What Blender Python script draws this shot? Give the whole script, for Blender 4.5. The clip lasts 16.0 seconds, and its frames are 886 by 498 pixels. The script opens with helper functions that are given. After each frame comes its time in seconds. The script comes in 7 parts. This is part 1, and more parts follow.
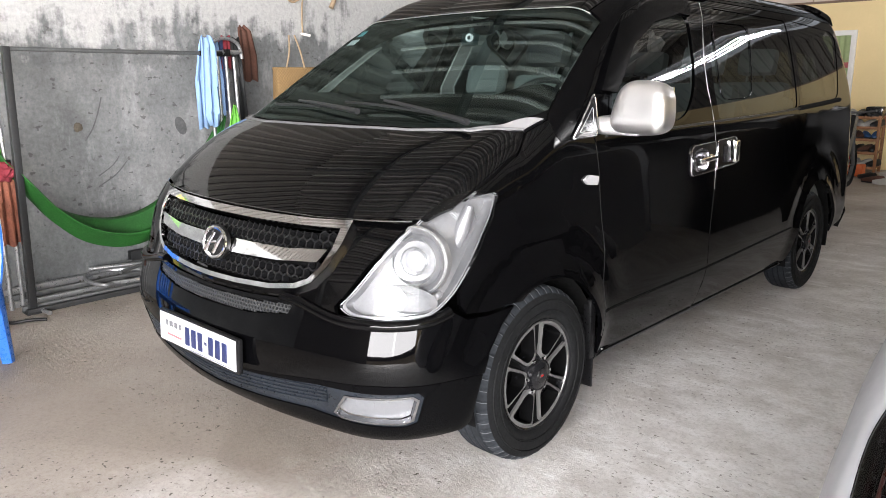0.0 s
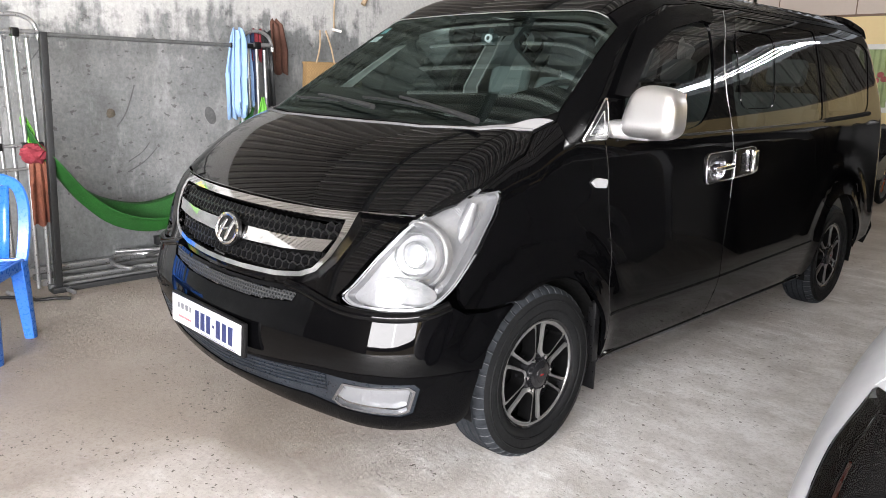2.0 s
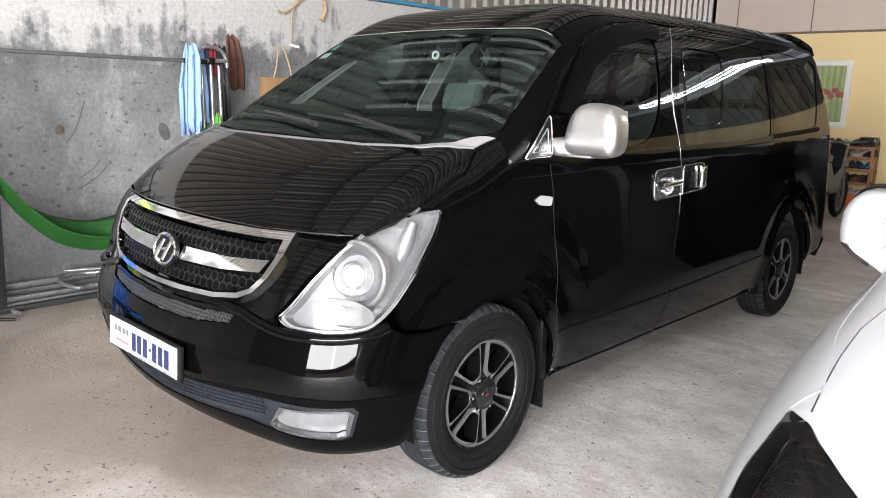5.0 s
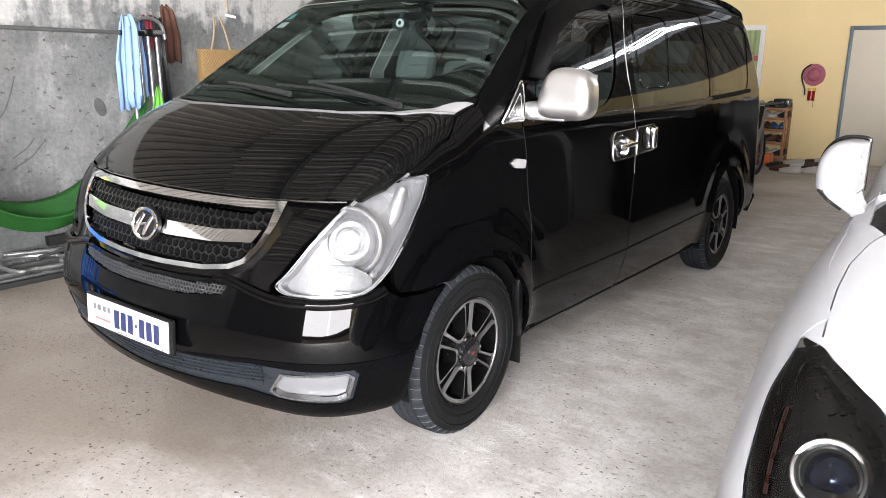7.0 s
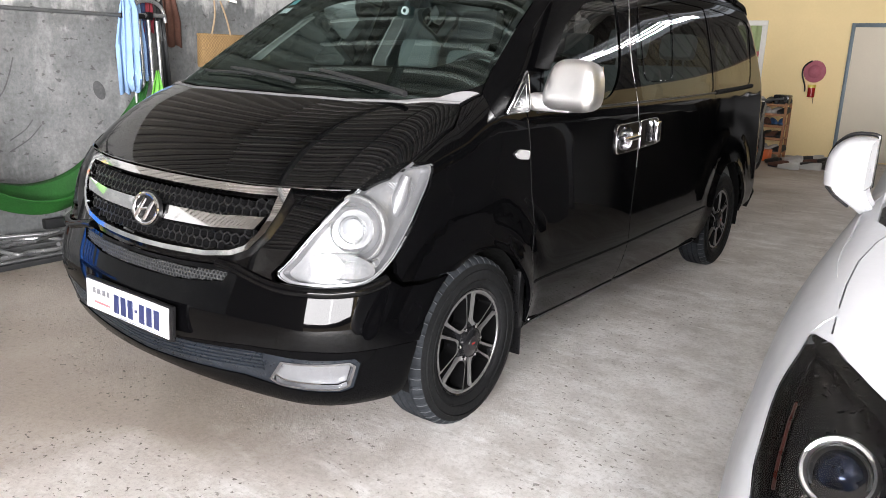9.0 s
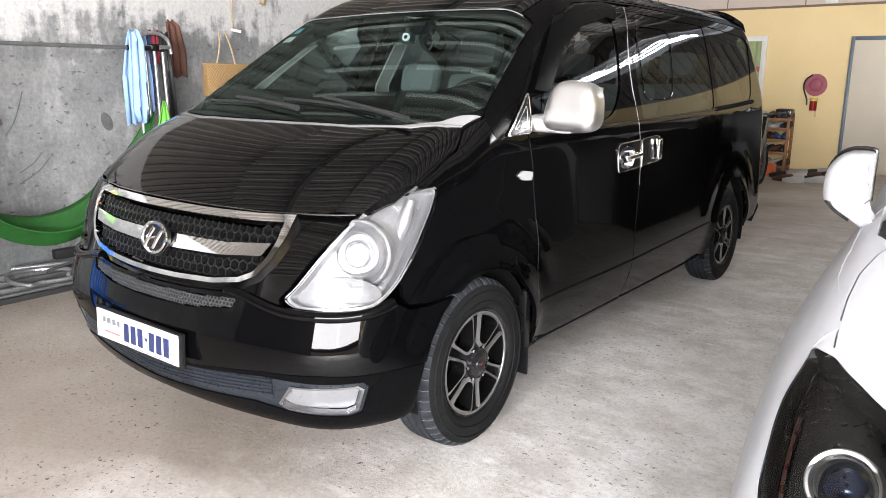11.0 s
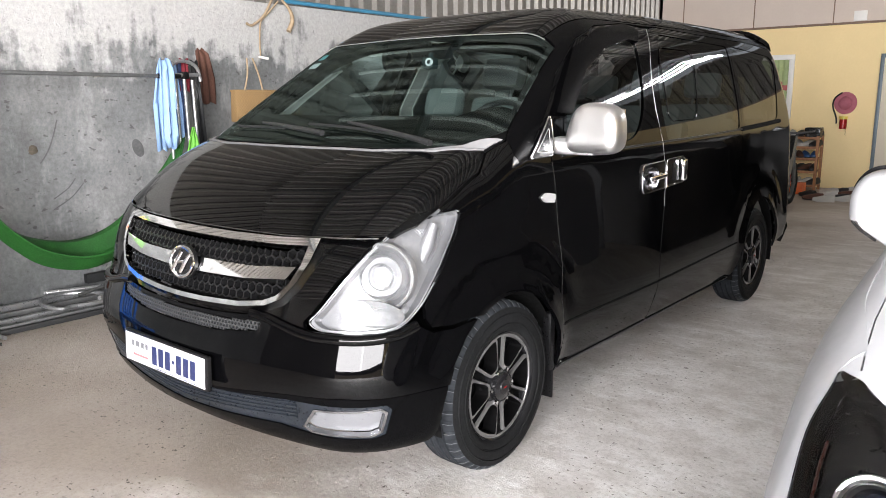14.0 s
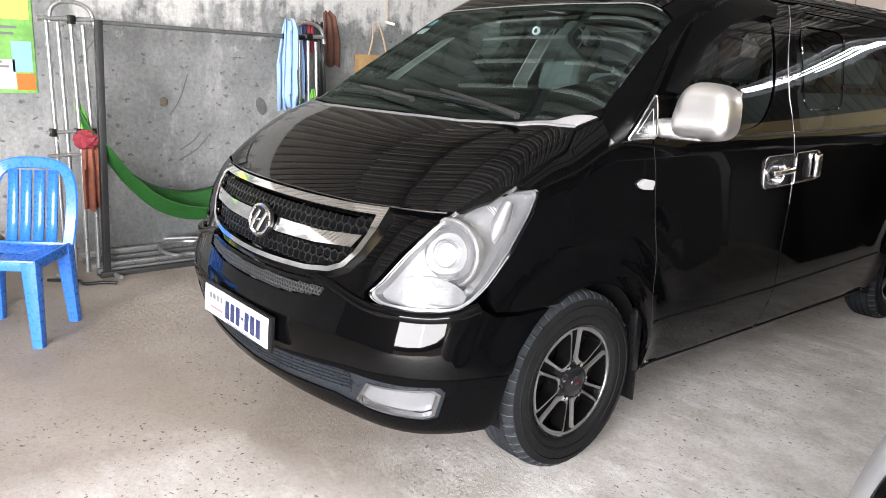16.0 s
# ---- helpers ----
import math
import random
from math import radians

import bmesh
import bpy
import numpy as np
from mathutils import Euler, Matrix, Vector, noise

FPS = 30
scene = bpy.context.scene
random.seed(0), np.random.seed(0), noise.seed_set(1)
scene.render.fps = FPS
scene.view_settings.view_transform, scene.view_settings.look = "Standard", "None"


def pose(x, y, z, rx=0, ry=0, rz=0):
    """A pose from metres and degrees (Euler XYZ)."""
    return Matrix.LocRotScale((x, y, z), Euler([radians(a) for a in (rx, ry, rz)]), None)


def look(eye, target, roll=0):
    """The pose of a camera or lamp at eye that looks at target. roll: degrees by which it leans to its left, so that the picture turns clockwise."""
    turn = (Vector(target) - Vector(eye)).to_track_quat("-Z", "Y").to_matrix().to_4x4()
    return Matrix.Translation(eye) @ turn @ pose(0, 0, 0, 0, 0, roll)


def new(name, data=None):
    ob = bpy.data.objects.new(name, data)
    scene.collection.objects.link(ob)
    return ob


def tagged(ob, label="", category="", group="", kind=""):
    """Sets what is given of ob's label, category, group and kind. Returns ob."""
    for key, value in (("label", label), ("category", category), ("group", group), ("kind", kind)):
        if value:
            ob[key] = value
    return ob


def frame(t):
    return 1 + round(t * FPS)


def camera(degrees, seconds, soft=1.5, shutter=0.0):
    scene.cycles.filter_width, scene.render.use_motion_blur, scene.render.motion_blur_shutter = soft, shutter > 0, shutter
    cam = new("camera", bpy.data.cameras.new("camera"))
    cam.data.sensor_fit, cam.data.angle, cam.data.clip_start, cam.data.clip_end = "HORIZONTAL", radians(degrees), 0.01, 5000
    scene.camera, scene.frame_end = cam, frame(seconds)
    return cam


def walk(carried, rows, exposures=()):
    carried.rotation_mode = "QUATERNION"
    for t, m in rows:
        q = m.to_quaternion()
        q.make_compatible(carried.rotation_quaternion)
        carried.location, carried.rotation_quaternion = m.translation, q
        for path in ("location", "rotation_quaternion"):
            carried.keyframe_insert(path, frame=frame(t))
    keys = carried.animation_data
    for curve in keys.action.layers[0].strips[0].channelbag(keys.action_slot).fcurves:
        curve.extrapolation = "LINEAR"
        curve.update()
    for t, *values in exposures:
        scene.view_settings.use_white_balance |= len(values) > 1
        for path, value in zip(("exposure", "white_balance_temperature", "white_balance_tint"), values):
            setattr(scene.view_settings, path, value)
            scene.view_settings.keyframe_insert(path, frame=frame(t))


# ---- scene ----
import mathutils

cam = camera(61.5, 16.0, soft=0.9)
PATH = [
    (0, (2.511, -1.358, 1.473), (1.183, 0.067, 1.022), -0.4),
    (0.5, (2.503, -1.369, 1.476), (1.162, 0.046, 1.027), 0.1),
    (1, (2.498, -1.382, 1.472), (1.142, 0.02, 1.03), 0.7),
    (1.5, (2.518, -1.373, 1.464), (1.145, 0.013, 1.02), 1.3),
    (2, (2.609, -1.322, 1.466), (1.222, 0.046, 1.015), 1.6),
    (2.5, (2.724, -1.269, 1.466), (1.325, 0.083, 1.004), 1.6),
    (3, (2.778, -1.238, 1.46), (1.381, 0.117, 1.0), 1.3),
    (3.5, (2.793, -1.234, 1.467), (1.413, 0.145, 1.022), 1.2),
    (4, (2.78, -1.212, 1.485), (1.422, 0.195, 1.065), 1.4),
    (4.2, (2.77, -1.206, 1.484), (1.418, 0.21, 1.076), 1.6),
    (6.3, (2.499, -1.349, 1.477), (1.219, 0.117, 1.016), 1.1),
    (6.5, (2.502, -1.384, 1.468), (1.255, 0.106, 0.993), 0.9),
    (7, (2.542, -1.429, 1.464), (1.369, 0.117, 0.981), 0.7),
    (7.5, (2.543, -1.442, 1.465), (1.408, 0.13, 0.974), 0.9),
    (8, (2.527, -1.444, 1.463), (1.402, 0.133, 0.969), 1.5),
    (8.5, (2.512, -1.441, 1.458), (1.374, 0.125, 0.956), 1.9),
    (9, (2.514, -1.437, 1.46), (1.355, 0.112, 0.952), 1.8),
    (11.5, (2.535, -1.453, 1.474), (1.351, 0.099, 1.04), 0.1),
    (12, (2.535, -1.453, 1.479), (1.347, 0.101, 1.065), -0.1),
    (12.5, (2.535, -1.448, 1.483), (1.336, 0.102, 1.084), -0.2),
    (13, (2.545, -1.457, 1.482), (1.329, 0.082, 1.089), -0.4),
    (13.5, (2.549, -1.458, 1.482), (1.314, 0.065, 1.089), -0.5),
    (14, (2.549, -1.449, 1.475), (1.303, 0.063, 1.079), -0.4),
    (14.5, (2.535, -1.399, 1.483), (1.285, 0.109, 1.082), -0.1),
    (15, (2.504, -1.357, 1.48), (1.249, 0.146, 1.071), 0.7),
    (15.5, (2.545, -1.369, 1.466), (1.218, 0.061, 1.027), 1.7),
    (16, (2.591, -1.2, 1.455), (1.107, 0.058, 0.989), 2.6),
]
walk(cam, [(t, look(eye, target, roll)) for t, eye, target, roll in PATH], [(0.0, 1.08), (2.5, 1.1), (4.0, 1.05), (6.5, 1.18), (7.5, 1.12), (9.0, 1.05), (11.5, 1.28), (12.5, 1.28), (14.0, 1.12), (14.5, 1.14), (16.0, 1.2)])


# ---- world, sun and exposure ----
world = bpy.data.worlds.new("sky")
scene.world = world
world.use_nodes = True
wn = world.node_tree.nodes
sky = wn.new("ShaderNodeTexSky")
sky.sky_type, sky.sun_disc, sky.sun_elevation, sky.sun_rotation = "NISHITA", False, radians(48), radians(200)
sky.dust_density, sky.air_density, sky.ozone_density = 8.0, 1.0, 0.0
wn["Background"].inputs["Strength"].default_value = 0.15
pale_sky = wn.new("ShaderNodeHueSaturation")
pale_sky.inputs["Saturation"].default_value = 0.3
world.node_tree.links.new(sky.outputs[0], pale_sky.inputs["Color"])
world.node_tree.links.new(pale_sky.outputs[0], wn["Background"].inputs["Color"])
sun_data = bpy.data.lights.new("sun", "SUN")
sun_data.energy, sun_data.angle, sun_data.color = 4.0, radians(0.6), (1.0, 0.94, 0.84)
sun = new("sun", sun_data)
sun.matrix_world = look((-9, -24, 30), (0, 0, 0))
for name, width, power, eye, aim_at in (("front_daylight", 4.6, 870, (4.25, -6.5, 1.95), (4.0, 4, 1.45)), ("side_daylight", 3.8, 680, (6.5, -4.5, 1.95), (0, -3.5, 1.45))):
    opening = bpy.data.lights.new(name, "AREA")
    opening.shape, opening.size, opening.size_y, opening.energy, opening.color = "RECTANGLE", width, 2.1, power, (1.0, 0.98, 1.0)
    new(name, opening).matrix_world = look(eye, aim_at)
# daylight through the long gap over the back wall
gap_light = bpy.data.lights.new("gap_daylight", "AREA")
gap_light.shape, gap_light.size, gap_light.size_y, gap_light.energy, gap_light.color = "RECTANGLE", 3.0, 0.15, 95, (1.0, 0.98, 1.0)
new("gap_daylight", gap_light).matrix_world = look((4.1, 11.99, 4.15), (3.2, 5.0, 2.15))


# ---- materials ----
def shader(name):
    m = bpy.data.materials.new(name)
    m.use_nodes = True
    nt = m.node_tree
    return m, nt, nt.nodes["Principled BSDF"]


def noise_node(nt, scale, detail=4.0, rough=0.6, where="Object", stretch=None):
    tc = nt.nodes.new("ShaderNodeTexCoord")
    n = nt.nodes.new("ShaderNodeTexNoise")
    n.inputs["Scale"].default_value, n.inputs["Detail"].default_value, n.inputs["Roughness"].default_value = scale, detail, rough
    out = tc.outputs[where]
    if stretch:
        mp = nt.nodes.new("ShaderNodeMapping")
        mp.inputs["Scale"].default_value = stretch
        nt.links.new(out, mp.inputs["Vector"])
        out = mp.outputs[0]
    nt.links.new(out, n.inputs["Vector"])
    return n


def ramp_node(nt, source, stops):
    r = nt.nodes.new("ShaderNodeValToRGB")
    while len(r.color_ramp.elements) < len(stops):
        r.color_ramp.elements.new(0.5)
    for e, (at, c) in zip(r.color_ramp.elements, stops):
        e.position, e.color = at, (*c, 1.0)
    nt.links.new(source, r.inputs["Fac"])
    return r


def mixed(nt, a, b, fac, mode="MIX"):
    m = nt.nodes.new("ShaderNodeMix")
    m.data_type, m.blend_type = "RGBA", mode
    for slot, v in (("A", a), ("B", b)):
        sock = [s for s in m.inputs if s.name == slot and s.type == "RGBA"][0]
        if isinstance(v, tuple):
            sock.default_value = (*v, 1.0)
        else:
            nt.links.new(v, sock)
    if isinstance(fac, float):
        m.inputs[0].default_value = fac
    else:
        nt.links.new(fac, m.inputs[0])
    return [s for s in m.outputs if s.type == "RGBA"][0]


def bump_node(nt, bsdf, height, strength, distance=0.01):
    b = nt.nodes.new("ShaderNodeBump")
    b.inputs["Strength"].default_value, b.inputs["Distance"].default_value = strength, distance
    nt.links.new(height, b.inputs["Height"])
    nt.links.new(b.outputs[0], bsdf.inputs["Normal"])
    return b


def surface(name, color, rough=0.5, metal=0.0, vary=0.12, scale=6.0, fine=60.0, bump=0.0, coat=0.0, rvary=0.1):
    """A plain material with two scales of variation in colour and gloss."""
    m, nt, b = shader(name)
    big, small = noise_node(nt, scale), noise_node(nt, fine, 3.0)
    dark = tuple(max(0.0, c * (1 - vary)) for c in color)
    light = tuple(min(1.0, c * (1 + vary)) for c in color)
    r1 = ramp_node(nt, big.outputs["Fac"], ((0.3, dark), (0.7, light)))
    c = mixed(nt, r1.outputs[0], tuple(min(1.0, v * (1 - vary)) for v in color), small.outputs["Fac"])
    nt.links.new(c, b.inputs["Base Color"])
    r2 = ramp_node(nt, small.outputs["Fac"], ((0.3, (max(0.0, rough - rvary),) * 3), (0.7, (min(1.0, rough + rvary),) * 3)))
    nt.links.new(r2.outputs[0], b.inputs["Roughness"])
    b.inputs["Metallic"].default_value, b.inputs["Coat Weight"].default_value = metal, coat
    b.inputs["Coat Roughness"].default_value = 0.03
    if bump:
        bump_node(nt, b, small.outputs["Fac"], bump, 0.004)
    return m


def glass_sheet(name, tint, gloss=(1, 1, 1), ior=1.5, rough=0.0):
    """A thin pane: tinted straight through, mirror-like by Fresnel."""
    m = bpy.data.materials.new(name)
    m.use_nodes = True
    nt = m.node_tree
    nt.nodes.clear()
    out, mix = nt.nodes.new("ShaderNodeOutputMaterial"), nt.nodes.new("ShaderNodeMixShader")
    tr, gl, fr = nt.nodes.new("ShaderNodeBsdfTransparent"), nt.nodes.new("ShaderNodeBsdfGlossy"), nt.nodes.new("ShaderNodeFresnel")
    tr.inputs["Color"].default_value, gl.inputs["Color"].default_value = (*tint, 1), (*gloss, 1)
    gl.inputs["Roughness"].default_value, fr.inputs["IOR"].default_value = rough, ior
    nt.links.new(fr.outputs[0], mix.inputs[0])
    nt.links.new(tr.outputs[0], mix.inputs[1])
    nt.links.new(gl.outputs[0], mix.inputs[2])
    nt.links.new(mix.outputs[0], out.inputs["Surface"])
    return m


def cement_wall_material():
    m, nt, b = shader("cement_render")
    cloud, patch, fine = noise_node(nt, 0.9, 6, 0.62), noise_node(nt, 2.7, 6, 0.66), noise_node(nt, 30, 6, 0.7)
    streak = noise_node(nt, 1.0, 6, 0.6, stretch=(7.0, 7.0, 0.9))
    base = ramp_node(nt, cloud.outputs["Fac"], ((0.3, (0.108, 0.115, 0.115)), (0.52, (0.178, 0.184, 0.184)), (0.72, (0.275, 0.277, 0.273))))
    blot = ramp_node(nt, patch.outputs["Fac"], ((0.36, (0.55, 0.56, 0.56)), (0.62, (1.12, 1.12, 1.12))))
    c = mixed(nt, base.outputs[0], blot.outputs[0], 0.5, "MULTIPLY")
    smear = noise_node(nt, 5.5, 5, 0.6, stretch=(1.0, 1.0, 0.35))
    sm = ramp_node(nt, smear.outputs["Fac"], ((0.56, (0, 0, 0)), (0.72, (0.5, 0.5, 0.5))))
    c = mixed(nt, c, (0.40, 0.41, 0.405), sm.outputs[0])
    nick = noise_node(nt, 24, 2, 0.5, stretch=(1.0, 0.6, 1.0))
    nk = ramp_node(nt, nick.outputs["Fac"], ((0.67, (0, 0, 0)), (0.69, (0.7, 0.7, 0.7))))
    c = mixed(nt, c, (0.06, 0.06, 0.058), nk.outputs[0])
    # pale lime runs along the top, drawn down by rain
    tc, sep = nt.nodes.new("ShaderNodeTexCoord"), nt.nodes.new("ShaderNodeSeparateXYZ")
    nt.links.new(tc.outputs["Object"], sep.inputs[0])
    up = nt.nodes.new("ShaderNodeMath")
    up.operation = "MULTIPLY_ADD"
    up.inputs[1].default_value, up.inputs[2].default_value = 0.9, -2.30
    nt.links.new(sep.outputs["Z"], up.inputs[0])
    add = nt.nodes.new("ShaderNodeMath")
    add.operation = "ADD"
    broad = nt.nodes.new("ShaderNodeMath")
    broad.operation = "MULTIPLY_ADD"
    broad.inputs[1].default_value = 1.5
    nt.links.new(patch.outputs["Fac"], broad.inputs[0])
    nt.links.new(up.outputs[0], broad.inputs[2])
    nt.links.new(broad.outputs[0], add.inputs[0])
    nt.links.new(streak.outputs["Fac"], add.inputs[1])
    runs = ramp_node(nt, add.outputs[0], ((0.52, (0, 0, 0)), (0.72, (0.75, 0.75, 0.75))))
    grain = ramp_node(nt, fine.outputs["Fac"], ((0.36, (0.58, 0.58, 0.58)), (0.62, (1.14, 1.14, 1.14))))
    c = mixed(nt, c, grain.outputs[0], 0.55, "MULTIPLY")
    worn = ramp_node(nt, fine.outputs["Fac"], ((0.36, (0.40, 0.40, 0.39)), (0.62, (0.50, 0.50, 0.49))))
    c = mixed(nt, c, worn.outputs[0], runs.outputs[0])
    nt.links.new(c, b.inputs["Base Color"])
    b.inputs["Roughness"].default_value = 0.82
    h = mixed(nt, patch.outputs["Fac"], fine.outputs["Fac"], 0.5)
    h = mixed(nt, h, (0.0, 0.0, 0.0), nk.outputs[0])
    bump_node(nt, b, h, 0.6, 0.02)
    return m


def concrete_floor_material():
    m, nt, b = shader("worn_concrete")

    def math_node(kind, x, y, z=None):
        n = nt.nodes.new("ShaderNodeMath")
        n.operation = kind
        for k, v in enumerate((x, y, z)):
            if v is None:
                continue
            if isinstance(v, float):
                n.inputs[k].default_value = v
            else:
                nt.links.new(v, n.inputs[k])
        return n.outputs[0]

    cloud, patch, fine = noise_node(nt, 0.55, 6, 0.6), noise_node(nt, 3.2, 8, 0.7), noise_node(nt, 48, 8, 0.85)
    base = ramp_node(nt, cloud.outputs["Fac"], ((0.32, (0.235, 0.195, 0.16)), (0.5, (0.325, 0.282, 0.243)), (0.68, (0.43, 0.388, 0.35))))
    # dusty screed, paled further to add light beside the van, fading towards the back
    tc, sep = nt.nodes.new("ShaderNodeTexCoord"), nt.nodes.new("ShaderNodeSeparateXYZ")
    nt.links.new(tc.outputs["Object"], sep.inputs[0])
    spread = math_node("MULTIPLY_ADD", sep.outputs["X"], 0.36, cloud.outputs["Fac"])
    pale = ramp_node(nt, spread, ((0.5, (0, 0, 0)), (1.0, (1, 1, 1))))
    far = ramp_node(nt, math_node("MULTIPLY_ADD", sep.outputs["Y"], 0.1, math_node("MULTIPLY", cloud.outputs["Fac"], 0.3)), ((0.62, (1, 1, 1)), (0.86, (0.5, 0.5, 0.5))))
    dust_light_at = math_node("MULTIPLY", pale.outputs[0], far.outputs[0])
    lit_dust = ramp_node(nt, patch.outputs["Fac"], ((0.36, (0.70, 0.68, 0.66)), (0.62, (0.90, 0.89, 0.885))))
    c = mixed(nt, base.outputs[0], lit_dust.outputs[0], dust_light_at)
    blot = ramp_node(nt, patch.outputs["Fac"], ((0.36, (0.80, 0.785, 0.77)), (0.56, (1.0, 1.0, 1.0))))
    c = mixed(nt, c, blot.outputs[0], 0.6, "MULTIPLY")
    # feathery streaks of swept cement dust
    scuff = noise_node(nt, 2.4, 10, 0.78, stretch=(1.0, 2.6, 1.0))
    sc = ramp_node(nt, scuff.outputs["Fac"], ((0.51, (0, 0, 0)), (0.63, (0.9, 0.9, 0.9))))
    c = mixed(nt, c, (0.90, 0.90, 0.90), math_node("MULTIPLY", sc.outputs[0], dust_light_at))
    grain = ramp_node(nt, fine.outputs["Fac"], ((0.38, (0.66, 0.645, 0.63)), (0.52, (1.06, 1.06, 1.06))))
    c = mixed(nt, c, grain.outputs[0], 0.65, "MULTIPLY")
    # small pits in clusters, and fewer larger chips
    pit, chip, where = noise_node(nt, 36, 3, 0.6, stretch=(1.0, 1.15, 1.0)), noise_node(nt, 21, 4, 0.6), noise_node(nt, 1.5, 4, 0.6)
    pr = ramp_node(nt, pit.outputs["Fac"], ((0.63, (0, 0, 0)), (0.65, (1, 1, 1))))
    wr = ramp_node(nt, where.outputs["Fac"], ((0.42, (0, 0, 0)), (0.54, (1, 1, 1))))
    cr = ramp_node(nt, chip.outputs["Fac"], ((0.70, (0, 0, 0)), (0.72, (0.8, 0.8, 0.8))))
    deep = math_node("MAXIMUM", math_node("MULTIPLY", pr.outputs[0], wr.outputs[0]), cr.outputs[0])
    deep = math_node("MULTIPLY", deep, math_node("MULTIPLY_ADD", dust_light_at, -0.35, 1.0))
    c = mixed(nt, c, (0.085, 0.07, 0.056), deep)
    nt.links.new(c, b.inputs["Base Color"])
    sheen = ramp_node(nt, patch.outputs["Fac"], ((0.35, (0.45, 0.45, 0.45)), (0.65, (0.68, 0.68, 0.68))))
    nt.links.new(sheen.outputs[0], b.inputs["Roughness"])
    rough_h = mixed(nt, fine.outputs["Fac"], patch.outputs["Fac"], 0.4)
    h = mixed(nt, rough_h, (0.0, 0.0, 0.0), deep)
    bump_node(nt, b, h, 1.0, 0.018)
    return m


def woven_material():
    m, nt, b = shader("woven_rush")
    tc, mp, ch = nt.nodes.new("ShaderNodeTexCoord"), nt.nodes.new("ShaderNodeMapping"), nt.nodes.new("ShaderNodeTexChecker")
    mp.inputs["Scale"].default_value = (70, 70, 70)
    nt.links.new(tc.outputs["Object"], mp.inputs["Vector"])
    nt.links.new(mp.outputs[0], ch.inputs["Vector"])
    ch.inputs["Scale"].default_value = 1.0
    ch.inputs["Color1"].default_value, ch.inputs["Color2"].default_value = (0.36, 0.235, 0.105, 1), (0.25, 0.15, 0.06, 1)
    n = noise_node(nt, 30, 4)
    r = ramp_node(nt, n.outputs["Fac"], ((0.3, (0.75, 0.75, 0.75)), (0.7, (1.1, 1.1, 1.1))))
    nt.links.new(mixed(nt, ch.outputs["Color"], r.outputs[0], 0.9, "MULTIPLY"), b.inputs["Base Color"])
    b.inputs["Roughness"].default_value = 0.8
    bump_node(nt, b, ch.outputs["Fac"], 0.6, 0.004)
    return m


CEMENT, FLOOR = cement_wall_material(), concrete_floor_material()
WOVEN = woven_material()
PAINT = surface("black_car_paint", (0.0012, 0.0012, 0.0014), 0.03, 0.0, 0.1, 2.0, 40, 0.0, 0.0, 0.02)
PAINT.node_tree.nodes["Principled BSDF"].inputs["Specular IOR Level"].default_value = 0.26
# copy of the black paint with reflections cut, which shades sides and bumper
SHADED_PAINT = surface("shaded_black_paint", (0.0012, 0.0012, 0.0014), 0.03, 0.0, 0.1, 2.0, 40, 0.0, 0.0, 0.02)
SHADED_PAINT.node_tree.nodes["Principled BSDF"].inputs["Specular IOR Level"].default_value = 0.17
# reflections cut further, to keep rail, valance and visor dark
DULLED_BLACK = surface("dulled_black", (0.0016, 0.0016, 0.0018), 0.2, 0.0, 0.1, 2.0, 40, 0.0, 0.0, 0.04)
DULLED_BLACK.node_tree.nodes["Principled BSDF"].inputs["Specular IOR Level"].default_value = 0.04
SPOKE_BLACK = surface("satin_black_spoke", (0.002, 0.002, 0.0021), 0.5, 0.0, 0.2, 9, 80)
SPOKE_BLACK.node_tree.nodes["Principled BSDF"].inputs["Specular IOR Level"].default_value = 0.1
WHITE_PAINT = surface("white_car_paint", (0.37, 0.38, 0.40), 0.5, 0.0, 0.02, 2.0, 40, 0.0, 0.06, 0.05)
TRIM = surface("black_trim_plastic", (0.006, 0.006, 0.0065), 0.34, 0.0, 0.25, 8.0, 120, 0.15)
TRIM.node_tree.nodes["Principled BSDF"].inputs["Specular IOR Level"].default_value = 0.3
INNER = surface("dark_underbody", (0.0025, 0.0025, 0.0025), 0.8, 0.0, 0.3)
INNER.node_tree.nodes["Principled BSDF"].inputs["Specular IOR Level"].default_value = 0.1
GREY_TRIM = surface("weathered_grey_plastic", (0.009, 0.0105, 0.0125), 0.24, 0.0, 0.1, 9.0, 90, 0.2)
CHROME = surface("chrome", (0.78, 0.78, 0.79), 0.06, 1.0, 0.03, 5.0, 50, 0.0, 0.0, 0.03)
# darker chrome; in the handle cup the colour stands in for dark reflections
DARK_CHROME = surface("shaded_chrome", (0.30, 0.30, 0.31), 0.12, 1.0, 0.05, 5.0, 50, 0.0, 0.0, 0.03)
MIRROR_WHITE = surface("white_mirror_shell", (0.36, 0.365, 0.38), 0.3, 0.0, 0.03, 5.0, 50, 0.0, 0.0, 0.03)
WIPER_GREY = surface("dull_wiper_paint", (0.013, 0.0135, 0.0145), 0.42, 0.0, 0.2, 9, 90)
SEAL_GREY = surface("grey_rubber_seal", (0.12, 0.12, 0.123), 0.5, 0.0, 0.2, 9, 90)
CORNER_GREY = surface("pale_grey_plastic", (0.20, 0.20, 0.205), 0.45, 0.0, 0.1, 9, 90)
SATIN = surface("satin_chrome", (0.86, 0.86, 0.86), 0.36, 1.0, 0.04, 5.0, 80, 0.0, 0.0, 0.05)
MACHINED = surface("machined_alloy", (0.22, 0.218, 0.215), 0.38, 0.75, 0.04, 12.0, 40)
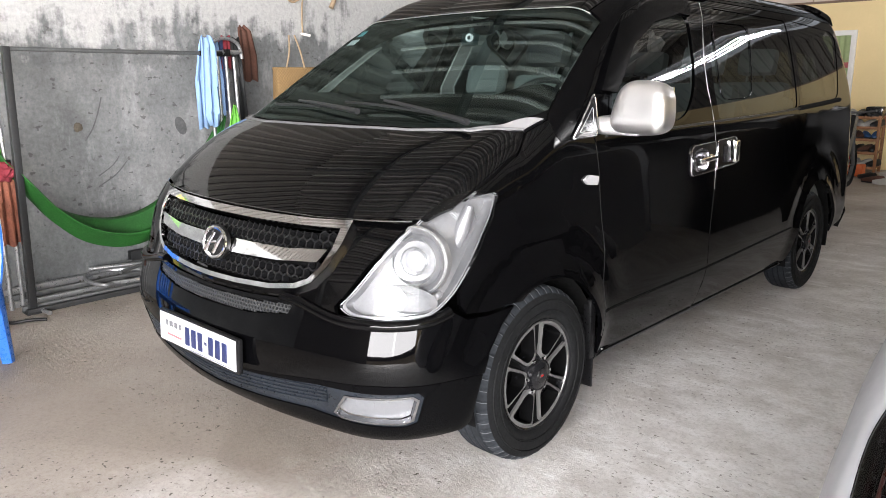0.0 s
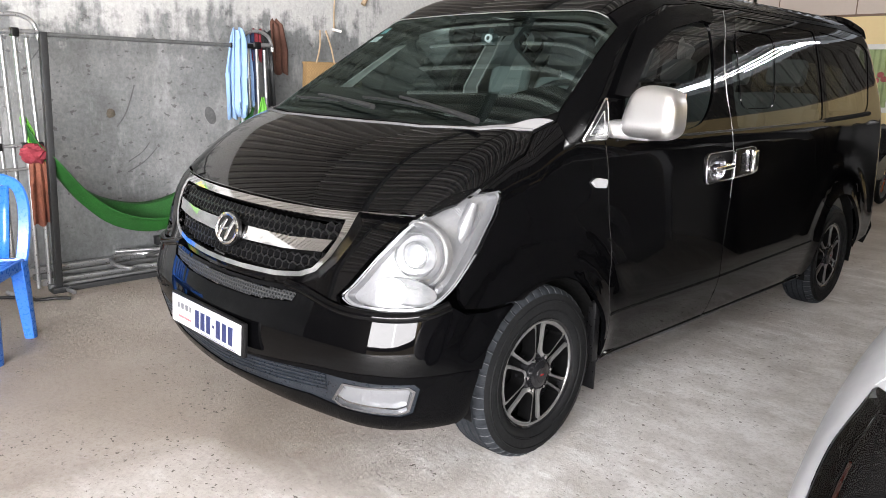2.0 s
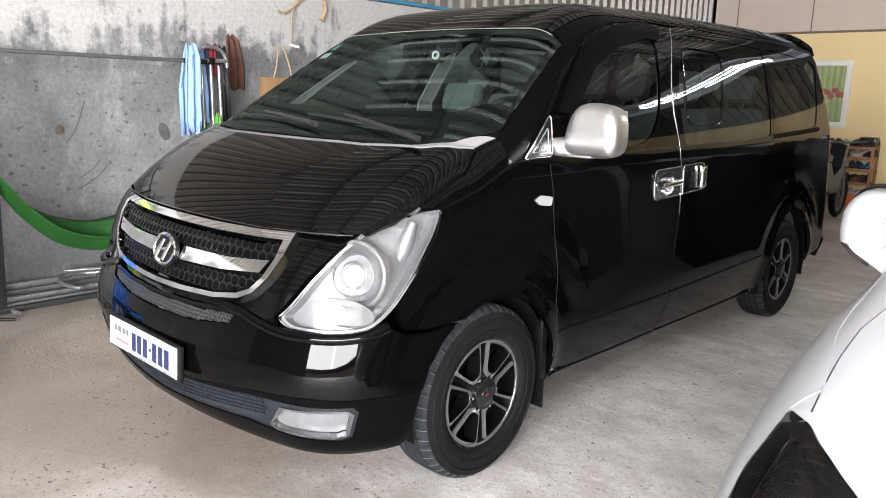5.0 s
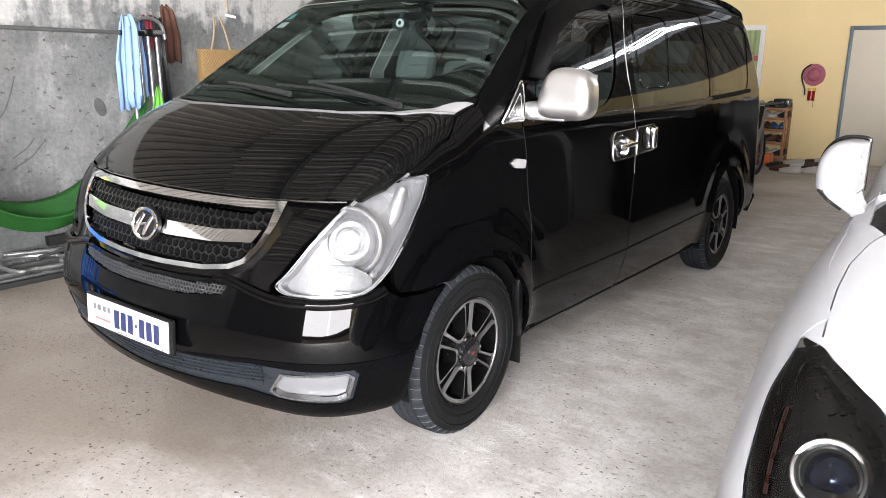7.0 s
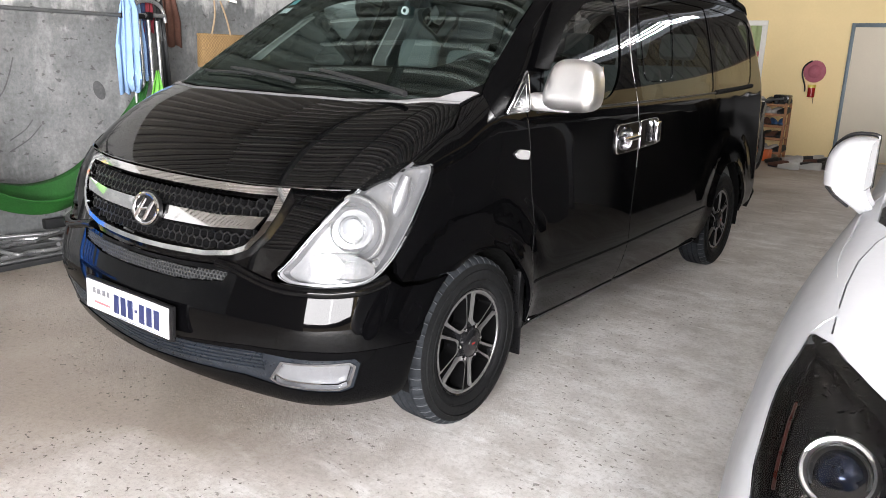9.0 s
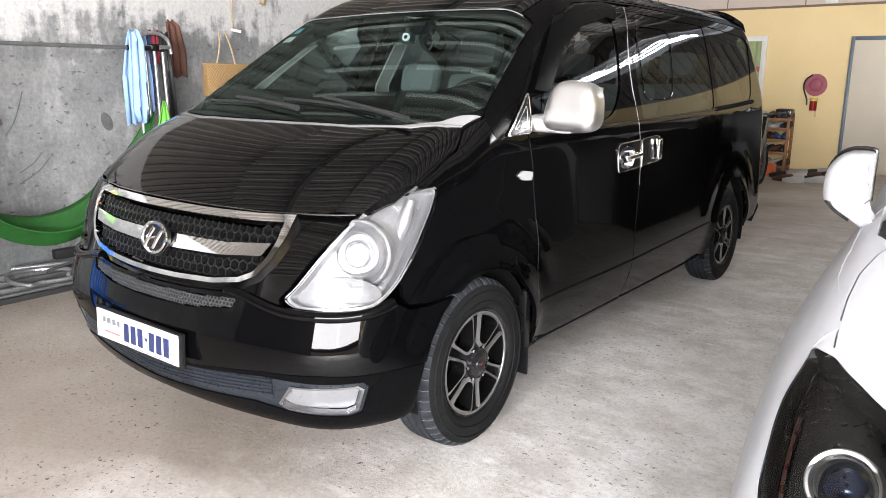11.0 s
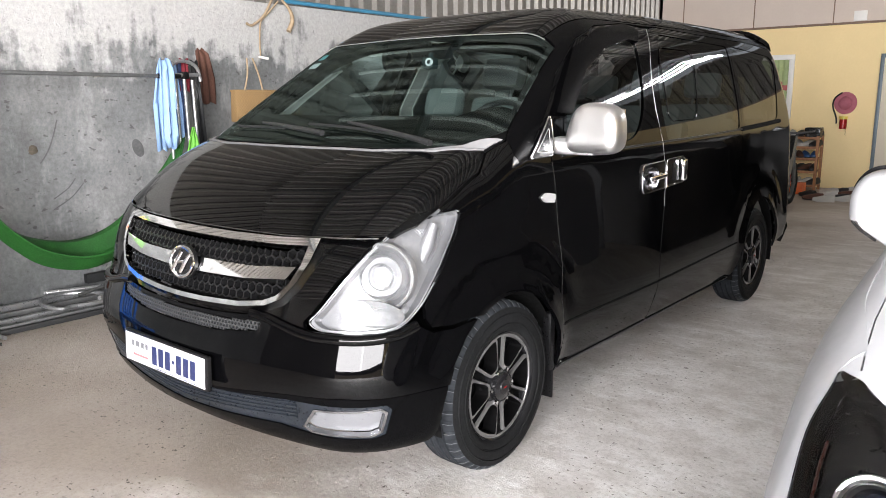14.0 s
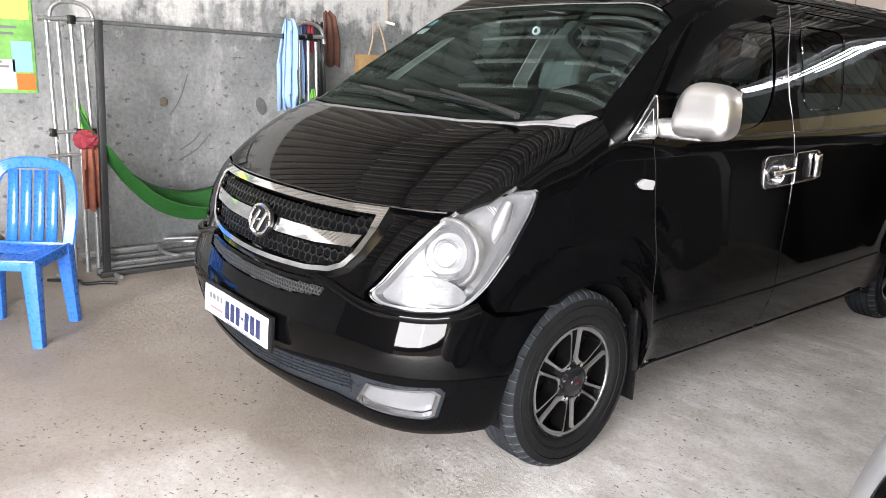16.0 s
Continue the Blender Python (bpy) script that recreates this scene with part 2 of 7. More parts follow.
RIM_BLACK = surface("gloss_black_alloy", (0.008, 0.008, 0.009), 0.2, 0.0, 0.2, 8.0, 80)
TREAD_DUST = surface("dusty_tread_rubber", (0.021, 0.0235, 0.027), 0.8, 0.0, 0.45, 9.0, 70, 0.3)
TREAD_DUST.node_tree.nodes["Principled BSDF"].inputs["Specular IOR Level"].default_value = 0.1
RUBBER = surface("dusty_rubber", (0.0075, 0.0078, 0.0082), 0.72, 0.0, 0.3, 9.0, 80, 0.2)
RUBBER.node_tree.nodes["Principled BSDF"].inputs["Specular IOR Level"].default_value = 0.12
TREAD = surface("dusty_tread", (0.075, 0.08, 0.085), 0.78, 0.0, 0.35, 7.0, 60, 0.25)
GLASS_FRONT = glass_sheet("windscreen_glass", (0.42, 0.53, 0.50), gloss=(0.74, 0.95, 0.92), ior=1.56)
GLASS_TINT = glass_sheet("tinted_glass", (0.15, 0.16, 0.15), ior=1.36)
GLASS_CAB = glass_sheet("cab_glass", (0.18, 0.20, 0.20), ior=1.34)
W_LAMP_GLASS = glass_sheet("smoked_lamp_cover", (0.85, 0.86, 0.88), ior=1.38)
LAMP_GLASS = glass_sheet("lamp_cover", (0.93, 0.94, 0.95), ior=1.16)
REFLECTOR = surface("lamp_reflector", (0.22, 0.22, 0.225), 0.36, 0.45, 0.12, 14, 34, 0.6, 0.0, 0.08)
LAMP_WHITE = surface("lamp_silver_plastic", (0.32, 0.32, 0.325), 0.35, 0.1, 0.05, 12, 60)
STEP_GREY = surface("weathered_step_plastic", (0.011, 0.014, 0.019), 0.33, 0.0, 0.45, 9.0, 70, 0.3)
STEP_GREY.node_tree.nodes["Principled BSDF"].inputs["Specular IOR Level"].default_value = 0.32
FOG_SILVER = surface("fog_lamp_silver", (0.17, 0.17, 0.175), 0.35, 0.3, 0.015, 20, 60)
DARK_AMBER = surface("dark_amber_strip", (0.10, 0.016, 0.010), 0.3, 0.0, 0.1)
RED_LENS = surface("red_lamp", (0.30, 0.012, 0.012), 0.2, 0.0, 0.1)
PLATE_WHITE = surface("plate_white", (0.60, 0.61, 0.63), 0.4, 0.0, 0.04)
PLATE_BLUE = surface("plate_blue", (0.018, 0.024, 0.075), 0.4, 0.0, 0.1)
INK_GREY = surface("grey_ink", (0.12, 0.12, 0.13), 0.5)
INK_RED = surface("red_ink", (0.60, 0.13, 0.14), 0.5)
SEAT = surface("grey_seat_leather", (0.10, 0.118, 0.115), 0.5, 0.0, 0.15, 5, 90, 0.15)
DASH = surface("dark_dashboard", (0.028, 0.03, 0.031), 0.6, 0.0, 0.2, 6, 120, 0.2)
HEADLINER = surface("pale_headliner", (0.20, 0.205, 0.20), 0.85, 0.0, 0.06)
CREAM = surface("cream_cabin_plastic", (0.16, 0.165, 0.16), 0.6, 0.0, 0.08)
CAM_TEAL = surface("dark_camera_plastic", (0.012, 0.02, 0.021), 0.35)
STEEL = surface("galvanised_tube", (0.38, 0.385, 0.39), 0.34, 0.75, 0.15, 14, 90)
MESH_GREY = surface("dull_mesh_plastic", (0.026, 0.027, 0.028), 0.4, 0.0, 0.15, 9, 80)
DARK_STEEL = surface("painted_dark_steel", (0.022, 0.023, 0.024), 0.5, 0.2, 0.35, 9, 80)
GREY_STEEL = surface("dull_grey_steel", (0.16, 0.165, 0.165), 0.5, 0.5, 0.3, 9, 80)
CLOSED_FRONT = surface("dull_front_sheet", (0.13, 0.115, 0.10), 0.6, 0.2, 0.2, 3, 40)
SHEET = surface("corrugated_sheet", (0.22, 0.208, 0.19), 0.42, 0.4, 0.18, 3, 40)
# the same ribbed sheet, with the shade under the roof put into its colour
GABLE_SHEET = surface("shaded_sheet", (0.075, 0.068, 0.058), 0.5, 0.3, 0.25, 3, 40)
ROOF_SHEET = surface("roof_sheet_underside", (0.36, 0.34, 0.32), 0.45, 0.3, 0.2, 2, 40)
BATTEN = surface("zinc_batten", (0.78, 0.76, 0.73), 0.5, 0.1, 0.15, 4, 50)
YELLOW = surface("yellow_wall_paint", (0.84, 0.67, 0.36), 0.75, 0.0, 0.06, 1.4, 30, 0.1)
BEIGE = surface("beige_board", (0.60, 0.52, 0.46), 0.7, 0.0, 0.06, 1.5, 30)
BROWN_TRIM = surface("brown_trim", (0.20, 0.13, 0.09), 0.6, 0.0, 0.2)
DOOR_PAINT = surface("pale_door_paint", (0.66, 0.60, 0.49), 0.5, 0.0, 0.05, 2, 30)
BLUE_STEEL = surface("blue_grey_steel", (0.13, 0.17, 0.20), 0.45, 0.2, 0.2)
WHITE_PVC = surface("white_window_frame", (0.78, 0.77, 0.74), 0.4, 0.0, 0.05)
CURTAIN = surface("green_curtain", (0.36, 0.44, 0.22), 0.85, 0.0, 0.2, 10, 60)
FLOWER = surface("red_flower_print", (0.42, 0.12, 0.12), 0.85, 0.0, 0.3, 20, 80)
WOOD = surface("orange_brown_wood", (0.30, 0.13, 0.05), 0.5, 0.0, 0.25, 12, 70, 0.1)
DARK_WOOD = surface("dark_wood", (0.07, 0.035, 0.022), 0.5, 0.0, 0.3, 12, 70, 0.1)
BLUE_PLASTIC = surface("blue_chair_plastic", (0.025, 0.13, 0.50), 0.28, 0.0, 0.03, 5, 60, 0.0, 0.0, 0.02)
GREEN_CLOTH = surface("green_hammock_nylon", (0.008, 0.088, 0.008), 0.7, 0.0, 0.35, 6, 90, 0.2)
LIME_CLOTH = surface("lime_cord_cloth", (0.14, 0.46, 0.05), 0.7, 0.0, 0.2, 12, 90)
BLUE_TOWEL = surface("light_blue_towel", (0.27, 0.42, 0.68), 0.95, 0.0, 0.15, 12, 120, 0.5)
NAVY_CLOTH = surface("navy_cloth", (0.03, 0.05, 0.12), 0.9, 0.0, 0.3)
RED_CLOTH = surface("dark_red_cloth", (0.22, 0.022, 0.035), 0.9, 0.0, 0.25, 12, 90, 0.3)
BROWN_CLOTH = surface("brown_cloth", (0.105, 0.045, 0.03), 0.9, 0.0, 0.3, 10, 90, 0.4)
RUST_CLOTH = surface("rust_patterned_cloth", (0.25, 0.085, 0.05), 0.9, 0.0, 0.4, 22, 90, 0.3)
PINK_STRAW = surface("pink_straw", (0.40, 0.12, 0.16), 0.85, 0.0, 0.2, 14, 90, 0.4)
ROPE = surface("tan_rope", (0.40, 0.30, 0.19), 0.9, 0.0, 0.25, 30, 140, 0.4)
BLACK_SHOE = surface("black_shoe", (0.012, 0.012, 0.014), 0.5, 0.0, 0.3)
WHITE_SHOE = surface("pale_shoe", (0.46, 0.45, 0.43), 0.6, 0.0, 0.2)
BLUE_SHOE = surface("blue_shoe", (0.03, 0.10, 0.26), 0.5, 0.0, 0.3)
ORANGE = surface("orange_plastic", (0.62, 0.12, 0.02), 0.4)
POSTER = surface("green_poster_print", (0.18, 0.42, 0.10), 0.5, 0.0, 0.5, 5, 30)
POSTER_YELLOW = surface("yellow_poster_print", (0.72, 0.58, 0.10), 0.5, 0.0, 0.2)
POSTER_CYAN = surface("cyan_poster_print", (0.20, 0.52, 0.58), 0.5, 0.0, 0.2)
POSTER_PALE = surface("pale_poster_print", (0.66, 0.56, 0.62), 0.5, 0.0, 0.1)
BLUE_PIPE = surface("blue_pipe", (0.05, 0.22, 0.36), 0.4, 0.0, 0.15)
SMUDGE = surface("dark_smudge", (0.10, 0.103, 0.103), 0.9, 0.0, 0.4, 14, 60)
KNOT = surface("brown_knot", (0.09, 0.075, 0.055), 0.9, 0.0, 0.4, 30, 90)
EARTH = surface("yard_earth", (0.34, 0.28, 0.21), 0.9, 0.0, 0.25, 0.6, 12, 0.3)


# ---- mesh helpers ----
def part(name, bm, material, parent=None, label="", smooth=True):
    """Links a bmesh as one mesh object under a thing or under a part."""
    me = bpy.data.meshes.new(name)
    bm.normal_update()
    bm.to_mesh(me)
    bm.free()
    me.materials.append(material)
    if smooth:
        me.polygons.foreach_set("use_smooth", [True] * len(me.polygons))
        me.set_sharp_from_angle(angle=radians(38))
    ob = new(name, me)
    ob.parent = parent
    if label:
        ob["label"] = label
    return ob


def thing(name, label, category, at=(0, 0, 0), turn=0.0, group=""):
    ob = new(name)
    ob.matrix_basis = pose(*at, 0, 0, turn)
    ob.empty_display_size = 0.1
    return tagged(ob, label, category, group)


def box(bm, lo, hi, bevel=0.0, m=None):
    lo, hi = Vector(lo), Vector(hi)
    made = bmesh.ops.create_cube(bm, size=1.0, matrix=Matrix.Translation((lo + hi) / 2) @ Matrix.Diagonal((*(hi - lo), 1)))
    verts = made["verts"]
    if bevel:
        edges = {e for v in verts for e in v.link_edges}
        made = bmesh.ops.bevel(bm, geom=list(edges), offset=bevel, segments=2, affect="EDGES", profile=0.6)
        verts = list({v for f in made["faces"] for v in f.verts} | {v for v in verts if v.is_valid})
    if m is not None:
        bmesh.ops.transform(bm, matrix=m, verts=verts)
    return verts


def boxed(name, lo, hi, material, parent=None, bevel=0.004, label=""):
    bm = bmesh.new()
    box(bm, lo, hi, bevel)
    return part(name, bm, material, parent, label)


def tube(bm, points, r, sides=10, closed=False, taper=None):
    """A round tube along points."""
    pts = [Vector(p) for p in points]
    n = len(pts)
    rings, up = [], None
    for i, p in enumerate(pts):
        a, b = pts[(i - 1) % n if closed else max(i - 1, 0)], pts[(i + 1) % n if closed else min(i + 1, n - 1)]
        d = (b - a).normalized()
        if up is None:
            up = d.orthogonal().normalized()
        up = (up - d * up.dot(d)).normalized()
        side = d.cross(up)
        rr = r if taper is None else float(r * taper[i])
        rings.append([bm.verts.new(p + rr * (math.cos(t) * up + math.sin(t) * side)) for t in (2 * math.pi * k / sides for k in range(sides))])
    for i in range(n if closed else n - 1):
        a, b = rings[i], rings[(i + 1) % n]
        for k in range(sides):
            bm.faces.new((a[k], a[(k + 1) % sides], b[(k + 1) % sides], b[k]))
    if not closed:
        bm.faces.new(rings[0][::-1])
        bm.faces.new(rings[-1])
    return rings


def tubed(name, points, r, material, parent=None, sides=10, closed=False, label="", taper=None):
    bm = bmesh.new()
    tube(bm, points, r, sides, closed, taper)
    bmesh.ops.recalc_face_normals(bm, faces=bm.faces)
    return part(name, bm, material, parent, label)


def lathe(bm, profile, steps=48, axis="X", m=None):
    """Turns (along, radius) pairs round an axis through the origin."""
    rings = []
    for i in range(steps):
        t = 2 * math.pi * i / steps
        c, s = math.cos(t), math.sin(t)
        ring = []
        for a, r in profile:
            co = {"X": (a, r * c, r * s), "Y": (r * c, a, r * s), "Z": (r * c, r * s, a)}[axis]
            ring.append(bm.verts.new(m @ Vector(co) if m is not None else co))
        rings.append(ring)
    for i in range(steps):
        a, b = rings[i], rings[(i + 1) % steps]
        for k in range(len(profile) - 1):
            bm.faces.new((a[k], a[k + 1], b[k + 1], b[k]))
    bmesh.ops.remove_doubles(bm, verts=bm.verts, dist=1e-5)
    bmesh.ops.recalc_face_normals(bm, faces=bm.faces)
    return rings


def curved(points, steps=8, closed=False):
    """A Catmull-Rom line through points."""
    pts = [Vector(p) for p in points]
    n, out = len(pts), []
    for i in range(n if closed else n - 1):
        if closed:
            p = [pts[(i + k) % n] for k in (-1, 0, 1, 2)]
        else:
            p = [pts[min(max(i + k, 0), n - 1)] for k in (-1, 0, 1, 2)]
        for k in range(steps):
            t = k / steps
            out.append(0.5 * (2 * p[1] + (p[2] - p[0]) * t + (2 * p[0] - 5 * p[1] + 4 * p[2] - p[3]) * t * t + (3 * p[1] - p[0] - 3 * p[2] + p[3]) * t**3))
    return out if closed else out + [pts[-1]]


def rounded(points, r=0.02, n=5):
    """A closed outline with its corners rounded; a third number in a point is that corner's own radius."""
    out, k = [], len(points)
    for i in range(k):
        p, a, b = (Vector(points[(i + j) % k][:2]) for j in (0, -1, 1))
        rr = points[i][2] if len(points[i]) > 2 else r
        da, db = a - p, b - p
        ra, rb = min(rr, da.length * 0.48), min(rr, db.length * 0.48)
        p0, p1 = p + da.normalized() * ra, p + db.normalized() * rb
        out += [(1 - t) ** 2 * p0 + 2 * t * (1 - t) * p + t * t * p1 for t in (j / n for j in range(n + 1))] if rr > 0 else [p]
    return [tuple(v) for v in out]


def both(half):
    """A whole outline from its half with x >= 0, listed from the upper middle to the lower middle."""
    return list(half) + [(-p[0], *p[1:]) for p in reversed(half) if p[0] > 1e-6]


def spaced(poly, step):
    out, n = [], len(poly)
    for i in range(n):
        a, b = np.array(poly[i][:2], float), np.array(poly[(i + 1) % n][:2], float)
        k = max(1, int(np.ceil(np.hypot(*(b - a)) / step)))
        if np.hypot(*(b - a)) < 1e-6:
            continue
        out += [a + (b - a) * j / k for j in range(k)]
    return np.array(out)


def inside(p, poly):
    x, y = p[:, 0][:, None], p[:, 1][:, None]
    a, b = poly, np.roll(poly, -1, 0)
    dy = np.where(np.abs(b[:, 1] - a[:, 1]) < 1e-12, 1e-12, b[:, 1] - a[:, 1])
    cross = ((a[:, 1] > y) != (b[:, 1] > y)) & (x < (b[:, 0] - a[:, 0]) * (y - a[:, 1]) / dy + a[:, 0])
    return cross.sum(1) % 2 == 1


# ---- the shape of the car bodies ----
class Curve:
    """A natural cubic through (t, value) pairs, straight beyond its ends."""
    def __init__(self, *pairs):
        self.t, self.v = (np.array(c, float) for c in zip(*pairs))
        n, h = len(self.t), np.diff(self.t)
        a, b = np.eye(n), np.zeros(n)
        for i in range(1, n - 1):
            a[i, i - 1 : i + 2] = h[i - 1], 2 * (h[i - 1] + h[i]), h[i]
            b[i] = 6 * ((self.v[i + 1] - self.v[i]) / h[i] - (self.v[i] - self.v[i - 1]) / h[i - 1])
        self.m = np.linalg.solve(a, b)

    def __call__(self, t):
        t = np.asarray(t, float)
        s = np.clip(t, self.t[0], self.t[-1])
        i = np.clip(np.searchsorted(self.t, s) - 1, 0, len(self.t) - 2)
        h = self.t[i + 1] - self.t[i]
        a, b = (self.t[i + 1] - s) / h, (s - self.t[i]) / h
        out = a * self.v[i] + b * self.v[i + 1] + ((a**3 - a) * self.m[i] + (b**3 - b) * self.m[i + 1]) * h * h / 6
        first = (self.v[1] - self.v[0]) / (self.t[1] - self.t[0]) - self.m[1] * (self.t[1] - self.t[0]) / 6
        last = (self.v[-1] - self.v[-2]) / (self.t[-1] - self.t[-2]) + self.m[-2] * (self.t[-1] - self.t[-2]) / 6
        return out + np.minimum(t - self.t[0], 0) * first + np.maximum(t - self.t[-1], 0) * last


def smax(a, b, k):
    return np.maximum(a, b) + np.maximum(k - np.abs(a - b), 0) ** 2 / (4 * k)


VAN_SIDE = Curve((0.2, 0.885), (0.32, 0.921), (0.43, 0.9505), (0.495, 0.9598), (0.60, 0.9552), (0.75, 0.9468), (0.9, 0.9418), (1, 0.940), (1.12, 0.940), (1.22, 0.936), (1.5, 0.873), (1.8, 0.776), (1.95, 0.727))
VAN_NOSE = Curve((0.2, 0.107), (0.3, 0.049), (0.42, 0.009), (0.55, -0.003), (0.65, 0.021), (0.78, 0.062), (0.9, 0.092), (1, 0.128), (1.1, 0.197))
VAN_HOOD = Curve((0, 0.933), (0.18, 1.086), (0.35, 1.185), (0.6, 1.284), (0.85, 1.355), (1.1, 1.406), (1.6, 1.473))
VAN_ROOF = Curve((1.2, 1.672), (1.5, 1.828), (1.75, 1.895), (2.1, 1.920), (2.6, 1.937), (3.6, 1.949), (4.6, 1.946), (5.1, 1.923))
VAN_BACK = Curve((0.3, 5.05), (0.6, 5.12), (1.0, 5.1), (1.3, 5.04), (1.9, 4.86))


def van_field(p):
    x, y, z = np.abs(p[:, 0]), p[:, 1], p[:, 2]
    narrow = 0.03 * np.clip((0.9 - y) / 0.9, 0, 2) ** 2 + 0.03 * np.clip((y - 3.2) / 1.9, 0, 2) ** 2
    arch = np.minimum(np.hypot(y - 0.86, z - 0.345), np.hypot(y - 4.06, z - 0.345))
    flare = 0.024 * np.exp(-(((arch - 0.40) / 0.075) ** 2)) + 0.012 * np.exp(-(((arch - 0.585) / 0.07) ** 2)) * np.clip((z - 0.5) / 0.2, 0, 1)
    side = x - (VAN_SIDE(z) - narrow + flare)
    front = 0.96 * (VAN_NOSE(z) + 0.072 * (x / 0.6) ** 1.96 - y)
    hood = VAN_HOOD(y) - 0.041 * (x / 0.8) ** 2
    screen = 1.352 + 0.685 * (y - 0.845 - 0.037 * (x / 0.8) ** 2)
    roof = VAN_ROOF(y) + 0.01 - 0.025 * (x / 0.75) ** 2.4
    top = 0.9 * (z + smax(-roof, -np.maximum(hood, screen), 0.13))
    back = y - VAN_BACK(z) + 0.17 * (x / 0.88) ** 4
    body = smax(smax(side, front, 0.23), top, 0.20)
    return smax(body, smax(back, 0.22 - z, 0.05), 0.10)


WHITE_SIDE = Curve((0.2, 0.87), (0.35, 0.895), (0.55, 0.905), (0.75, 0.889), (0.9, 0.862), (1.05, 0.832), (1.2, 0.803), (1.45, 0.728))
WHITE_NOSE = Curve((0.2, -0.341), (0.35, -0.498), (0.55, -0.578), (0.7, -0.576), (0.85, -0.470), (1, -0.264))
WHITE_HOOD = Curve((-0.5, 0.646), (-0.3, 0.795), (0, 0.920), (0.35, 1.008), (0.75, 1.087), (1.2, 1.155))
WHITE_ROOF = Curve((0.0, 1.20), (0.8, 1.34), (1.3, 1.43), (1.7, 1.48), (2.2, 1.50), (2.9, 1.44), (3.6, 1.25), (4.0, 1.05))


def white_field(p):
    x, y, z = np.abs(p[:, 0]), p[:, 1], p[:, 2]
    arch = np.hypot(y - 0.36, z - 0.31)
    side = x - (WHITE_SIDE(z) - 0.14 * np.clip((0.55 - y) / 0.9, 0, 2) ** 2 + 0.012 * np.exp(-(((arch - 0.36) / 0.07) ** 2)))
    front = 0.9 * (WHITE_NOSE(z) + 0.40 * (np.maximum(x - 0.08, 0) / 0.8) ** 2.59 - y)
    hood = WHITE_HOOD(y) + 0.035 * ((x - 0.08) / 0.7) ** 2
    screen = 1.09 + 0.56 * (y - 0.80 - 0.12 * (np.maximum(x - 0.08, 0) / 0.7) ** 2)
    roof = WHITE_ROOF(y) - 0.05 * (x / 0.6) ** 2.4
    top = 0.9 * (z + smax(-roof, -np.maximum(hood, screen), 0.05))
    back = y - 3.95 + 0.15 * (z - 0.6)
    body = smax(smax(side, front, 0.093), top, 0.159)
    return smax(body, smax(back, 0.2 - z, 0.05), 0.10)


def grid_place(view, uv, centre=1.0):
    """The outer starts and ways of the rays that carry a flat outline onto a body: x, y, z along an axis, r from all round."""
    a, b, o = uv[:, 0], uv[:, 1], np.ones(len(uv))
    if view == "x":
        return np.stack([1.3 * o, a, b], 1), np.tile((-1.0, 0, 0), (len(uv), 1))
    if view == "z":
        return np.stack([a, b, 2.3 * o], 1), np.tile((0, 0, -1.0), (len(uv), 1))
    if view == "b":
        return np.stack([a, 6.2 * o, b], 1), np.tile((0, -1.0, 0), (len(uv), 1))
    t = a / 0.95
    way = np.stack([-np.sin(t), np.cos(t), 0 * t], 1)
    return np.stack([0 * t, centre * o, b], 1) - 1.9 * way, way


def on_body(field, view, uv, centre=1.0, lift=0.0):
    """Where the outline lies on the body, and the body's normals there."""
    start, way = grid_place(view, np.asarray(uv, float), centre)
    reach = np.linspace(0, 1.9, 96)
    vals = np.stack([field(start + s * way) for s in reach], 1)
    first = np.argmax(vals < 0, 1)
    first[~(vals < 0).any(1)] = np.argmin(vals[~(vals < 0).any(1)], 1) if (~(vals < 0).any(1)).any() else 1
    first = np.maximum(first, 1)
    lo, hi = reach[first - 1], reach[first]
    for _ in range(22):
        mid = (lo + hi) / 2
        neg = field(start + mid[:, None] * way) < 0
        hi, lo = np.where(neg, mid, hi), np.where(neg, lo, mid)
    p = start + hi[:, None] * way
    e = 2e-3
    g = np.stack([field(p + e * np.eye(3)[k]) - field(p - e * np.eye(3)[k]) for k in range(3)], 1)
    g /= np.linalg.norm(g, axis=1)[:, None]
    return p + lift * g, g


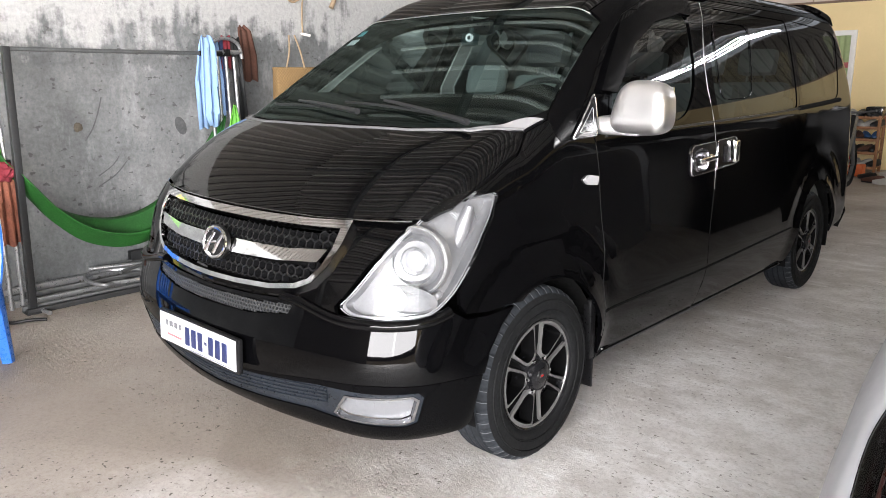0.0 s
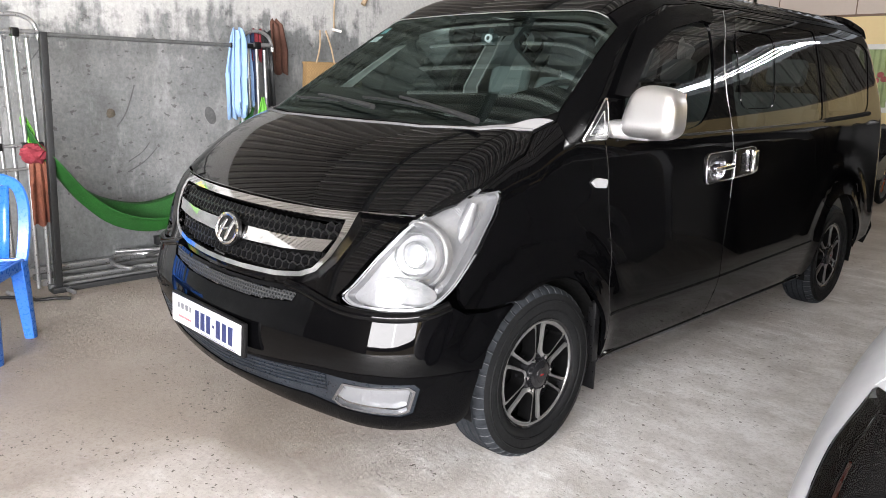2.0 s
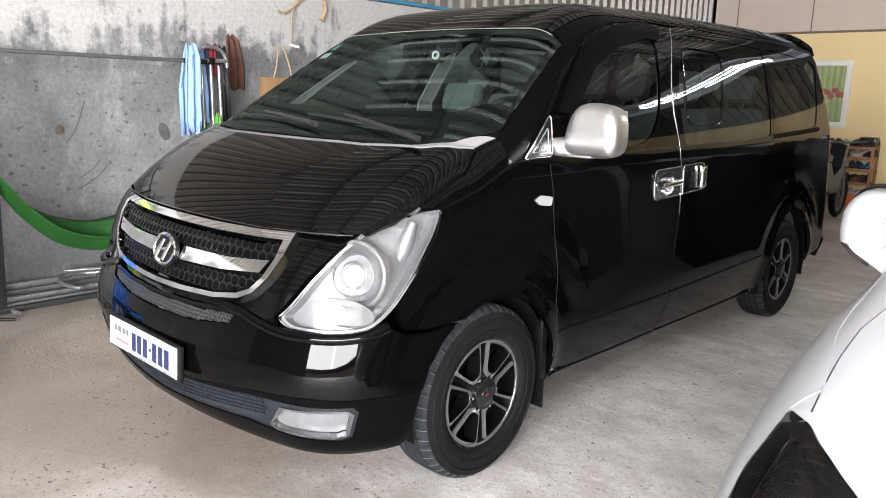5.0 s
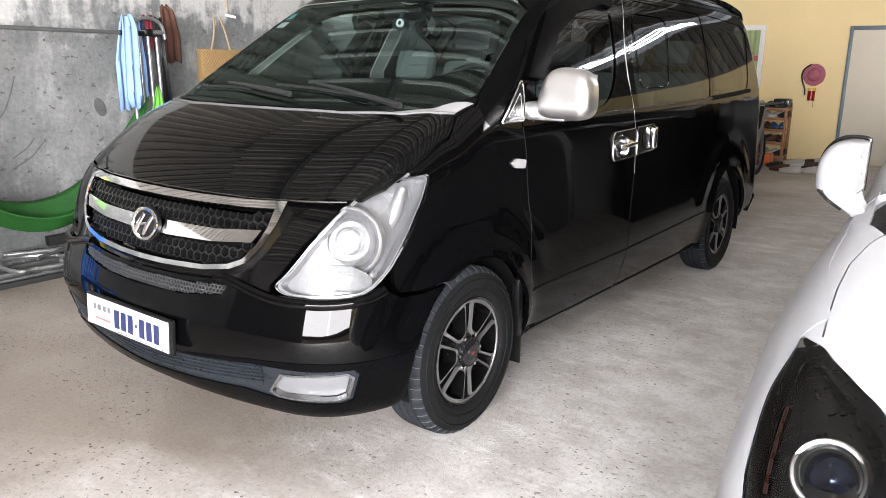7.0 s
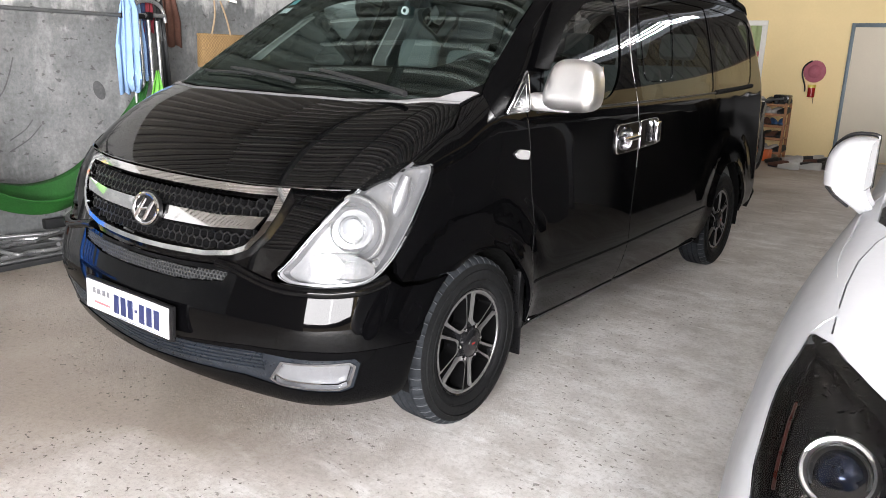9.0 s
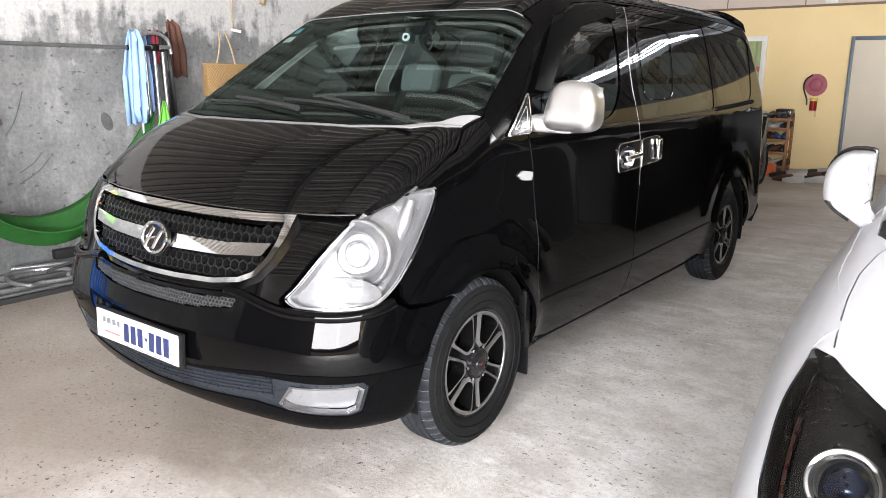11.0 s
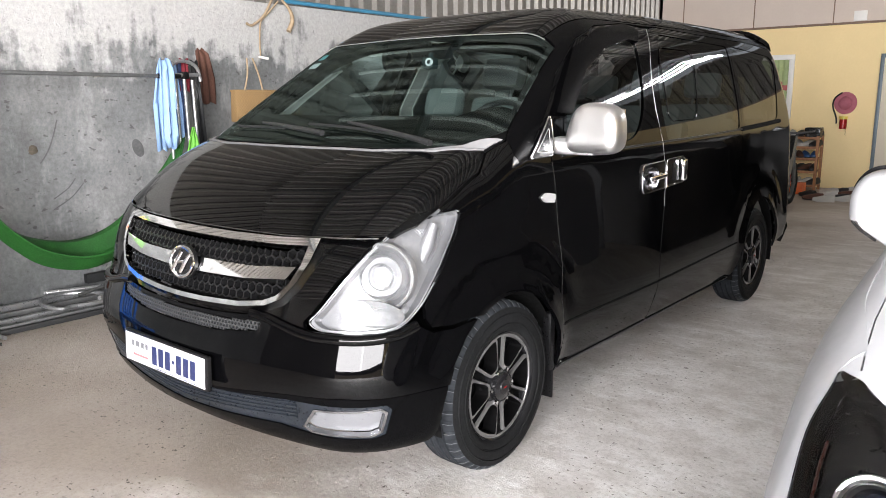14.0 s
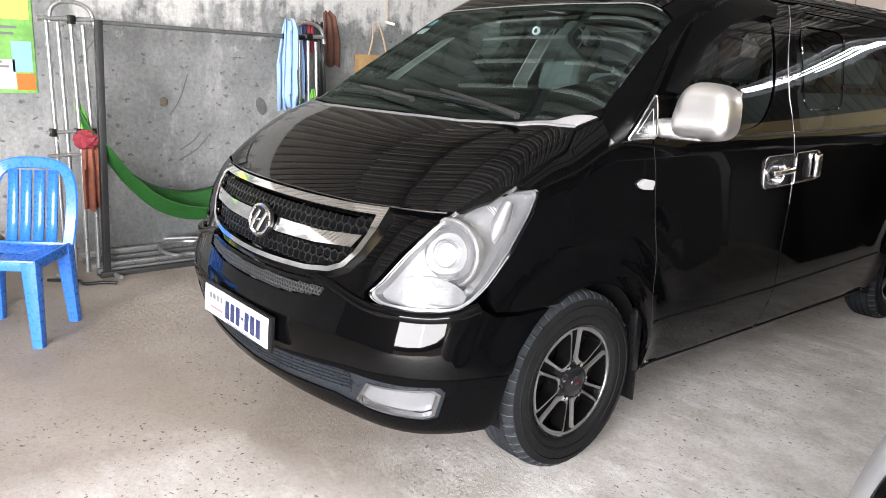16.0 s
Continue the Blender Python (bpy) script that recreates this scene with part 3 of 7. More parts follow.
def skin(name, outline, view, field, material, parent, holes=(), cell=0.05, lift=0.0, depth=0.02, flip=False, label="", centre=1.0, gloss_field=None):
    """A panel of a body: the outline, filled but for its holes, laid onto the body's shape, with edges turned inwards."""
    loops = [spaced(poly, cell) for poly in (outline, *holes)]
    lo, hi = loops[0].min(0), loops[0].max(0)
    xs, ys = np.meshgrid(np.arange(lo[0], hi[0], cell), np.arange(lo[1], hi[1], cell * 0.87))
    xs = xs + (np.arange(xs.shape[0]) % 2)[:, None] * cell * 0.5
    fill = np.stack([xs.ravel(), ys.ravel()], 1)
    fill = fill[inside(fill, loops[0])]
    for hole in loops[1:]:
        fill = fill[~inside(fill, hole)]
    edge = np.concatenate(loops)
    if len(fill):
        fill = fill[np.array([((edge - q) ** 2).sum(1).min() for q in fill]) > (0.45 * cell) ** 2]
    pts = np.concatenate([edge, fill]) if len(fill) else edge
    edges, at = [], 0
    for loop in loops:
        n = len(loop)
        edges += [(at + i, at + (i + 1) % n) for i in range(n)]
        at += n
    flat, _, tris, *_ = mathutils.geometry.delaunay_2d_cdt([Vector(p) for p in pts], edges, [], 0, 1e-6)
    flat = np.array([tuple(v) for v in flat])
    tris = np.array([t for t in tris if len(t) == 3])
    mid = flat[tris].mean(1)
    keep = inside(mid, loops[0])
    for hole in loops[1:]:
        keep &= ~inside(mid, hole)
    tris = tris[keep]
    place, normal = on_body(field, view, flat, centre, lift)
    if gloss_field:
        _, smooth = on_body(gloss_field, view, flat, centre, 0.0)
    # wind all triangles outwards
    a, b, c = (place[tris[:, k]] for k in range(3))
    wrong = (np.cross(b - a, c - a) * normal[tris].mean(1)).sum(1) < 0
    tris[wrong] = tris[wrong][:, ::-1]
    faces, normals = [tuple(t) for t in tris], [tuple((smooth if gloss_field else normal)[i]) for t in tris for i in t]
    verts = [tuple(v) for v in place]
    if depth:
        seen = {}
        for t in tris:
            for i, j in ((t[0], t[1]), (t[1], t[2]), (t[2], t[0])):
                seen[(i, j)] = 1
        for i, j in list(seen):
            if (j, i) not in seen:
                k = len(verts)
                verts += [tuple(place[i]), tuple(place[j]), tuple(place[j] - depth * normal[j]), tuple(place[i] - depth * normal[i])]
                faces.append((k + 1, k, k + 3, k + 2))
                f = np.cross(place[i] - place[j], normal[i])
                f /= np.linalg.norm(f) + 1e-9
                normals += [tuple(-f)] * 4
    if flip:
        verts = [(-x, y, z) for x, y, z in verts]
        turned = []
        at = 0
        for f in faces:
            n = normals[at : at + len(f)]
            turned += [(-q[0], q[1], q[2]) for q in n[::-1]]
            at += len(f)
        faces, normals = [f[::-1] for f in faces], turned
    me = bpy.data.meshes.new(name)
    me.from_pydata(verts, [], [tuple(int(i) for i in f) for f in faces])
    me.polygons.foreach_set("use_smooth", [True] * len(me.polygons))
    me.normals_split_custom_set(normals)
    me.materials.append(material)
    ob = new(name, me)
    ob.parent = parent
    if label:
        ob["label"] = label
    return ob


def pair_skin(name, outline, view, field, material, parent, **more):
    return [skin(name, outline, view, field, material, parent[k] if isinstance(parent, list) else parent, flip=bool(k), **more) for k in (0, 1)]


def bead(name, line, view, field, r, material, parent, lift=0.0, closed=False, flip=False, centre=1.0, label="", sides=6):
    """A thin strip along a line on a body."""
    p, _ = on_body(field, view, np.array(line, float), centre, lift)
    if flip:
        p = p * (-1, 1, 1)
    return tubed(name, [tuple(q) for q in p], r, material, parent, sides, closed, label)


def dense(line, step=0.03, closed=False):
    pts = [tuple(p[:2]) for p in line]
    if closed:
        return [tuple(p) for p in spaced(pts, step)]
    out = []
    for a, b in zip(pts, pts[1:]):
        k = max(1, int(math.dist(a, b) / step))
        out += [(a[0] + (b[0] - a[0]) * j / k, a[1] + (b[1] - a[1]) * j / k) for j in range(k)]
    return out + [pts[-1]]


def arc(cy, cz, r, a0, a1, n=14):
    return [(cy + r * math.cos(radians(a0 + (a1 - a0) * i / n)), cz + r * math.sin(radians(a0 + (a1 - a0) * i / n))) for i in range(n + 1)]


def band_skin(name, outer, inner, view, field, material, parent, **more):
    return skin(name, outer, view, field, material, parent, holes=(inner,), **more)


# ---- the structure of the garage ----
def structure(name, bm, material, label, category, smooth=False):
    return tagged(part(name, bm, material, None, "", smooth), label, category, kind="structure")


WALL_X, BACK_Y, RIGHT_X, FRONT_Y, EAVES, LEDGE = -3.2, 11.9, 6.6, -6.6, 4.3, 2.34

bm = bmesh.new()
box(bm, (-60, -70, -0.32), (60, 60, -0.02))
structure("ground", bm, EARTH, "bare earth yard outside the garage", "ground")
bm = bmesh.new()
box(bm, (WALL_X - 0.2, FRONT_Y - 0.4, -0.25), (RIGHT_X + 0.2, BACK_Y + 0.2, 0.0))
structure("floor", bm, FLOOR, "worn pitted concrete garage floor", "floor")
bm = bmesh.new()
box(bm, (WALL_X - 0.18, FRONT_Y, 0.0), (WALL_X, BACK_Y, LEDGE))
wall_west = structure("wall_west", bm, CEMENT, "rough grey cement wall with pale lime runs and stains", "wall")
# trowel scratches, a dark smudge and a knot left in the cement
for line in (((1.05, 1.34), (1.01, 1.22), (0.96, 1.11), (0.90, 1.03)), ((1.14, 0.90), (1.08, 0.83), (0.97, 0.76)), ((1.20, 0.86), (1.10, 0.76), (0.96, 0.68)), ((0.44, 1.62), (0.36, 1.52), (0.30, 1.44)), ((1.9, 1.02), (1.97, 0.9), (2.0, 0.78))):
    tubed("scratch", curved([(WALL_X - 0.0005, y, z) for y, z in line], 6), 0.005, SMUDGE, wall_west, 5)
bm = bmesh.new()
lathe(bm, [(0.0, 0.0), (0.003, 0.0), (0.003, 0.6), (0.0, 1.0)], 24, "X", Matrix.Translation((WALL_X, 1.665, 1.10)) @ Matrix.Rotation(0.35, 4, "X") @ Matrix.Diagonal((1, 0.045, 0.075, 1)))
part("smudge", bm, SMUDGE, wall_west)
bm = bmesh.new()
bmesh.ops.create_icosphere(bm, subdivisions=3, radius=1.0)
for v in bm.verts:
    f = 1 + 0.35 * noise.noise(v.co * 2.0)
    v.co = (WALL_X + 0.008 * v.co.x * f, 0.86 + 0.032 * v.co.y * f, 1.13 + 0.034 * v.co.z * f)
part("knot", bm, KNOT, wall_west)
bm = bmesh.new()
box(bm, (WALL_X, BACK_Y, 0.0), (RIGHT_X, BACK_Y + 0.18, 2.58))
wall_north = structure("wall_north", bm, YELLOW, "pale yellow painted back wall", "wall")
bm = bmesh.new()
box(bm, (WALL_X - 0.18, BACK_Y + 0.03, 2.58), (1.75, BACK_Y + 0.15, 3.3))
structure("wall_upper", bm, BEIGE, "beige boards over the yellow back wall", "wall")
bm = bmesh.new()
box(bm, (WALL_X + 0.05, BACK_Y - 0.02, 2.565), (RIGHT_X, BACK_Y + 0.028, 2.60), 0.004)
structure("trim", bm, BROWN_TRIM, "thin brown trim between yellow wall and boards", "trim")
bm = bmesh.new()
for x in (-2.9, -1.68, -0.46, 0.76):
    box(bm, (x, BACK_Y + 0.018, 2.60), (x + 0.014, BACK_Y + 0.029, 3.3))
structure("board_strips", bm, BROWN_TRIM, "joint strips on the beige boards", "trim")
bm = bmesh.new()
box(bm, (RIGHT_X, -2.4, 0.0), (RIGHT_X + 0.18, BACK_Y, 2.6))
structure("wall_east", bm, YELLOW, "pale yellow painted side wall", "wall")


def ribbed(bm, origin, along, across, width, length, pitch=0.19, depth=0.028):
    """Trapezoid-ribbed sheet: ribs repeat along, and run across."""
    o, a, c = Vector(origin), Vector(along), Vector(across)
    n = a.cross(c).normalized()
    line, s = [], 0.0
    while s < width:
        for f, h in ((0.0, 0), (0.58, 0), (0.70, 1), (0.88, 1)):
            line.append((min(s + f * pitch, width), h * depth))
        s += pitch
    line.append((width, 0.0))
    rows = [[bm.verts.new(o + a * t + c * k + n * h) for t, h in line] for k in (0.0, length)]
    for i in range(len(line) - 1):
        bm.faces.new((rows[0][i], rows[0][i + 1], rows[1][i + 1], rows[1][i]))


bm = bmesh.new()
ribbed(bm, (WALL_X - 0.13, FRONT_Y, LEDGE - 0.1), (0, 1, 0), (0, 0, 1), BACK_Y - FRONT_Y, EAVES - LEDGE + 0.4, 0.2, 0.05)
structure("wall_cladding", bm, SHEET, "ribbed metal sheet above the cement wall", "wall cladding")
bm = bmesh.new()
ribbed(bm, (RIGHT_X, BACK_Y + 0.12, 3.25), (-1, 0, 0), (0, 0, 1), RIGHT_X - WALL_X, 0.70, 0.2, 0.035)
ribbed(bm, (RIGHT_X, BACK_Y + 0.10, 2.58), (-1, 0, 0), (0, 0, 1), RIGHT_X - 1.76, 0.7, 0.2, 0.035)
ribbed(bm, (RIGHT_X, BACK_Y + 0.12, 4.42), (-1, 0, 0), (0, 0, 1), RIGHT_X - WALL_X, 1.0, 0.2, 0.035)
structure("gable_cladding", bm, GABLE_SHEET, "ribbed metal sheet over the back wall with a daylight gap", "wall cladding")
bm = bmesh.new()
ribbed(bm, (RIGHT_X + 0.14, FRONT_Y, 2.5), (0, 1, 0), (0, 0, 1), BACK_Y - FRONT_Y, 2.05, 0.2, 0.035)
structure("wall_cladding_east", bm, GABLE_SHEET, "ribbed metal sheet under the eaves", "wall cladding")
OPEN_X = 1.9
RIDGE_X, RIDGE_Z = (WALL_X + RIGHT_X) / 2, 5.5
bm = bmesh.new()
def roof_strip(bm, x0, x1, y0, y1):
    z0, z1 = (RIDGE_Z - (RIDGE_Z - EAVES) * abs(x - RIDGE_X) / (RIGHT_X + 0.5 - RIDGE_X) for x in (x0, x1))
    run = Vector((x1 - x0, 0, z1 - z0))
    ribbed(bm, (x0, y0, z0), (0, 1, 0), run.normalized(), y1 - y0, run.length, 0.30, 0.045)


for x0, x1, y0, y1 in ((WALL_X - 0.5, RIDGE_X, FRONT_Y - 0.6, BACK_Y + 0.2), (RIDGE_X, RIGHT_X + 0.5, FRONT_Y - 0.6, BACK_Y + 0.2)):
    roof_strip(bm, x0, x1, y0, y1)
structure("ceiling", bm, ROOF_SHEET, "ribbed metal roof sheets on steel purlins", "ceiling")
bm = bmesh.new()
for k in range(62):
    y = FRONT_Y - 0.5 + 0.30 * k
    for x0 in (WALL_X - 0.4, RIGHT_X + 0.4):
        z0 = EAVES + (RIDGE_Z - EAVES) * 0.02
        tube(bm, [(x0, y, z0 - 0.045), (RIDGE_X, y, RIDGE_Z - 0.045)], 0.026, 6)
structure("roof_battens", bm, BATTEN, "pale zinc battens under the roof sheets", "roof frame")
bm = bmesh.new()
for side in (-1, 1):
    for k in range(3):
        f = (k + 0.3) / 3
        x = RIDGE_X + side * f * (RIGHT_X - RIDGE_X)
        z = RIDGE_Z - f * (RIDGE_Z - EAVES) - 0.09
        box(bm, (x - 0.03, FRONT_Y - 0.5, z - 0.07), (x + 0.03, BACK_Y, z + 0.05))
for y in (-4.4, 0.6, 5.6, 9.2):
    tube(bm, [(WALL_X, y, EAVES - 0.28), (RIDGE_X, y, EAVES - 0.15), (RIGHT_X, y, EAVES - 0.28)], 0.04, 6)
    for side in (-1, 1):
        tube(bm, [(RIDGE_X + side * (RIGHT_X - RIDGE_X), y, EAVES - 0.2), (RIDGE_X, y, RIDGE_Z - 0.22)], 0.04, 6)
        for f in (0.2, 0.4, 0.6, 0.8):
            x = RIDGE_X + side * f * (RIGHT_X - RIDGE_X)
            tube(bm, [(x, y, EAVES - 0.2), (x + side * 0.5 * (1 - 2 * (f > 0.5)), y, RIDGE_Z - 0.22 - f * (RIDGE_Z - EAVES))], 0.022, 6)
for z in (4.05, 4.12, 4.175, 4.25, 4.36):
    tube(bm, [(WALL_X, BACK_Y - 0.1, z), (RIGHT_X, BACK_Y - 0.1, z)], 0.02, 6)
for k in range(28):
    x = WALL_X + 0.35 * k
    tube(bm, [(x, BACK_Y - 0.1, 4.04), (x + 0.175, BACK_Y - 0.1, 4.26), (x + 0.35, BACK_Y - 0.1, 4.04)], 0.016, 6)
structure("roof_frame", bm, GREY_STEEL, "welded steel trusses and purlins under the roof", "roof frame")
bm = bmesh.new()
box(bm, (WALL_X - 0.18, FRONT_Y - 0.1, 3.6), (RIGHT_X + 0.18, FRONT_Y, 5.6))
box(bm, (WALL_X - 0.18, FRONT_Y - 0.1, 0.0), (OPEN_X, FRONT_Y, 3.6))
structure("wall_front", bm, CLOSED_FRONT, "metal gable and closed part of the garage front beside the wide opening", "wall")
tagged(tubed("blue_pipe", [(WALL_X + 0.03, 3.2, LEDGE + 0.03), (WALL_X + 0.03, 5.5, LEDGE + 0.02)], 0.02, BLUE_PIPE), "thin blue water pipe along the wall top", "pipe", kind="structure")

# ---- the black van ----
van = thing("van", "glossy black passenger van with chrome grille, parked on the concrete floor", "van")
LAMP = [(0.608, 0.732), (0.642, 0.710), (0.748, 0.707), (0.857, 0.712), (0.900, 0.737), (0.947, 0.786), (1.025, 0.897), (1.091, 1.005), (1.120, 1.077), (1.095, 1.092), (1.015, 1.099), (0.935, 1.074), (0.876, 1.036), (0.804, 0.976), (0.719, 0.876), (0.650, 0.778)]
GRILLE = both([(0.0, 0.988), (0.25, 0.988), (0.50, 0.991), (0.648, 0.998), (0.617, 0.929), (0.571, 0.855), (0.515, 0.795), (0.455, 0.768), (0.34, 0.75), (0.15, 0.742), (0.0, 0.740)])
GRILLE_IN = both([(0.0, 0.965), (0.25, 0.965), (0.50, 0.968), (0.606, 0.972), (0.585, 0.912), (0.545, 0.850), (0.50, 0.806), (0.445, 0.783), (0.34, 0.767), (0.15, 0.759), (0.0, 0.757)])
SLOT = both([(0.0, 0.702), (0.25, 0.704), (0.452, 0.716), (0.430, 0.678), (0.255, 0.655), (0.0, 0.650)])
STRIP = both([(0.0, 0.425), (0.30, 0.438), (0.54, 0.463), (0.65, 0.464), (0.83, 0.465), (0.847, 0.443), (0.829, 0.343), (0.797, 0.329), (0.65, 0.334), (0.5, 0.352), (0.27, 0.336), (0.0, 0.324)])
FOG = [(0.586, 0.362), (0.627, 0.443), (0.816, 0.453), (0.834, 0.436), (0.819, 0.353), (0.790, 0.339), (0.614, 0.343)]
FOG_IN = [(0.596, 0.365), (0.632, 0.436), (0.812, 0.446), (0.826, 0.432), (0.812, 0.358), (0.786, 0.346), (0.620, 0.350)]

nose = both([(0.0, 0.999), (0.363, 0.999), (0.641, 1.001), (0.836, 1.011), (0.860, 1.032), (0.790, 0.975), (0.700, 0.876), (0.632, 0.778), (0.594, 0.732), (0.60, 0.702), (0.45, 0.735), (0.25, 0.722), (0.0, 0.718)])
skin("nose_panel", nose, "r", van_field, PAINT, van, holes=(GRILLE,), cell=0.04, gloss_field=lambda p: van_field(p) + 0.75 * (p[:, 2] - 0.87))
chin = both([(0.0, 0.714), (0.25, 0.718), (0.455, 0.731), (0.60, 0.698), (0.64, 0.694), (0.76, 0.691), (0.86, 0.697), (0.91, 0.722), (0.935, 0.715), (0.975, 0.684), (1.054, 0.672), (1.12, 0.680), (1.165, 0.684), (1.105, 0.63), (1.052, 0.555), (1.030, 0.484), (0.868, 0.494), (0.712, 0.500), (0.54, 0.487), (0.266, 0.452), (0.0, 0.442)])
bumper = skin("bumper", chin, "r", van_field, SHADED_PAINT, van, holes=(SLOT,), cell=0.04, lift=0.010)
low = both([(0.0, 0.436), (0.266, 0.446), (0.54, 0.481), (0.712, 0.494), (0.868, 0.488), (1.028, 0.478), (1.014, 0.40), (1.004, 0.30), (0.975, 0.265), (0.9, 0.255), (0.7, 0.262), (0.35, 0.272), (0.0, 0.285)])
skin("lower_valance", low, "r", van_field, DULLED_BLACK, bumper, holes=(STRIP,), cell=0.04, lift=0.004)
skin("bumper_step", STRIP, "r", van_field, STEP_GREY, bumper, holes=(FOG, [(-x, z) for x, z in FOG]), cell=0.03, lift=-0.002, label="weathered ribbed grey plastic step")
for k in range(5):
    f = (k + 0.7) / 5.6
    rib = [(s, (1 - f) * (0.427 + 0.035 * (abs(s) / 0.55) ** 1.3) + f * (0.337 + 0.045 * (abs(s) / 0.55) ** 1.4)) for s in np.linspace(-0.57, 0.57, 34)]
    bead("step_rib", rib, "r", van_field, 0.0045, STEP_GREY, bumper, -0.001)
for side in (0, 1):
    fog = skin("fog_lamp", FOG, "r", van_field, DARK_CHROME, van, holes=(FOG_IN,), cell=0.015, lift=0.003, flip=bool(side), label="rectangular fog lamp in a grey bezel")
    skin("reflector", FOG_IN, "r", van_field, FOG_SILVER, fog, cell=0.03, lift=-0.022, depth=0.0, flip=bool(side))
    skin("lens", FOG_IN, "r", van_field, LAMP_GLASS, fog, cell=0.03, lift=-0.004, depth=0.0, flip=bool(side))

for side in (0, 1):
    ledge = [tuple(q)[:2] for q in curved([(0.40, 0.735, 0), (0.475, 0.726, 0), (0.60, 0.694, 0), (0.70, 0.688, 0), (0.80, 0.690, 0), (0.87, 0.700, 0), (0.925, 0.722, 0)], 6)]
    bead("bumper_ledge", ledge, "r", van_field, 0.019, SHADED_PAINT, bumper, 0.006, False, bool(side), sides=12)

# grille with honeycomb mesh and chrome frame
grille = band_skin("grille", GRILLE, GRILLE_IN, "r", van_field, CHROME, van, cell=0.025, lift=0.012, depth=0.04, label="chrome-framed honeycomb grille")
skin("backing", GRILLE_IN, "r", van_field, INNER, grille, cell=0.05, lift=-0.055, depth=0.0)


def honeycomb(name, outline, size, material, parent, lift, wall, deep):
    """Hexagon cells with thin walls, laid onto the front."""
    poly = np.array(outline, float)
    cells, rows = [], 0
    z = poly[:, 1].min()
    while z < poly[:, 1].max():
        s = poly[:, 0].min() + (rows % 2) * size * 0.866
        while s < poly[:, 0].max():
            cells.append((s, z))
            s += size * 1.732
        z += size * 1.5
        rows += 1
    cells = np.array(cells)
    cells = cells[inside(cells, poly)]
    uv, faces = [], []
    for c in cells:
        for r in (size, size - wall):
            uv += [(c[0] + r * math.sin(math.pi / 3 * k), c[1] + r * math.cos(math.pi / 3 * k)) for k in range(6)]
    p, n = on_body(van_field, "r", np.array(uv), 1.0, lift)
    ok = inside(np.array(uv), poly)
    verts = [tuple(v) for v in p] + [tuple(v) for v in p - deep * n]
    for c in range(len(cells)):
        for k in range(6):
            a, b = 12 * c + k, 12 * c + (k + 1) % 6
            ia, ib = a + 6, b + 6
            if ok[a] and ok[b]:
                faces += [(a, b, ib, ia), (ia, ib, ib + len(p), ia + len(p))]
    me = bpy.data.meshes.new(name)
    me.from_pydata(verts, [], faces)
    me.materials.append(material)
    ob = new(name, me)
    ob.parent = parent
    return tagged(ob, kind="stuff")


GRILLE_UP = both([(0.0, 0.963), (0.25, 0.963), (0.50, 0.966), (0.602, 0.970), (0.570, 0.895), (0.38, 0.884), (0.15, 0.884), (0.0, 0.884)])
GRILLE_LOW = both([(0.0, 0.846), (0.15, 0.846), (0.36, 0.850), (0.545, 0.868), (0.50, 0.808), (0.445, 0.785), (0.34, 0.769), (0.15, 0.761), (0.0, 0.759)])
honeycomb("honeycomb_upper", GRILLE_UP, 0.0205, TRIM, grille, -0.008, 0.0034, 0.03)
honeycomb("honeycomb_lower", GRILLE_LOW, 0.0205, TRIM, grille, -0.008, 0.0034, 0.03)
BAR = both([(0.0, 0.889), (0.15, 0.889), (0.38, 0.890), (0.566, 0.905), (0.530, 0.862), (0.36, 0.847), (0.15, 0.842), (0.0, 0.842)])
skin("chrome_bar", BAR, "r", van_field, CHROME, grille, cell=0.025, lift=0.010, depth=0.03)
slot = skin("lower_mesh_back", SLOT, "r", van_field, INNER, bumper, cell=0.05, lift=-0.03, depth=0.0)
honeycomb("lower_mesh", SLOT, 0.0088, MESH_GREY, bumper, 0.004, 0.003, 0.01)
bead("hood_lip_trim", [(s, 0.999 + 0.012 * max(0.0, abs(s) - 0.5) / 0.33) for s in np.linspace(-0.83, 0.83, 40)], "r", van_field, 0.0026, DARK_CHROME, grille, 0.003)

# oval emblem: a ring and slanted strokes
ring_p, ring_n = on_body(van_field, "r", np.array([(0.0, 0.866)]), 1.0, 0.012)
bm = bmesh.new()
lathe(bm, [(-0.012, 0.0), (-0.012, 0.068), (0.0, 0.068), (0.004, 0.060), (0.004, 0.0)], 40, "Y", Matrix.Diagonal((1.3, 1, 1, 1)))
eback = part("emblem_back", bm, TRIM, grille)
eback.matrix_basis = pose(0, ring_p[0][1] - 0.002, 0.866, -12)
bm = bmesh.new()
oval = [(0.077 * math.cos(t), -0.014, 0.056 * math.sin(t)) for t in np.linspace(0, 2 * math.pi, 48, endpoint=False)]
tube(bm, oval, 0.0075, 8, True)
for s in (-1, 1):
    tube(bm, [(s * 0.029 + 0.026, -0.016, 0.040), (s * 0.027 + 0.002, -0.018, 0.002), (s * 0.029 - 0.026, -0.016, -0.040)], 0.0085, 8, False, (0.9, 1.2, 0.9))
tube(bm, [(-0.026, -0.017, -0.006), (0.0, -0.019, 0.0), (0.030, -0.017, 0.006)], 0.006, 8)
bmesh.ops.recalc_face_normals(bm, faces=bm.faces)
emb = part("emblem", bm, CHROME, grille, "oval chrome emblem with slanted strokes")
emb.matrix_basis = pose(0, ring_p[0][1] - 0.002, 0.866, -12)

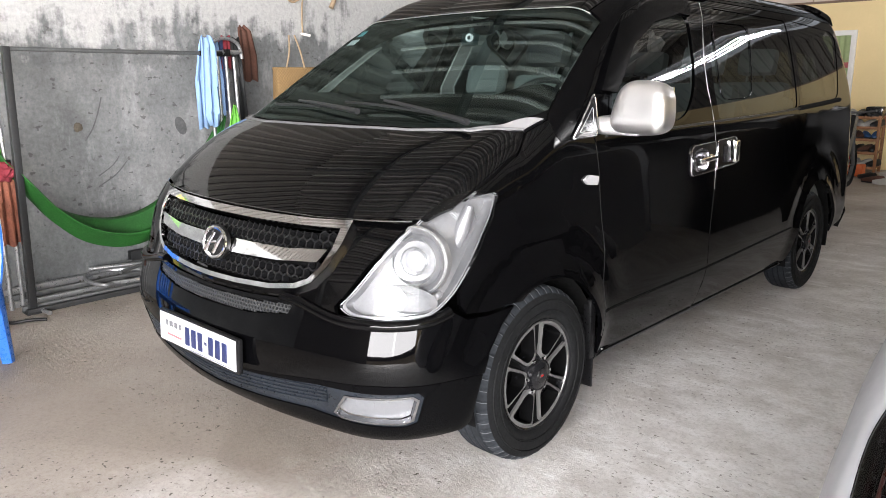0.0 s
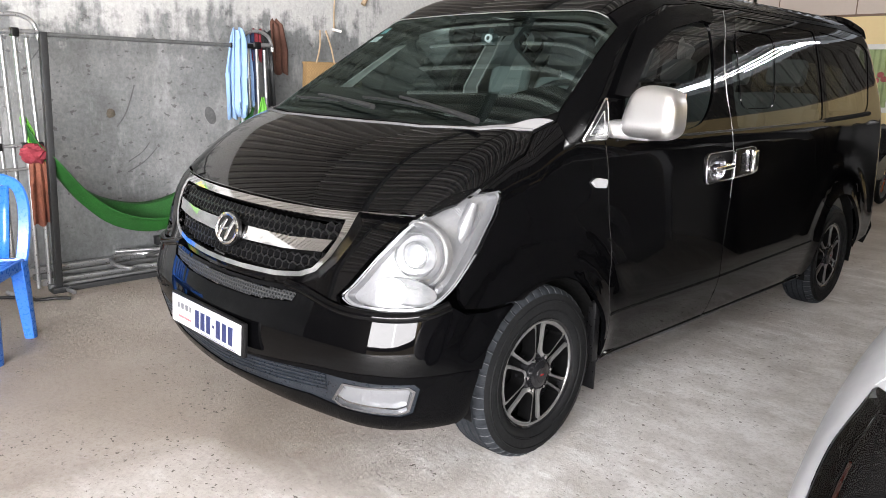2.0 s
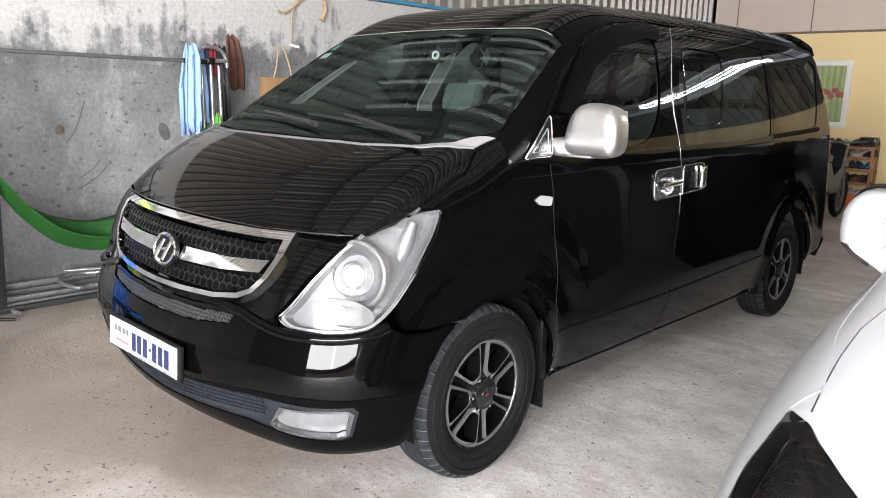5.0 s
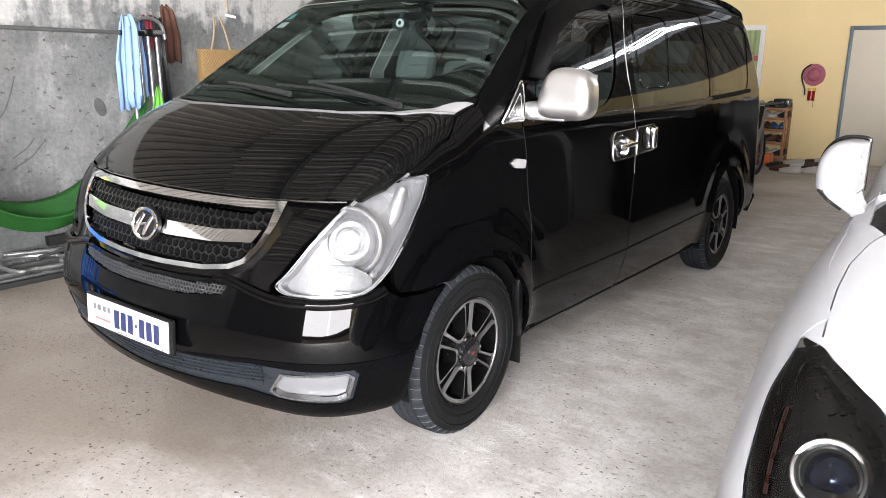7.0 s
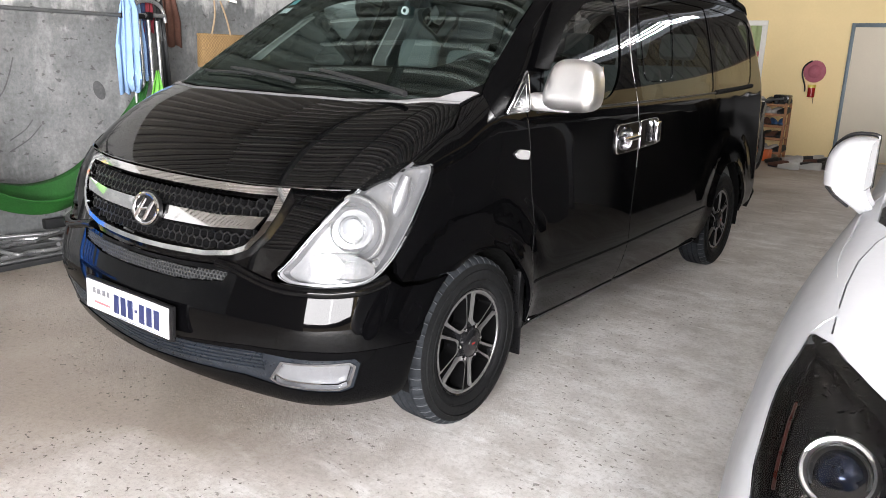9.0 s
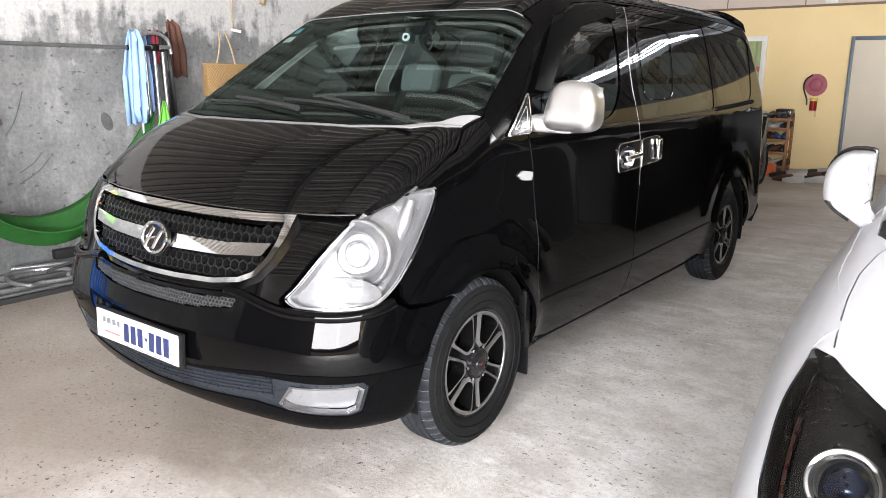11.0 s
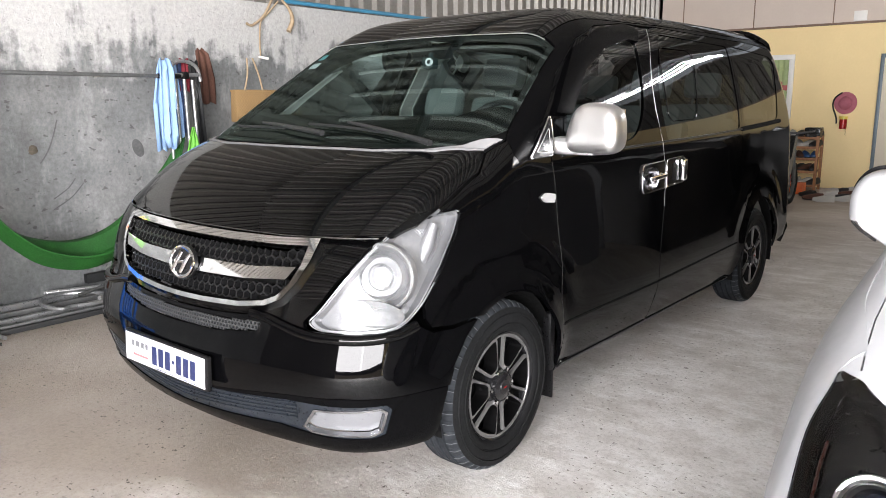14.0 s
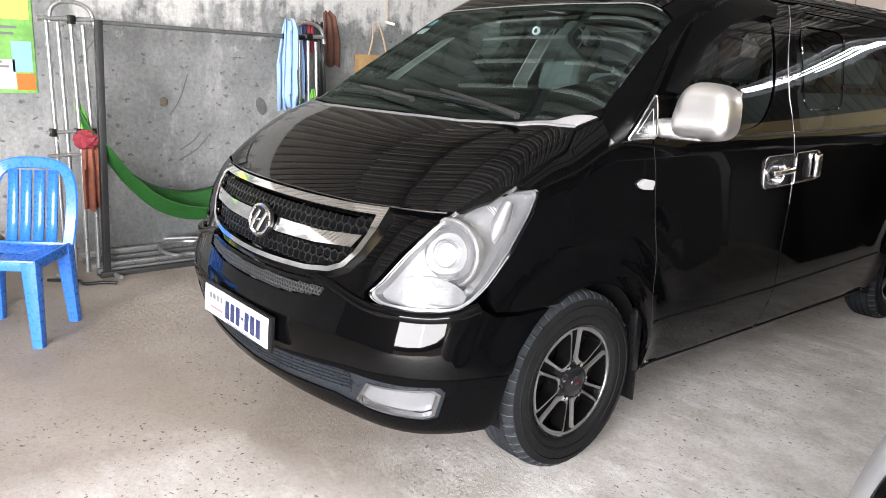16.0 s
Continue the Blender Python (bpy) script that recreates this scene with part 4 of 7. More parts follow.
# number plate with plain bars
plate = boxed("number_plate", (-0.290, -0.012, -0.064), (0.290, 0.008, 0.068), TRIM, van, 0.006, "white number plate in a black holder")
plate.matrix_basis = pose(0, -0.028, 0.506, -3)
boxed("plate_face", (-0.276, -0.016, -0.054), (0.276, -0.011, 0.060), PLATE_WHITE, plate, 0.002)
x = -0.075
for k in range(7):
    w = 0.018 if k == 3 else 0.036
    z0, z1 = (-0.004, 0.008) if k == 3 else (-0.036, 0.036)
    boxed("plate_mark", (x, -0.0185, z0), (x + w * 0.92, -0.015, z1), PLATE_BLUE, plate, 0.001)
    x += w + 0.011
for k, (x0, w) in enumerate(((-0.225, 0.022), (-0.195, 0.030), (-0.157, 0.028), (-0.122, 0.020))):
    boxed("plate_mark", (x0, -0.0185, 0.012), (x0 + w * 0.8, -0.015, 0.034), INK_GREY, plate, 0.001)
boxed("plate_mark", (-0.215, -0.0185, -0.026), (-0.105, -0.015, -0.018), INK_RED, plate, 0.001)
boxed("plate_line", (-0.06, -0.0175, -0.050), (0.25, -0.015, -0.0475), PLATE_BLUE, plate, 0.0)

# headlamps
for side in (0, 1):
    fl = bool(side)
    sg = -1 if side else 1
    lamp = skin("headlamp", rounded(LAMP, 0.02), "r", van_field, LAMP_GLASS, van, cell=0.035, lift=0.004, depth=0.012, flip=fl, label="large clear headlamp with a round projector")
    edge_in = [(0.87 + (s - 0.87) * 0.96, 0.90 + (z - 0.90) * 0.96) for s, z in LAMP]
    band_skin("bezel", rounded(LAMP, 0.02), rounded(edge_in, 0.02), "r", van_field, REFLECTOR, lamp, cell=0.03, lift=-0.012, depth=0.05, flip=fl)
    skin("housing", rounded(edge_in, 0.02), "r", van_field, REFLECTOR, lamp, cell=0.035, lift=-0.055, depth=0.0, flip=fl)
    p, n = on_body(van_field, "r", np.array([(0.836, 0.895), (0.72, 0.762), (0.905, 0.772), (1.02, 1.03), (0.80, 0.772)]), 1.0, -0.045)
    p, n = p * (sg, 1, 1), n * (sg, 1, 1)

    def aim(i, forward=(0, -1, 0)):
        d = (Vector(n[i]) * 0.45 + Vector(forward) * 0.55).normalized()
        return Matrix.Translation(p[i]) @ d.to_track_quat("Z", "Y").to_matrix().to_4x4()

    bm = bmesh.new()
    lathe(bm, [(-0.02, 0.118), (0.012, 0.116), (0.018, 0.108), (0.006, 0.098), (-0.012, 0.088), (0.010, 0.080), (0.016, 0.074), (-0.006, 0.066), (-0.008, 0.0)], 48, "Z", aim(0))
    part("main_reflector", bm, REFLECTOR, lamp)
    for r, h in ((0.113, 0.014), (0.077, 0.02), (0.045, 0.02)):
        bm = bmesh.new()
        tube(bm, [aim(0) @ Vector((r * math.cos(t), r * math.sin(t), h)) for t in np.linspace(0, 2 * math.pi, 44, endpoint=False)], 0.0024, 6, True)
        part("lamp_ring", bm, GREY_STEEL, lamp)
    bm = bmesh.new()
    lathe(bm, [(-0.01, 0.040), (0.012, 0.036), (0.022, 0.024), (0.027, 0.010), (0.028, 0.0)], 32, "Z", aim(0))
    part("projector_lens", bm, surface("projector_glass", (0.55, 0.56, 0.58), 0.04, 0.6, 0.02), lamp)
    bm = bmesh.new()
    lathe(bm, [(0.012, 0.095), (0.0, 0.085), (-0.008, 0.05), (-0.012, 0.0)], 32, "Z", aim(4) @ Matrix.Diagonal((1.3, 0.5, 1, 1)))
    part("high_beam_reflector", bm, REFLECTOR, lamp)
    bm = bmesh.new()
    lathe(bm, [(-0.02, 0.015), (0.01, 0.013), (0.02, 0.008), (0.023, 0.0)], 16, "Z", aim(2))
    part("indicator_bulb", bm, LAMP_WHITE, lamp)
    bm = bmesh.new()
    tube(bm, [aim(3) @ Vector(q) for q in ((-0.05, -0.14, -0.004), (-0.015, -0.05, 0.008), (0.01, 0.03, 0.004))], 0.03, 10, False, (0.5, 1.0, 0.55))
    part("upper_reflector", bm, REFLECTOR, lamp)
    for q in range(9):
        f = q / 8
        a, b = (0.945 + 0.115 * f, 1.062 - 0.03 * f), (0.985 + 0.10 * f, 1.02 - 0.04 * f)
        bead("flute", dense([a, b], 0.02), "r", van_field, 0.0018, REFLECTOR, lamp, -0.052, flip=fl)

# hood, cowl, windscreen, roof
HOOD = both([(0.0, 0.175), (0.32, 0.195), (0.61, 0.242), (0.80, 0.318), (0.845, 0.358), (0.885, 0.440), (0.900, 0.520), (0.905, 0.62), (0.899, 0.760), (0.868, 0.842), (0.73, 0.700), (0.48, 0.633), (0.18, 0.607), (0.0, 0.604)])
skin("hood", HOOD, "z", van_field, PAINT, van, cell=0.05, lift=0.002)
COWL = both([(0.0, 0.612), (0.18, 0.615), (0.48, 0.641), (0.73, 0.708), (0.862, 0.846), (0.886, 0.950), (0.862, 0.93), (0.825, 0.855), (0.70, 0.728), (0.48, 0.668), (0.18, 0.643), (0.0, 0.640)])
cowl = skin("cowl", COWL, "z", van_field, TRIM, van, cell=0.05, lift=-0.006)
edge = both([(0.0, 0.612), (0.18, 0.615), (0.48, 0.641), (0.73, 0.708), (0.862, 0.846), (0.886, 0.950)])
bead("cowl_seal", sorted(dense([(x, y) for x, y in [(-0.862, 0.846), (-0.73, 0.708), (-0.48, 0.641), (-0.18, 0.615), (0.0, 0.612), (0.18, 0.615), (0.48, 0.641), (0.73, 0.708), (0.862, 0.846)]], 0.03)), "z", van_field, 0.0055, SEAL_GREY, cowl, 0.003)
for side in (0, 1):
    skin("corner_trim", [(0.62, 0.676), (0.73, 0.712), (0.80, 0.776), (0.862, 0.848), (0.882, 0.940), (0.840, 0.885), (0.775, 0.790), (0.71, 0.725)], "z", van_field, CORNER_GREY, cowl, cell=0.02, lift=0.003, depth=0.006, flip=bool(side))
def screen_field(p):
    x, y, z = np.abs(p[:, 0]), p[:, 1], p[:, 2]
    return z - 1.352 - 0.685 * (y - 0.845 - 0.037 * (x / 0.8) ** 2) + 0.06 * np.clip(y - 1.2, 0, 1) ** 2


SCREEN = both([(0.0, 0.644), (0.18, 0.647), (0.48, 0.672), (0.70, 0.732), (0.822, 0.858), (0.858, 0.932), (0.872, 0.985), (0.835, 1.15), (0.80, 1.32), (0.768, 1.495), (0.66, 1.482), (0.45, 1.476), (0.0, 1.474)])
windscreen = skin("windscreen", SCREEN, "z", van_field, GLASS_FRONT, van, cell=0.05, lift=0.0, depth=0.0, label="raked windscreen of clear glass", gloss_field=screen_field)
windscreen.visible_shadow = False
bead("header_trim", dense([(-0.72, 1.492), (-0.45, 1.482), (0.0, 1.480), (0.45, 1.482), (0.72, 1.492)], 0.03), "z", van_field, 0.0026, SATIN, windscreen, 0.002)
FRIT = both([(0.0, 0.690), (0.18, 0.693), (0.46, 0.715), (0.67, 0.77), (0.79, 0.885), (0.838, 0.965), (0.852, 1.01), (0.815, 1.16), (0.78, 1.32), (0.752, 1.465), (0.65, 1.456), (0.45, 1.450), (0.0, 1.448)])
band_skin("black_border", SCREEN, FRIT, "z", van_field, TRIM, windscreen, cell=0.04, lift=-0.003, depth=0.0)
ROOF = both([(0.0, 1.486), (0.45, 1.488), (0.66, 1.494), (0.703, 1.502), (0.705, 1.8), (0.705, 3.0), (0.70, 4.2), (0.66, 4.72), (0.45, 4.83), (0.0, 4.86)])
skin("roof", ROOF, "z", van_field, PAINT, van, cell=0.08, lift=0.002, depth=0.012)
skin("rear_spoiler", both([(0.0, 4.66), (0.5, 4.64), (0.68, 4.60), (0.70, 4.80), (0.55, 4.93), (0.0, 4.95)]), "z", van_field, PAINT, van, cell=0.06, lift=0.028, depth=0.03)

# sides
ARCH_F, ARCH_R = (0.892, 0.345), (4.06, 0.345)
hood_edge, _ = on_body(van_field, "z", np.array(dense([(0.889, 0.440), (0.904, 0.520), (0.909, 0.62), (0.903, 0.760), (0.872, 0.845), (0.890, 0.955)], 0.04)))
hood_line = [(float(p[1]), float(p[2]) - 0.003) for p in hood_edge]
FENDER = [(0.405, 0.735), (0.43, 0.700), (0.53, 0.685), (0.63, 0.692)] + arc(*ARCH_F, 0.384, 118, 8, 16) + [(1.285, 0.40), (1.287, 0.51), (1.283, 0.83), (1.245, 1.10), (1.215, 1.215), (1.19, 1.298), (1.10, 1.302)] + [p for p in hood_line[::-1] if p[0] > 0.51] + [(0.617, 1.088), (0.585, 1.005), (0.505, 0.897), (0.407, 0.786)]
pair_skin("front_fender", FENDER, "x", van_field, PAINT, van, cell=0.05)
ROCK = [(1.29, 0.30), (1.29, 0.275), (2.3, 0.248), (3.60, 0.235), (3.60, 0.265), (2.3, 0.278)]
pair_skin("sill", ROCK, "x", van_field, TRIM, van, cell=0.06)
GAP = [(2.279, 0.285), (2.300, 0.42), (2.342, 0.683), (2.378, 0.90), (2.381, 1.017), (2.365, 1.12), (2.338, 1.224), (2.304, 1.407), (2.325, 1.53), (2.371, 1.641), (2.44, 1.76), (2.50, 1.835)]
DOOR_GLASS = [(1.315, 1.262, 0.03), (1.40, 1.47, 0.1), (1.60, 1.645, 0.1), (1.86, 1.742, 0.1), (2.18, 1.795, 0.05), (2.275, 1.765, 0.05), (2.235, 1.56, 0.1), (2.17, 1.40, 0.1), (2.04, 1.275, 0.08), (1.86, 1.245, 0.1)]
DOOR = [(y - 0.003, z) for y, z in GAP] + [(2.25, 1.848), (1.9, 1.812), (1.66, 1.735), (1.40, 1.575), (1.24, 1.425), (1.10, 1.305), (1.205, 1.297), (1.225, 1.215), (1.253, 1.10), (1.292, 0.83), (1.296, 0.51), (1.296, 0.31)]
CUP = [(2.185 + 0.082 * math.cos(t), 1.064 + 0.056 * math.sin(t)) for t in np.linspace(0, 2 * math.pi, 24, endpoint=False)]
front_doors = pair_skin("front_door", DOOR, "x", van_field, SHADED_PAINT, van, holes=(rounded(DOOR_GLASS), CUP), cell=0.05)
SLIDE_GLASS = [(2.40, 1.250, 0.03), (2.375, 1.42, 0.1), (2.44, 1.62, 0.1), (2.60, 1.815, 0.04), (3.66, 1.80, 0.03), (3.63, 1.60, 0.1), (3.585, 1.38, 0.1), (3.56, 1.272, 0.03)]
SLIDE = [(y + 0.003, z) for y, z in GAP] + [(2.62, 1.853), (3.70, 1.845), (3.665, 1.62), (3.622, 1.38), (3.60, 1.25), (3.62, 1.0), (3.63, 0.80)] + arc(*ARCH_R, 0.43, 126, 178, 8) + [(3.60, 0.268), (2.9, 0.275)]
slide_doors = pair_skin("sliding_door", SLIDE, "x", van_field, SHADED_PAINT, van, holes=(rounded(SLIDE_GLASS),), cell=0.06)
REAR_GLASS = [(3.67, 1.278, 0.02), (3.67, 1.40, 0.05), (3.72, 1.62, 0.05), (3.77, 1.805, 0.02), (4.58, 1.768, 0.04), (4.67, 1.725, 0.05), (4.55, 1.50, 0.1), (4.45, 1.325, 0.05), (4.36, 1.300, 0.05)]
REAR = [(3.604, 1.25), (3.626, 1.38), (3.669, 1.62), (3.705, 1.845), (4.2, 1.845), (4.72, 1.82), (4.83, 1.62), (4.93, 1.30), (4.985, 1.0), (5.0, 0.6), (4.97, 0.42), (4.60, 0.36)] + arc(*ARCH_R, 0.43, 0, 124, 16) + [(3.634, 0.80), (3.624, 1.0)]
rear_sides = pair_skin("rear_quarter", REAR, "x", van_field, SHADED_PAINT, van, holes=(rounded(REAR_GLASS),), cell=0.06)
for side in (0, 1):
    fl = bool(side)
    for name, outline, owner, mat_ in (("door_glass", DOOR_GLASS, front_doors, GLASS_CAB), ("sliding_door_glass", SLIDE_GLASS, slide_doors, GLASS_TINT), ("rear_glass", REAR_GLASS, rear_sides, GLASS_TINT)):
        pane = skin(name, rounded(outline), "x", van_field, mat_, owner[side], cell=0.06, lift=-0.004, depth=0.0, flip=fl)
        pane.visible_shadow = False
    grown = [(1.72 + (p[0] - 1.72) * 1.02, 1.5 + (p[1] - 1.5) * 1.02, *p[2:]) for p in DOOR_GLASS]
    band_skin("window_seal", rounded(grown), rounded([(1.78 + (p[0] - 1.78) * 0.965, 1.5 + (p[1] - 1.5) * 0.955, *p[2:]) for p in DOOR_GLASS]), "x", van_field, PAINT, front_doors[side], cell=0.05, lift=0.003, depth=0.006, flip=fl)
    visor_up = [(1.28, 1.41), (1.40, 1.53), (1.58, 1.685), (1.86, 1.785), (2.2, 1.832), (2.32, 1.805)]
    visor = visor_up + [(2.25, 1.745), (2.15, 1.752), (1.86, 1.700), (1.62, 1.595), (1.40, 1.40)]
    skin("wind_visor", visor, "x", van_field, DULLED_BLACK, front_doors[side], cell=0.05, lift=0.022, depth=0.02, flip=fl, label="smoked plastic wind visor")
    vent = [(2.52, 1.722, 0.03), (2.575, 1.742, 0.03), (2.955, 1.742, 0.04), (3.01, 1.705, 0.03), (2.865, 1.385, 0.04), (2.81, 1.35, 0.03), (2.495, 1.348, 0.03), (2.447, 1.378, 0.03)]
    bead("vent_frame", dense(rounded(vent), 0.03, True), "x", van_field, 0.003, PAINT, slide_doors[side], 0.0, True, fl)
    corner = rounded([(1.045, 1.238, 0.02), (1.245, 1.405, 0.02), (1.222, 1.240, 0.02)])
    pane_edge = rounded([(1.098, 1.260, 0.01), (1.212, 1.352, 0.01), (1.198, 1.262, 0.01)])
    tri = skin("quarter_window", corner, "x", van_field, RIM_BLACK, front_doors[side], cell=0.02, lift=0.008, depth=0.012, flip=fl, label="chrome-edged triangular quarter window")
    bead("chrome_edge", dense(corner, 0.015, True), "x", van_field, 0.0036, CHROME, tri, 0.008, True, fl)
    bead("inner_edge", dense(pane_edge, 0.015, True), "x", van_field, 0.0018, SATIN, tri, 0.009, True, fl)
    skin("quarter_glass", pane_edge, "x", van_field, GREY_TRIM, tri, cell=0.03, lift=0.0095, depth=0.0, flip=fl)
    bead("belt_trim", dense([(1.30, 1.236), (1.9, 1.238), (2.335, 1.244)], 0.05), "x", van_field, 0.006, TRIM, front_doors[side], 0.002, False, fl)
    bead("belt_trim", dense([(2.345, 1.244), (3.0, 1.252), (3.595, 1.266)], 0.05), "x", van_field, 0.006, TRIM, slide_doors[side], 0.002, False, fl)
    bead("belt_trim", dense([(3.61, 1.267), (4.1, 1.282), (4.47, 1.296)], 0.05), "x", van_field, 0.015, INNER, rear_sides[side], 0.002, False, fl)
    # pale satin beads draw the highlight along the gap between the doors
    bead("gap_highlight", GAP[6:], "x", van_field, 0.002, SATIN, front_doors[side], 0.001, False, fl)
    bead("door_edge", GAP[3:7], "x", van_field, 0.0012, SATIN, front_doors[side], 0.0, False, fl)
    bead("door_edge", GAP[:4], "x", van_field, 0.004, INNER, front_doors[side], -0.001, False, fl)
    bead("door_edge", dense([(1.291, 0.40), (1.292, 0.51), (1.288, 0.83), (1.249, 1.10), (1.220, 1.215)], 0.05), "x", van_field, 0.0016, TRIM, front_doors[side], 0.0, False, fl)
    bead("sill_edge", dense([(1.31, 0.296), (2.26, 0.284)], 0.06), "x", van_field, 0.004, INNER, front_doors[side], 0.001, False, fl)
    bead("sill_edge", dense([(2.30, 0.284), (3.56, 0.270)], 0.06), "x", van_field, 0.004, INNER, slide_doors[side], 0.001, False, fl)
    # dark raised beads stand for the shadow line of the lower groove
    bead("groove_shadow", dense([(1.30, 0.505), (2.30, 0.500)], 0.05), "x", van_field, 0.005, INNER, front_doors[side], 0.001, False, fl)
    bead("groove_shadow", dense([(2.315, 0.500), (3.56, 0.520)], 0.05), "x", van_field, 0.005, INNER, slide_doors[side], 0.001, False, fl)
    # chrome handles: a plate with an open cup and a level grip, and a plate with an upright grip
    sg = -1 if side else 1
    ring = rounded([(2.072, 1.137, 0.035), (2.352, 1.144, 0.006), (2.362, 1.000, 0.006), (2.086, 0.992, 0.035)])
    handle = skin("door_handle", ring, "x", van_field, CHROME, front_doors[side], holes=(CUP,), cell=0.02, lift=0.007, depth=0.010, flip=fl, label="large chrome handle plate with a cup")
    bead("plate_edge", dense(ring, 0.02, True), "x", van_field, 0.004, CHROME, handle, 0.007, True, fl)
    bm = bmesh.new()
    lathe(bm, [(0.010, 1.02), (0.006, 1.0), (-0.016, 0.88), (-0.030, 0.55), (-0.034, 0.0)], 32, "X", Matrix.Translation((sg * 0.944, 2.185, 1.064)) @ Matrix.Diagonal((sg, 0.082, 0.056, 1)))
    part("handle_cup", bm, DARK_CHROME, handle)
    bm = bmesh.new()
    box(bm, (-0.008, -0.100, -0.013), (0.008, 0.100, 0.013), 0.007, Matrix.Translation((sg * 0.960, 2.244, 1.066)) @ Matrix.Rotation(radians(1.5), 4, "X"))
    for y in (2.165, 2.325):
        box(bm, (min(sg * 0.94, sg * 0.957), y - 0.010, 1.055), (max(sg * 0.94, sg * 0.957), y + 0.010, 1.077), 0.004)
    part("handle_grip", bm, CHROME, handle)
    ring = rounded([(2.372, 1.146, 0.006), (2.612, 1.155, 0.03), (2.632, 1.014, 0.03), (2.378, 1.002, 0.006)])
    handle = skin("door_handle", ring, "x", van_field, CHROME, slide_doors[side], cell=0.02, lift=0.007, depth=0.010, flip=fl, label="chrome sliding-door handle plate")
    bead("plate_edge", dense(ring, 0.02, True), "x", van_field, 0.004, CHROME, handle, 0.007, True, fl)
    # flat dark patch stands for the shade in the recess behind the grip
    skin("recess_shade", rounded([(2.44, 1.122, 0.02), (2.53, 1.126, 0.02), (2.545, 1.032, 0.02), (2.45, 1.028, 0.02)]), "x", van_field, RIM_BLACK, handle, cell=0.03, lift=0.0085, depth=0.0, flip=fl)
    bm = bmesh.new()
    box(bm, (-0.010, -0.026, -0.058), (0.014, 0.026, 0.058), 0.010, Matrix.Translation((sg * 0.960, 2.572, 1.082)) @ Matrix.Rotation(radians(3), 4, "X"))
    part("handle_grip", bm, CHROME, handle)
    skin("side_indicator", rounded([(1.128, 1.076, 0.01), (1.165, 1.093, 0.01), (1.236, 1.082, 0.012), (1.230, 1.047, 0.01), (1.158, 1.054, 0.01)]), "x", van_field, LAMP_WHITE, van, cell=0.02, lift=0.010, depth=0.012, flip=fl, label="white side indicator with chrome rim")
    # wheel arch liners
    for (cy, cz), r in ((ARCH_F, 0.394), (ARCH_R, 0.435)):
        bm = bmesh.new()
        rows = []
        for x0 in (0.55, 0.75, 0.90, 0.925):
            rows.append([bm.verts.new((sg * x0, y, z)) for y, z in arc(cy, cz, r, -14, 194, 24)])
        for a, b in zip(rows, rows[1:]):
            for k in range(24):
                bm.faces.new((a[k], a[k + 1], b[k + 1], b[k]))
        bm.faces.new(rows[0])
        part("wheel_arch_liner", bm, INNER, van)
    bm = bmesh.new()
    box(bm, (0.74, 1.262, 0.165), (0.935, 1.272, 0.50), 0.003)
    box(bm, (0.90, 1.235, 0.30), (0.938, 1.275, 0.56), 0.006)
    bmesh.ops.transform(bm, matrix=Matrix.Diagonal((sg, 1, 1, 1)), verts=bm.verts)
    bmesh.ops.recalc_face_normals(bm, faces=bm.faces)
    part("mud_flap", bm, TRIM, van)
    # chrome wing mirror
    bm = bmesh.new()
    bmesh.ops.create_uvsphere(bm, u_segments=28, v_segments=18, radius=1.0)
    for v in bm.verts:
        x, y, z = v.co
        e = 0.6
        x, y, z = (math.copysign(abs(q) ** e, q) for q in (x, y, z))
        h = max(abs(x), abs(y), abs(z))
        up = (z + 1) / 2
        v.co = (1.098 + 0.124 * x * (1.06 - 0.30 * up) + 0.030 * up, 1.285 + 0.078 * y - 0.02 * x * x, 1.350 + 0.102 * z - 0.012 * x * up)
    for v in bm.verts:
        if v.co.y > 1.325:
            v.co.y = 1.325 + (v.co.y - 1.325) * 0.15
    bmesh.ops.transform(bm, matrix=Matrix.Diagonal((sg, 1, 1, 1)), verts=bm.verts)
    bmesh.ops.recalc_face_normals(bm, faces=bm.faces)
    fold = Matrix.Translation((-0.96, 1.31, 0)) @ Matrix.Rotation(radians(-68), 4, "Z") @ Matrix.Translation((0.96, -1.31, 0)) if side else Matrix.Identity(4)
    bmesh.ops.transform(bm, matrix=fold, verts=bm.verts)
    mirror = part("wing_mirror", bm, SATIN, van, "chrome wing mirror shell, folded in" if side else "chrome wing mirror shell")
    bm = bmesh.new()
    box(bm, (0.925, 1.235, 1.245), (0.99 if side else 1.115, 1.325, 1.318), 0.016)
    bmesh.ops.transform(bm, matrix=Matrix.Diagonal((sg, 1, 1, 1)), verts=bm.verts)
    bmesh.ops.recalc_face_normals(bm, faces=bm.faces)
    part("mirror_foot", bm, SATIN, mirror)
    bm = bmesh.new()
    box(bm, (1.01, 1.329, 1.275), (1.20, 1.336, 1.43), 0.003)
    bmesh.ops.transform(bm, matrix=fold @ Matrix.Diagonal((sg, 1, 1, 1)), verts=bm.verts)
    part("mirror_glass", bm, CHROME, mirror)
    # tail lamp
    skin("tail_lamp", rounded([(0.70, 1.24), (0.77, 1.24), (0.81, 0.86), (0.73, 0.86)], 0.02), "b", van_field, RED_LENS, van, cell=0.05, lift=0.006, depth=0.012, flip=fl)
TAIL = both([(0.0, 1.80), (0.62, 1.77), (0.72, 1.60), (0.80, 1.2), (0.84, 0.7), (0.82, 0.45), (0.0, 0.42)])
TAIL_GLASS = both([(0.0, 1.74), (0.56, 1.70), (0.66, 1.30), (0.0, 1.26)])
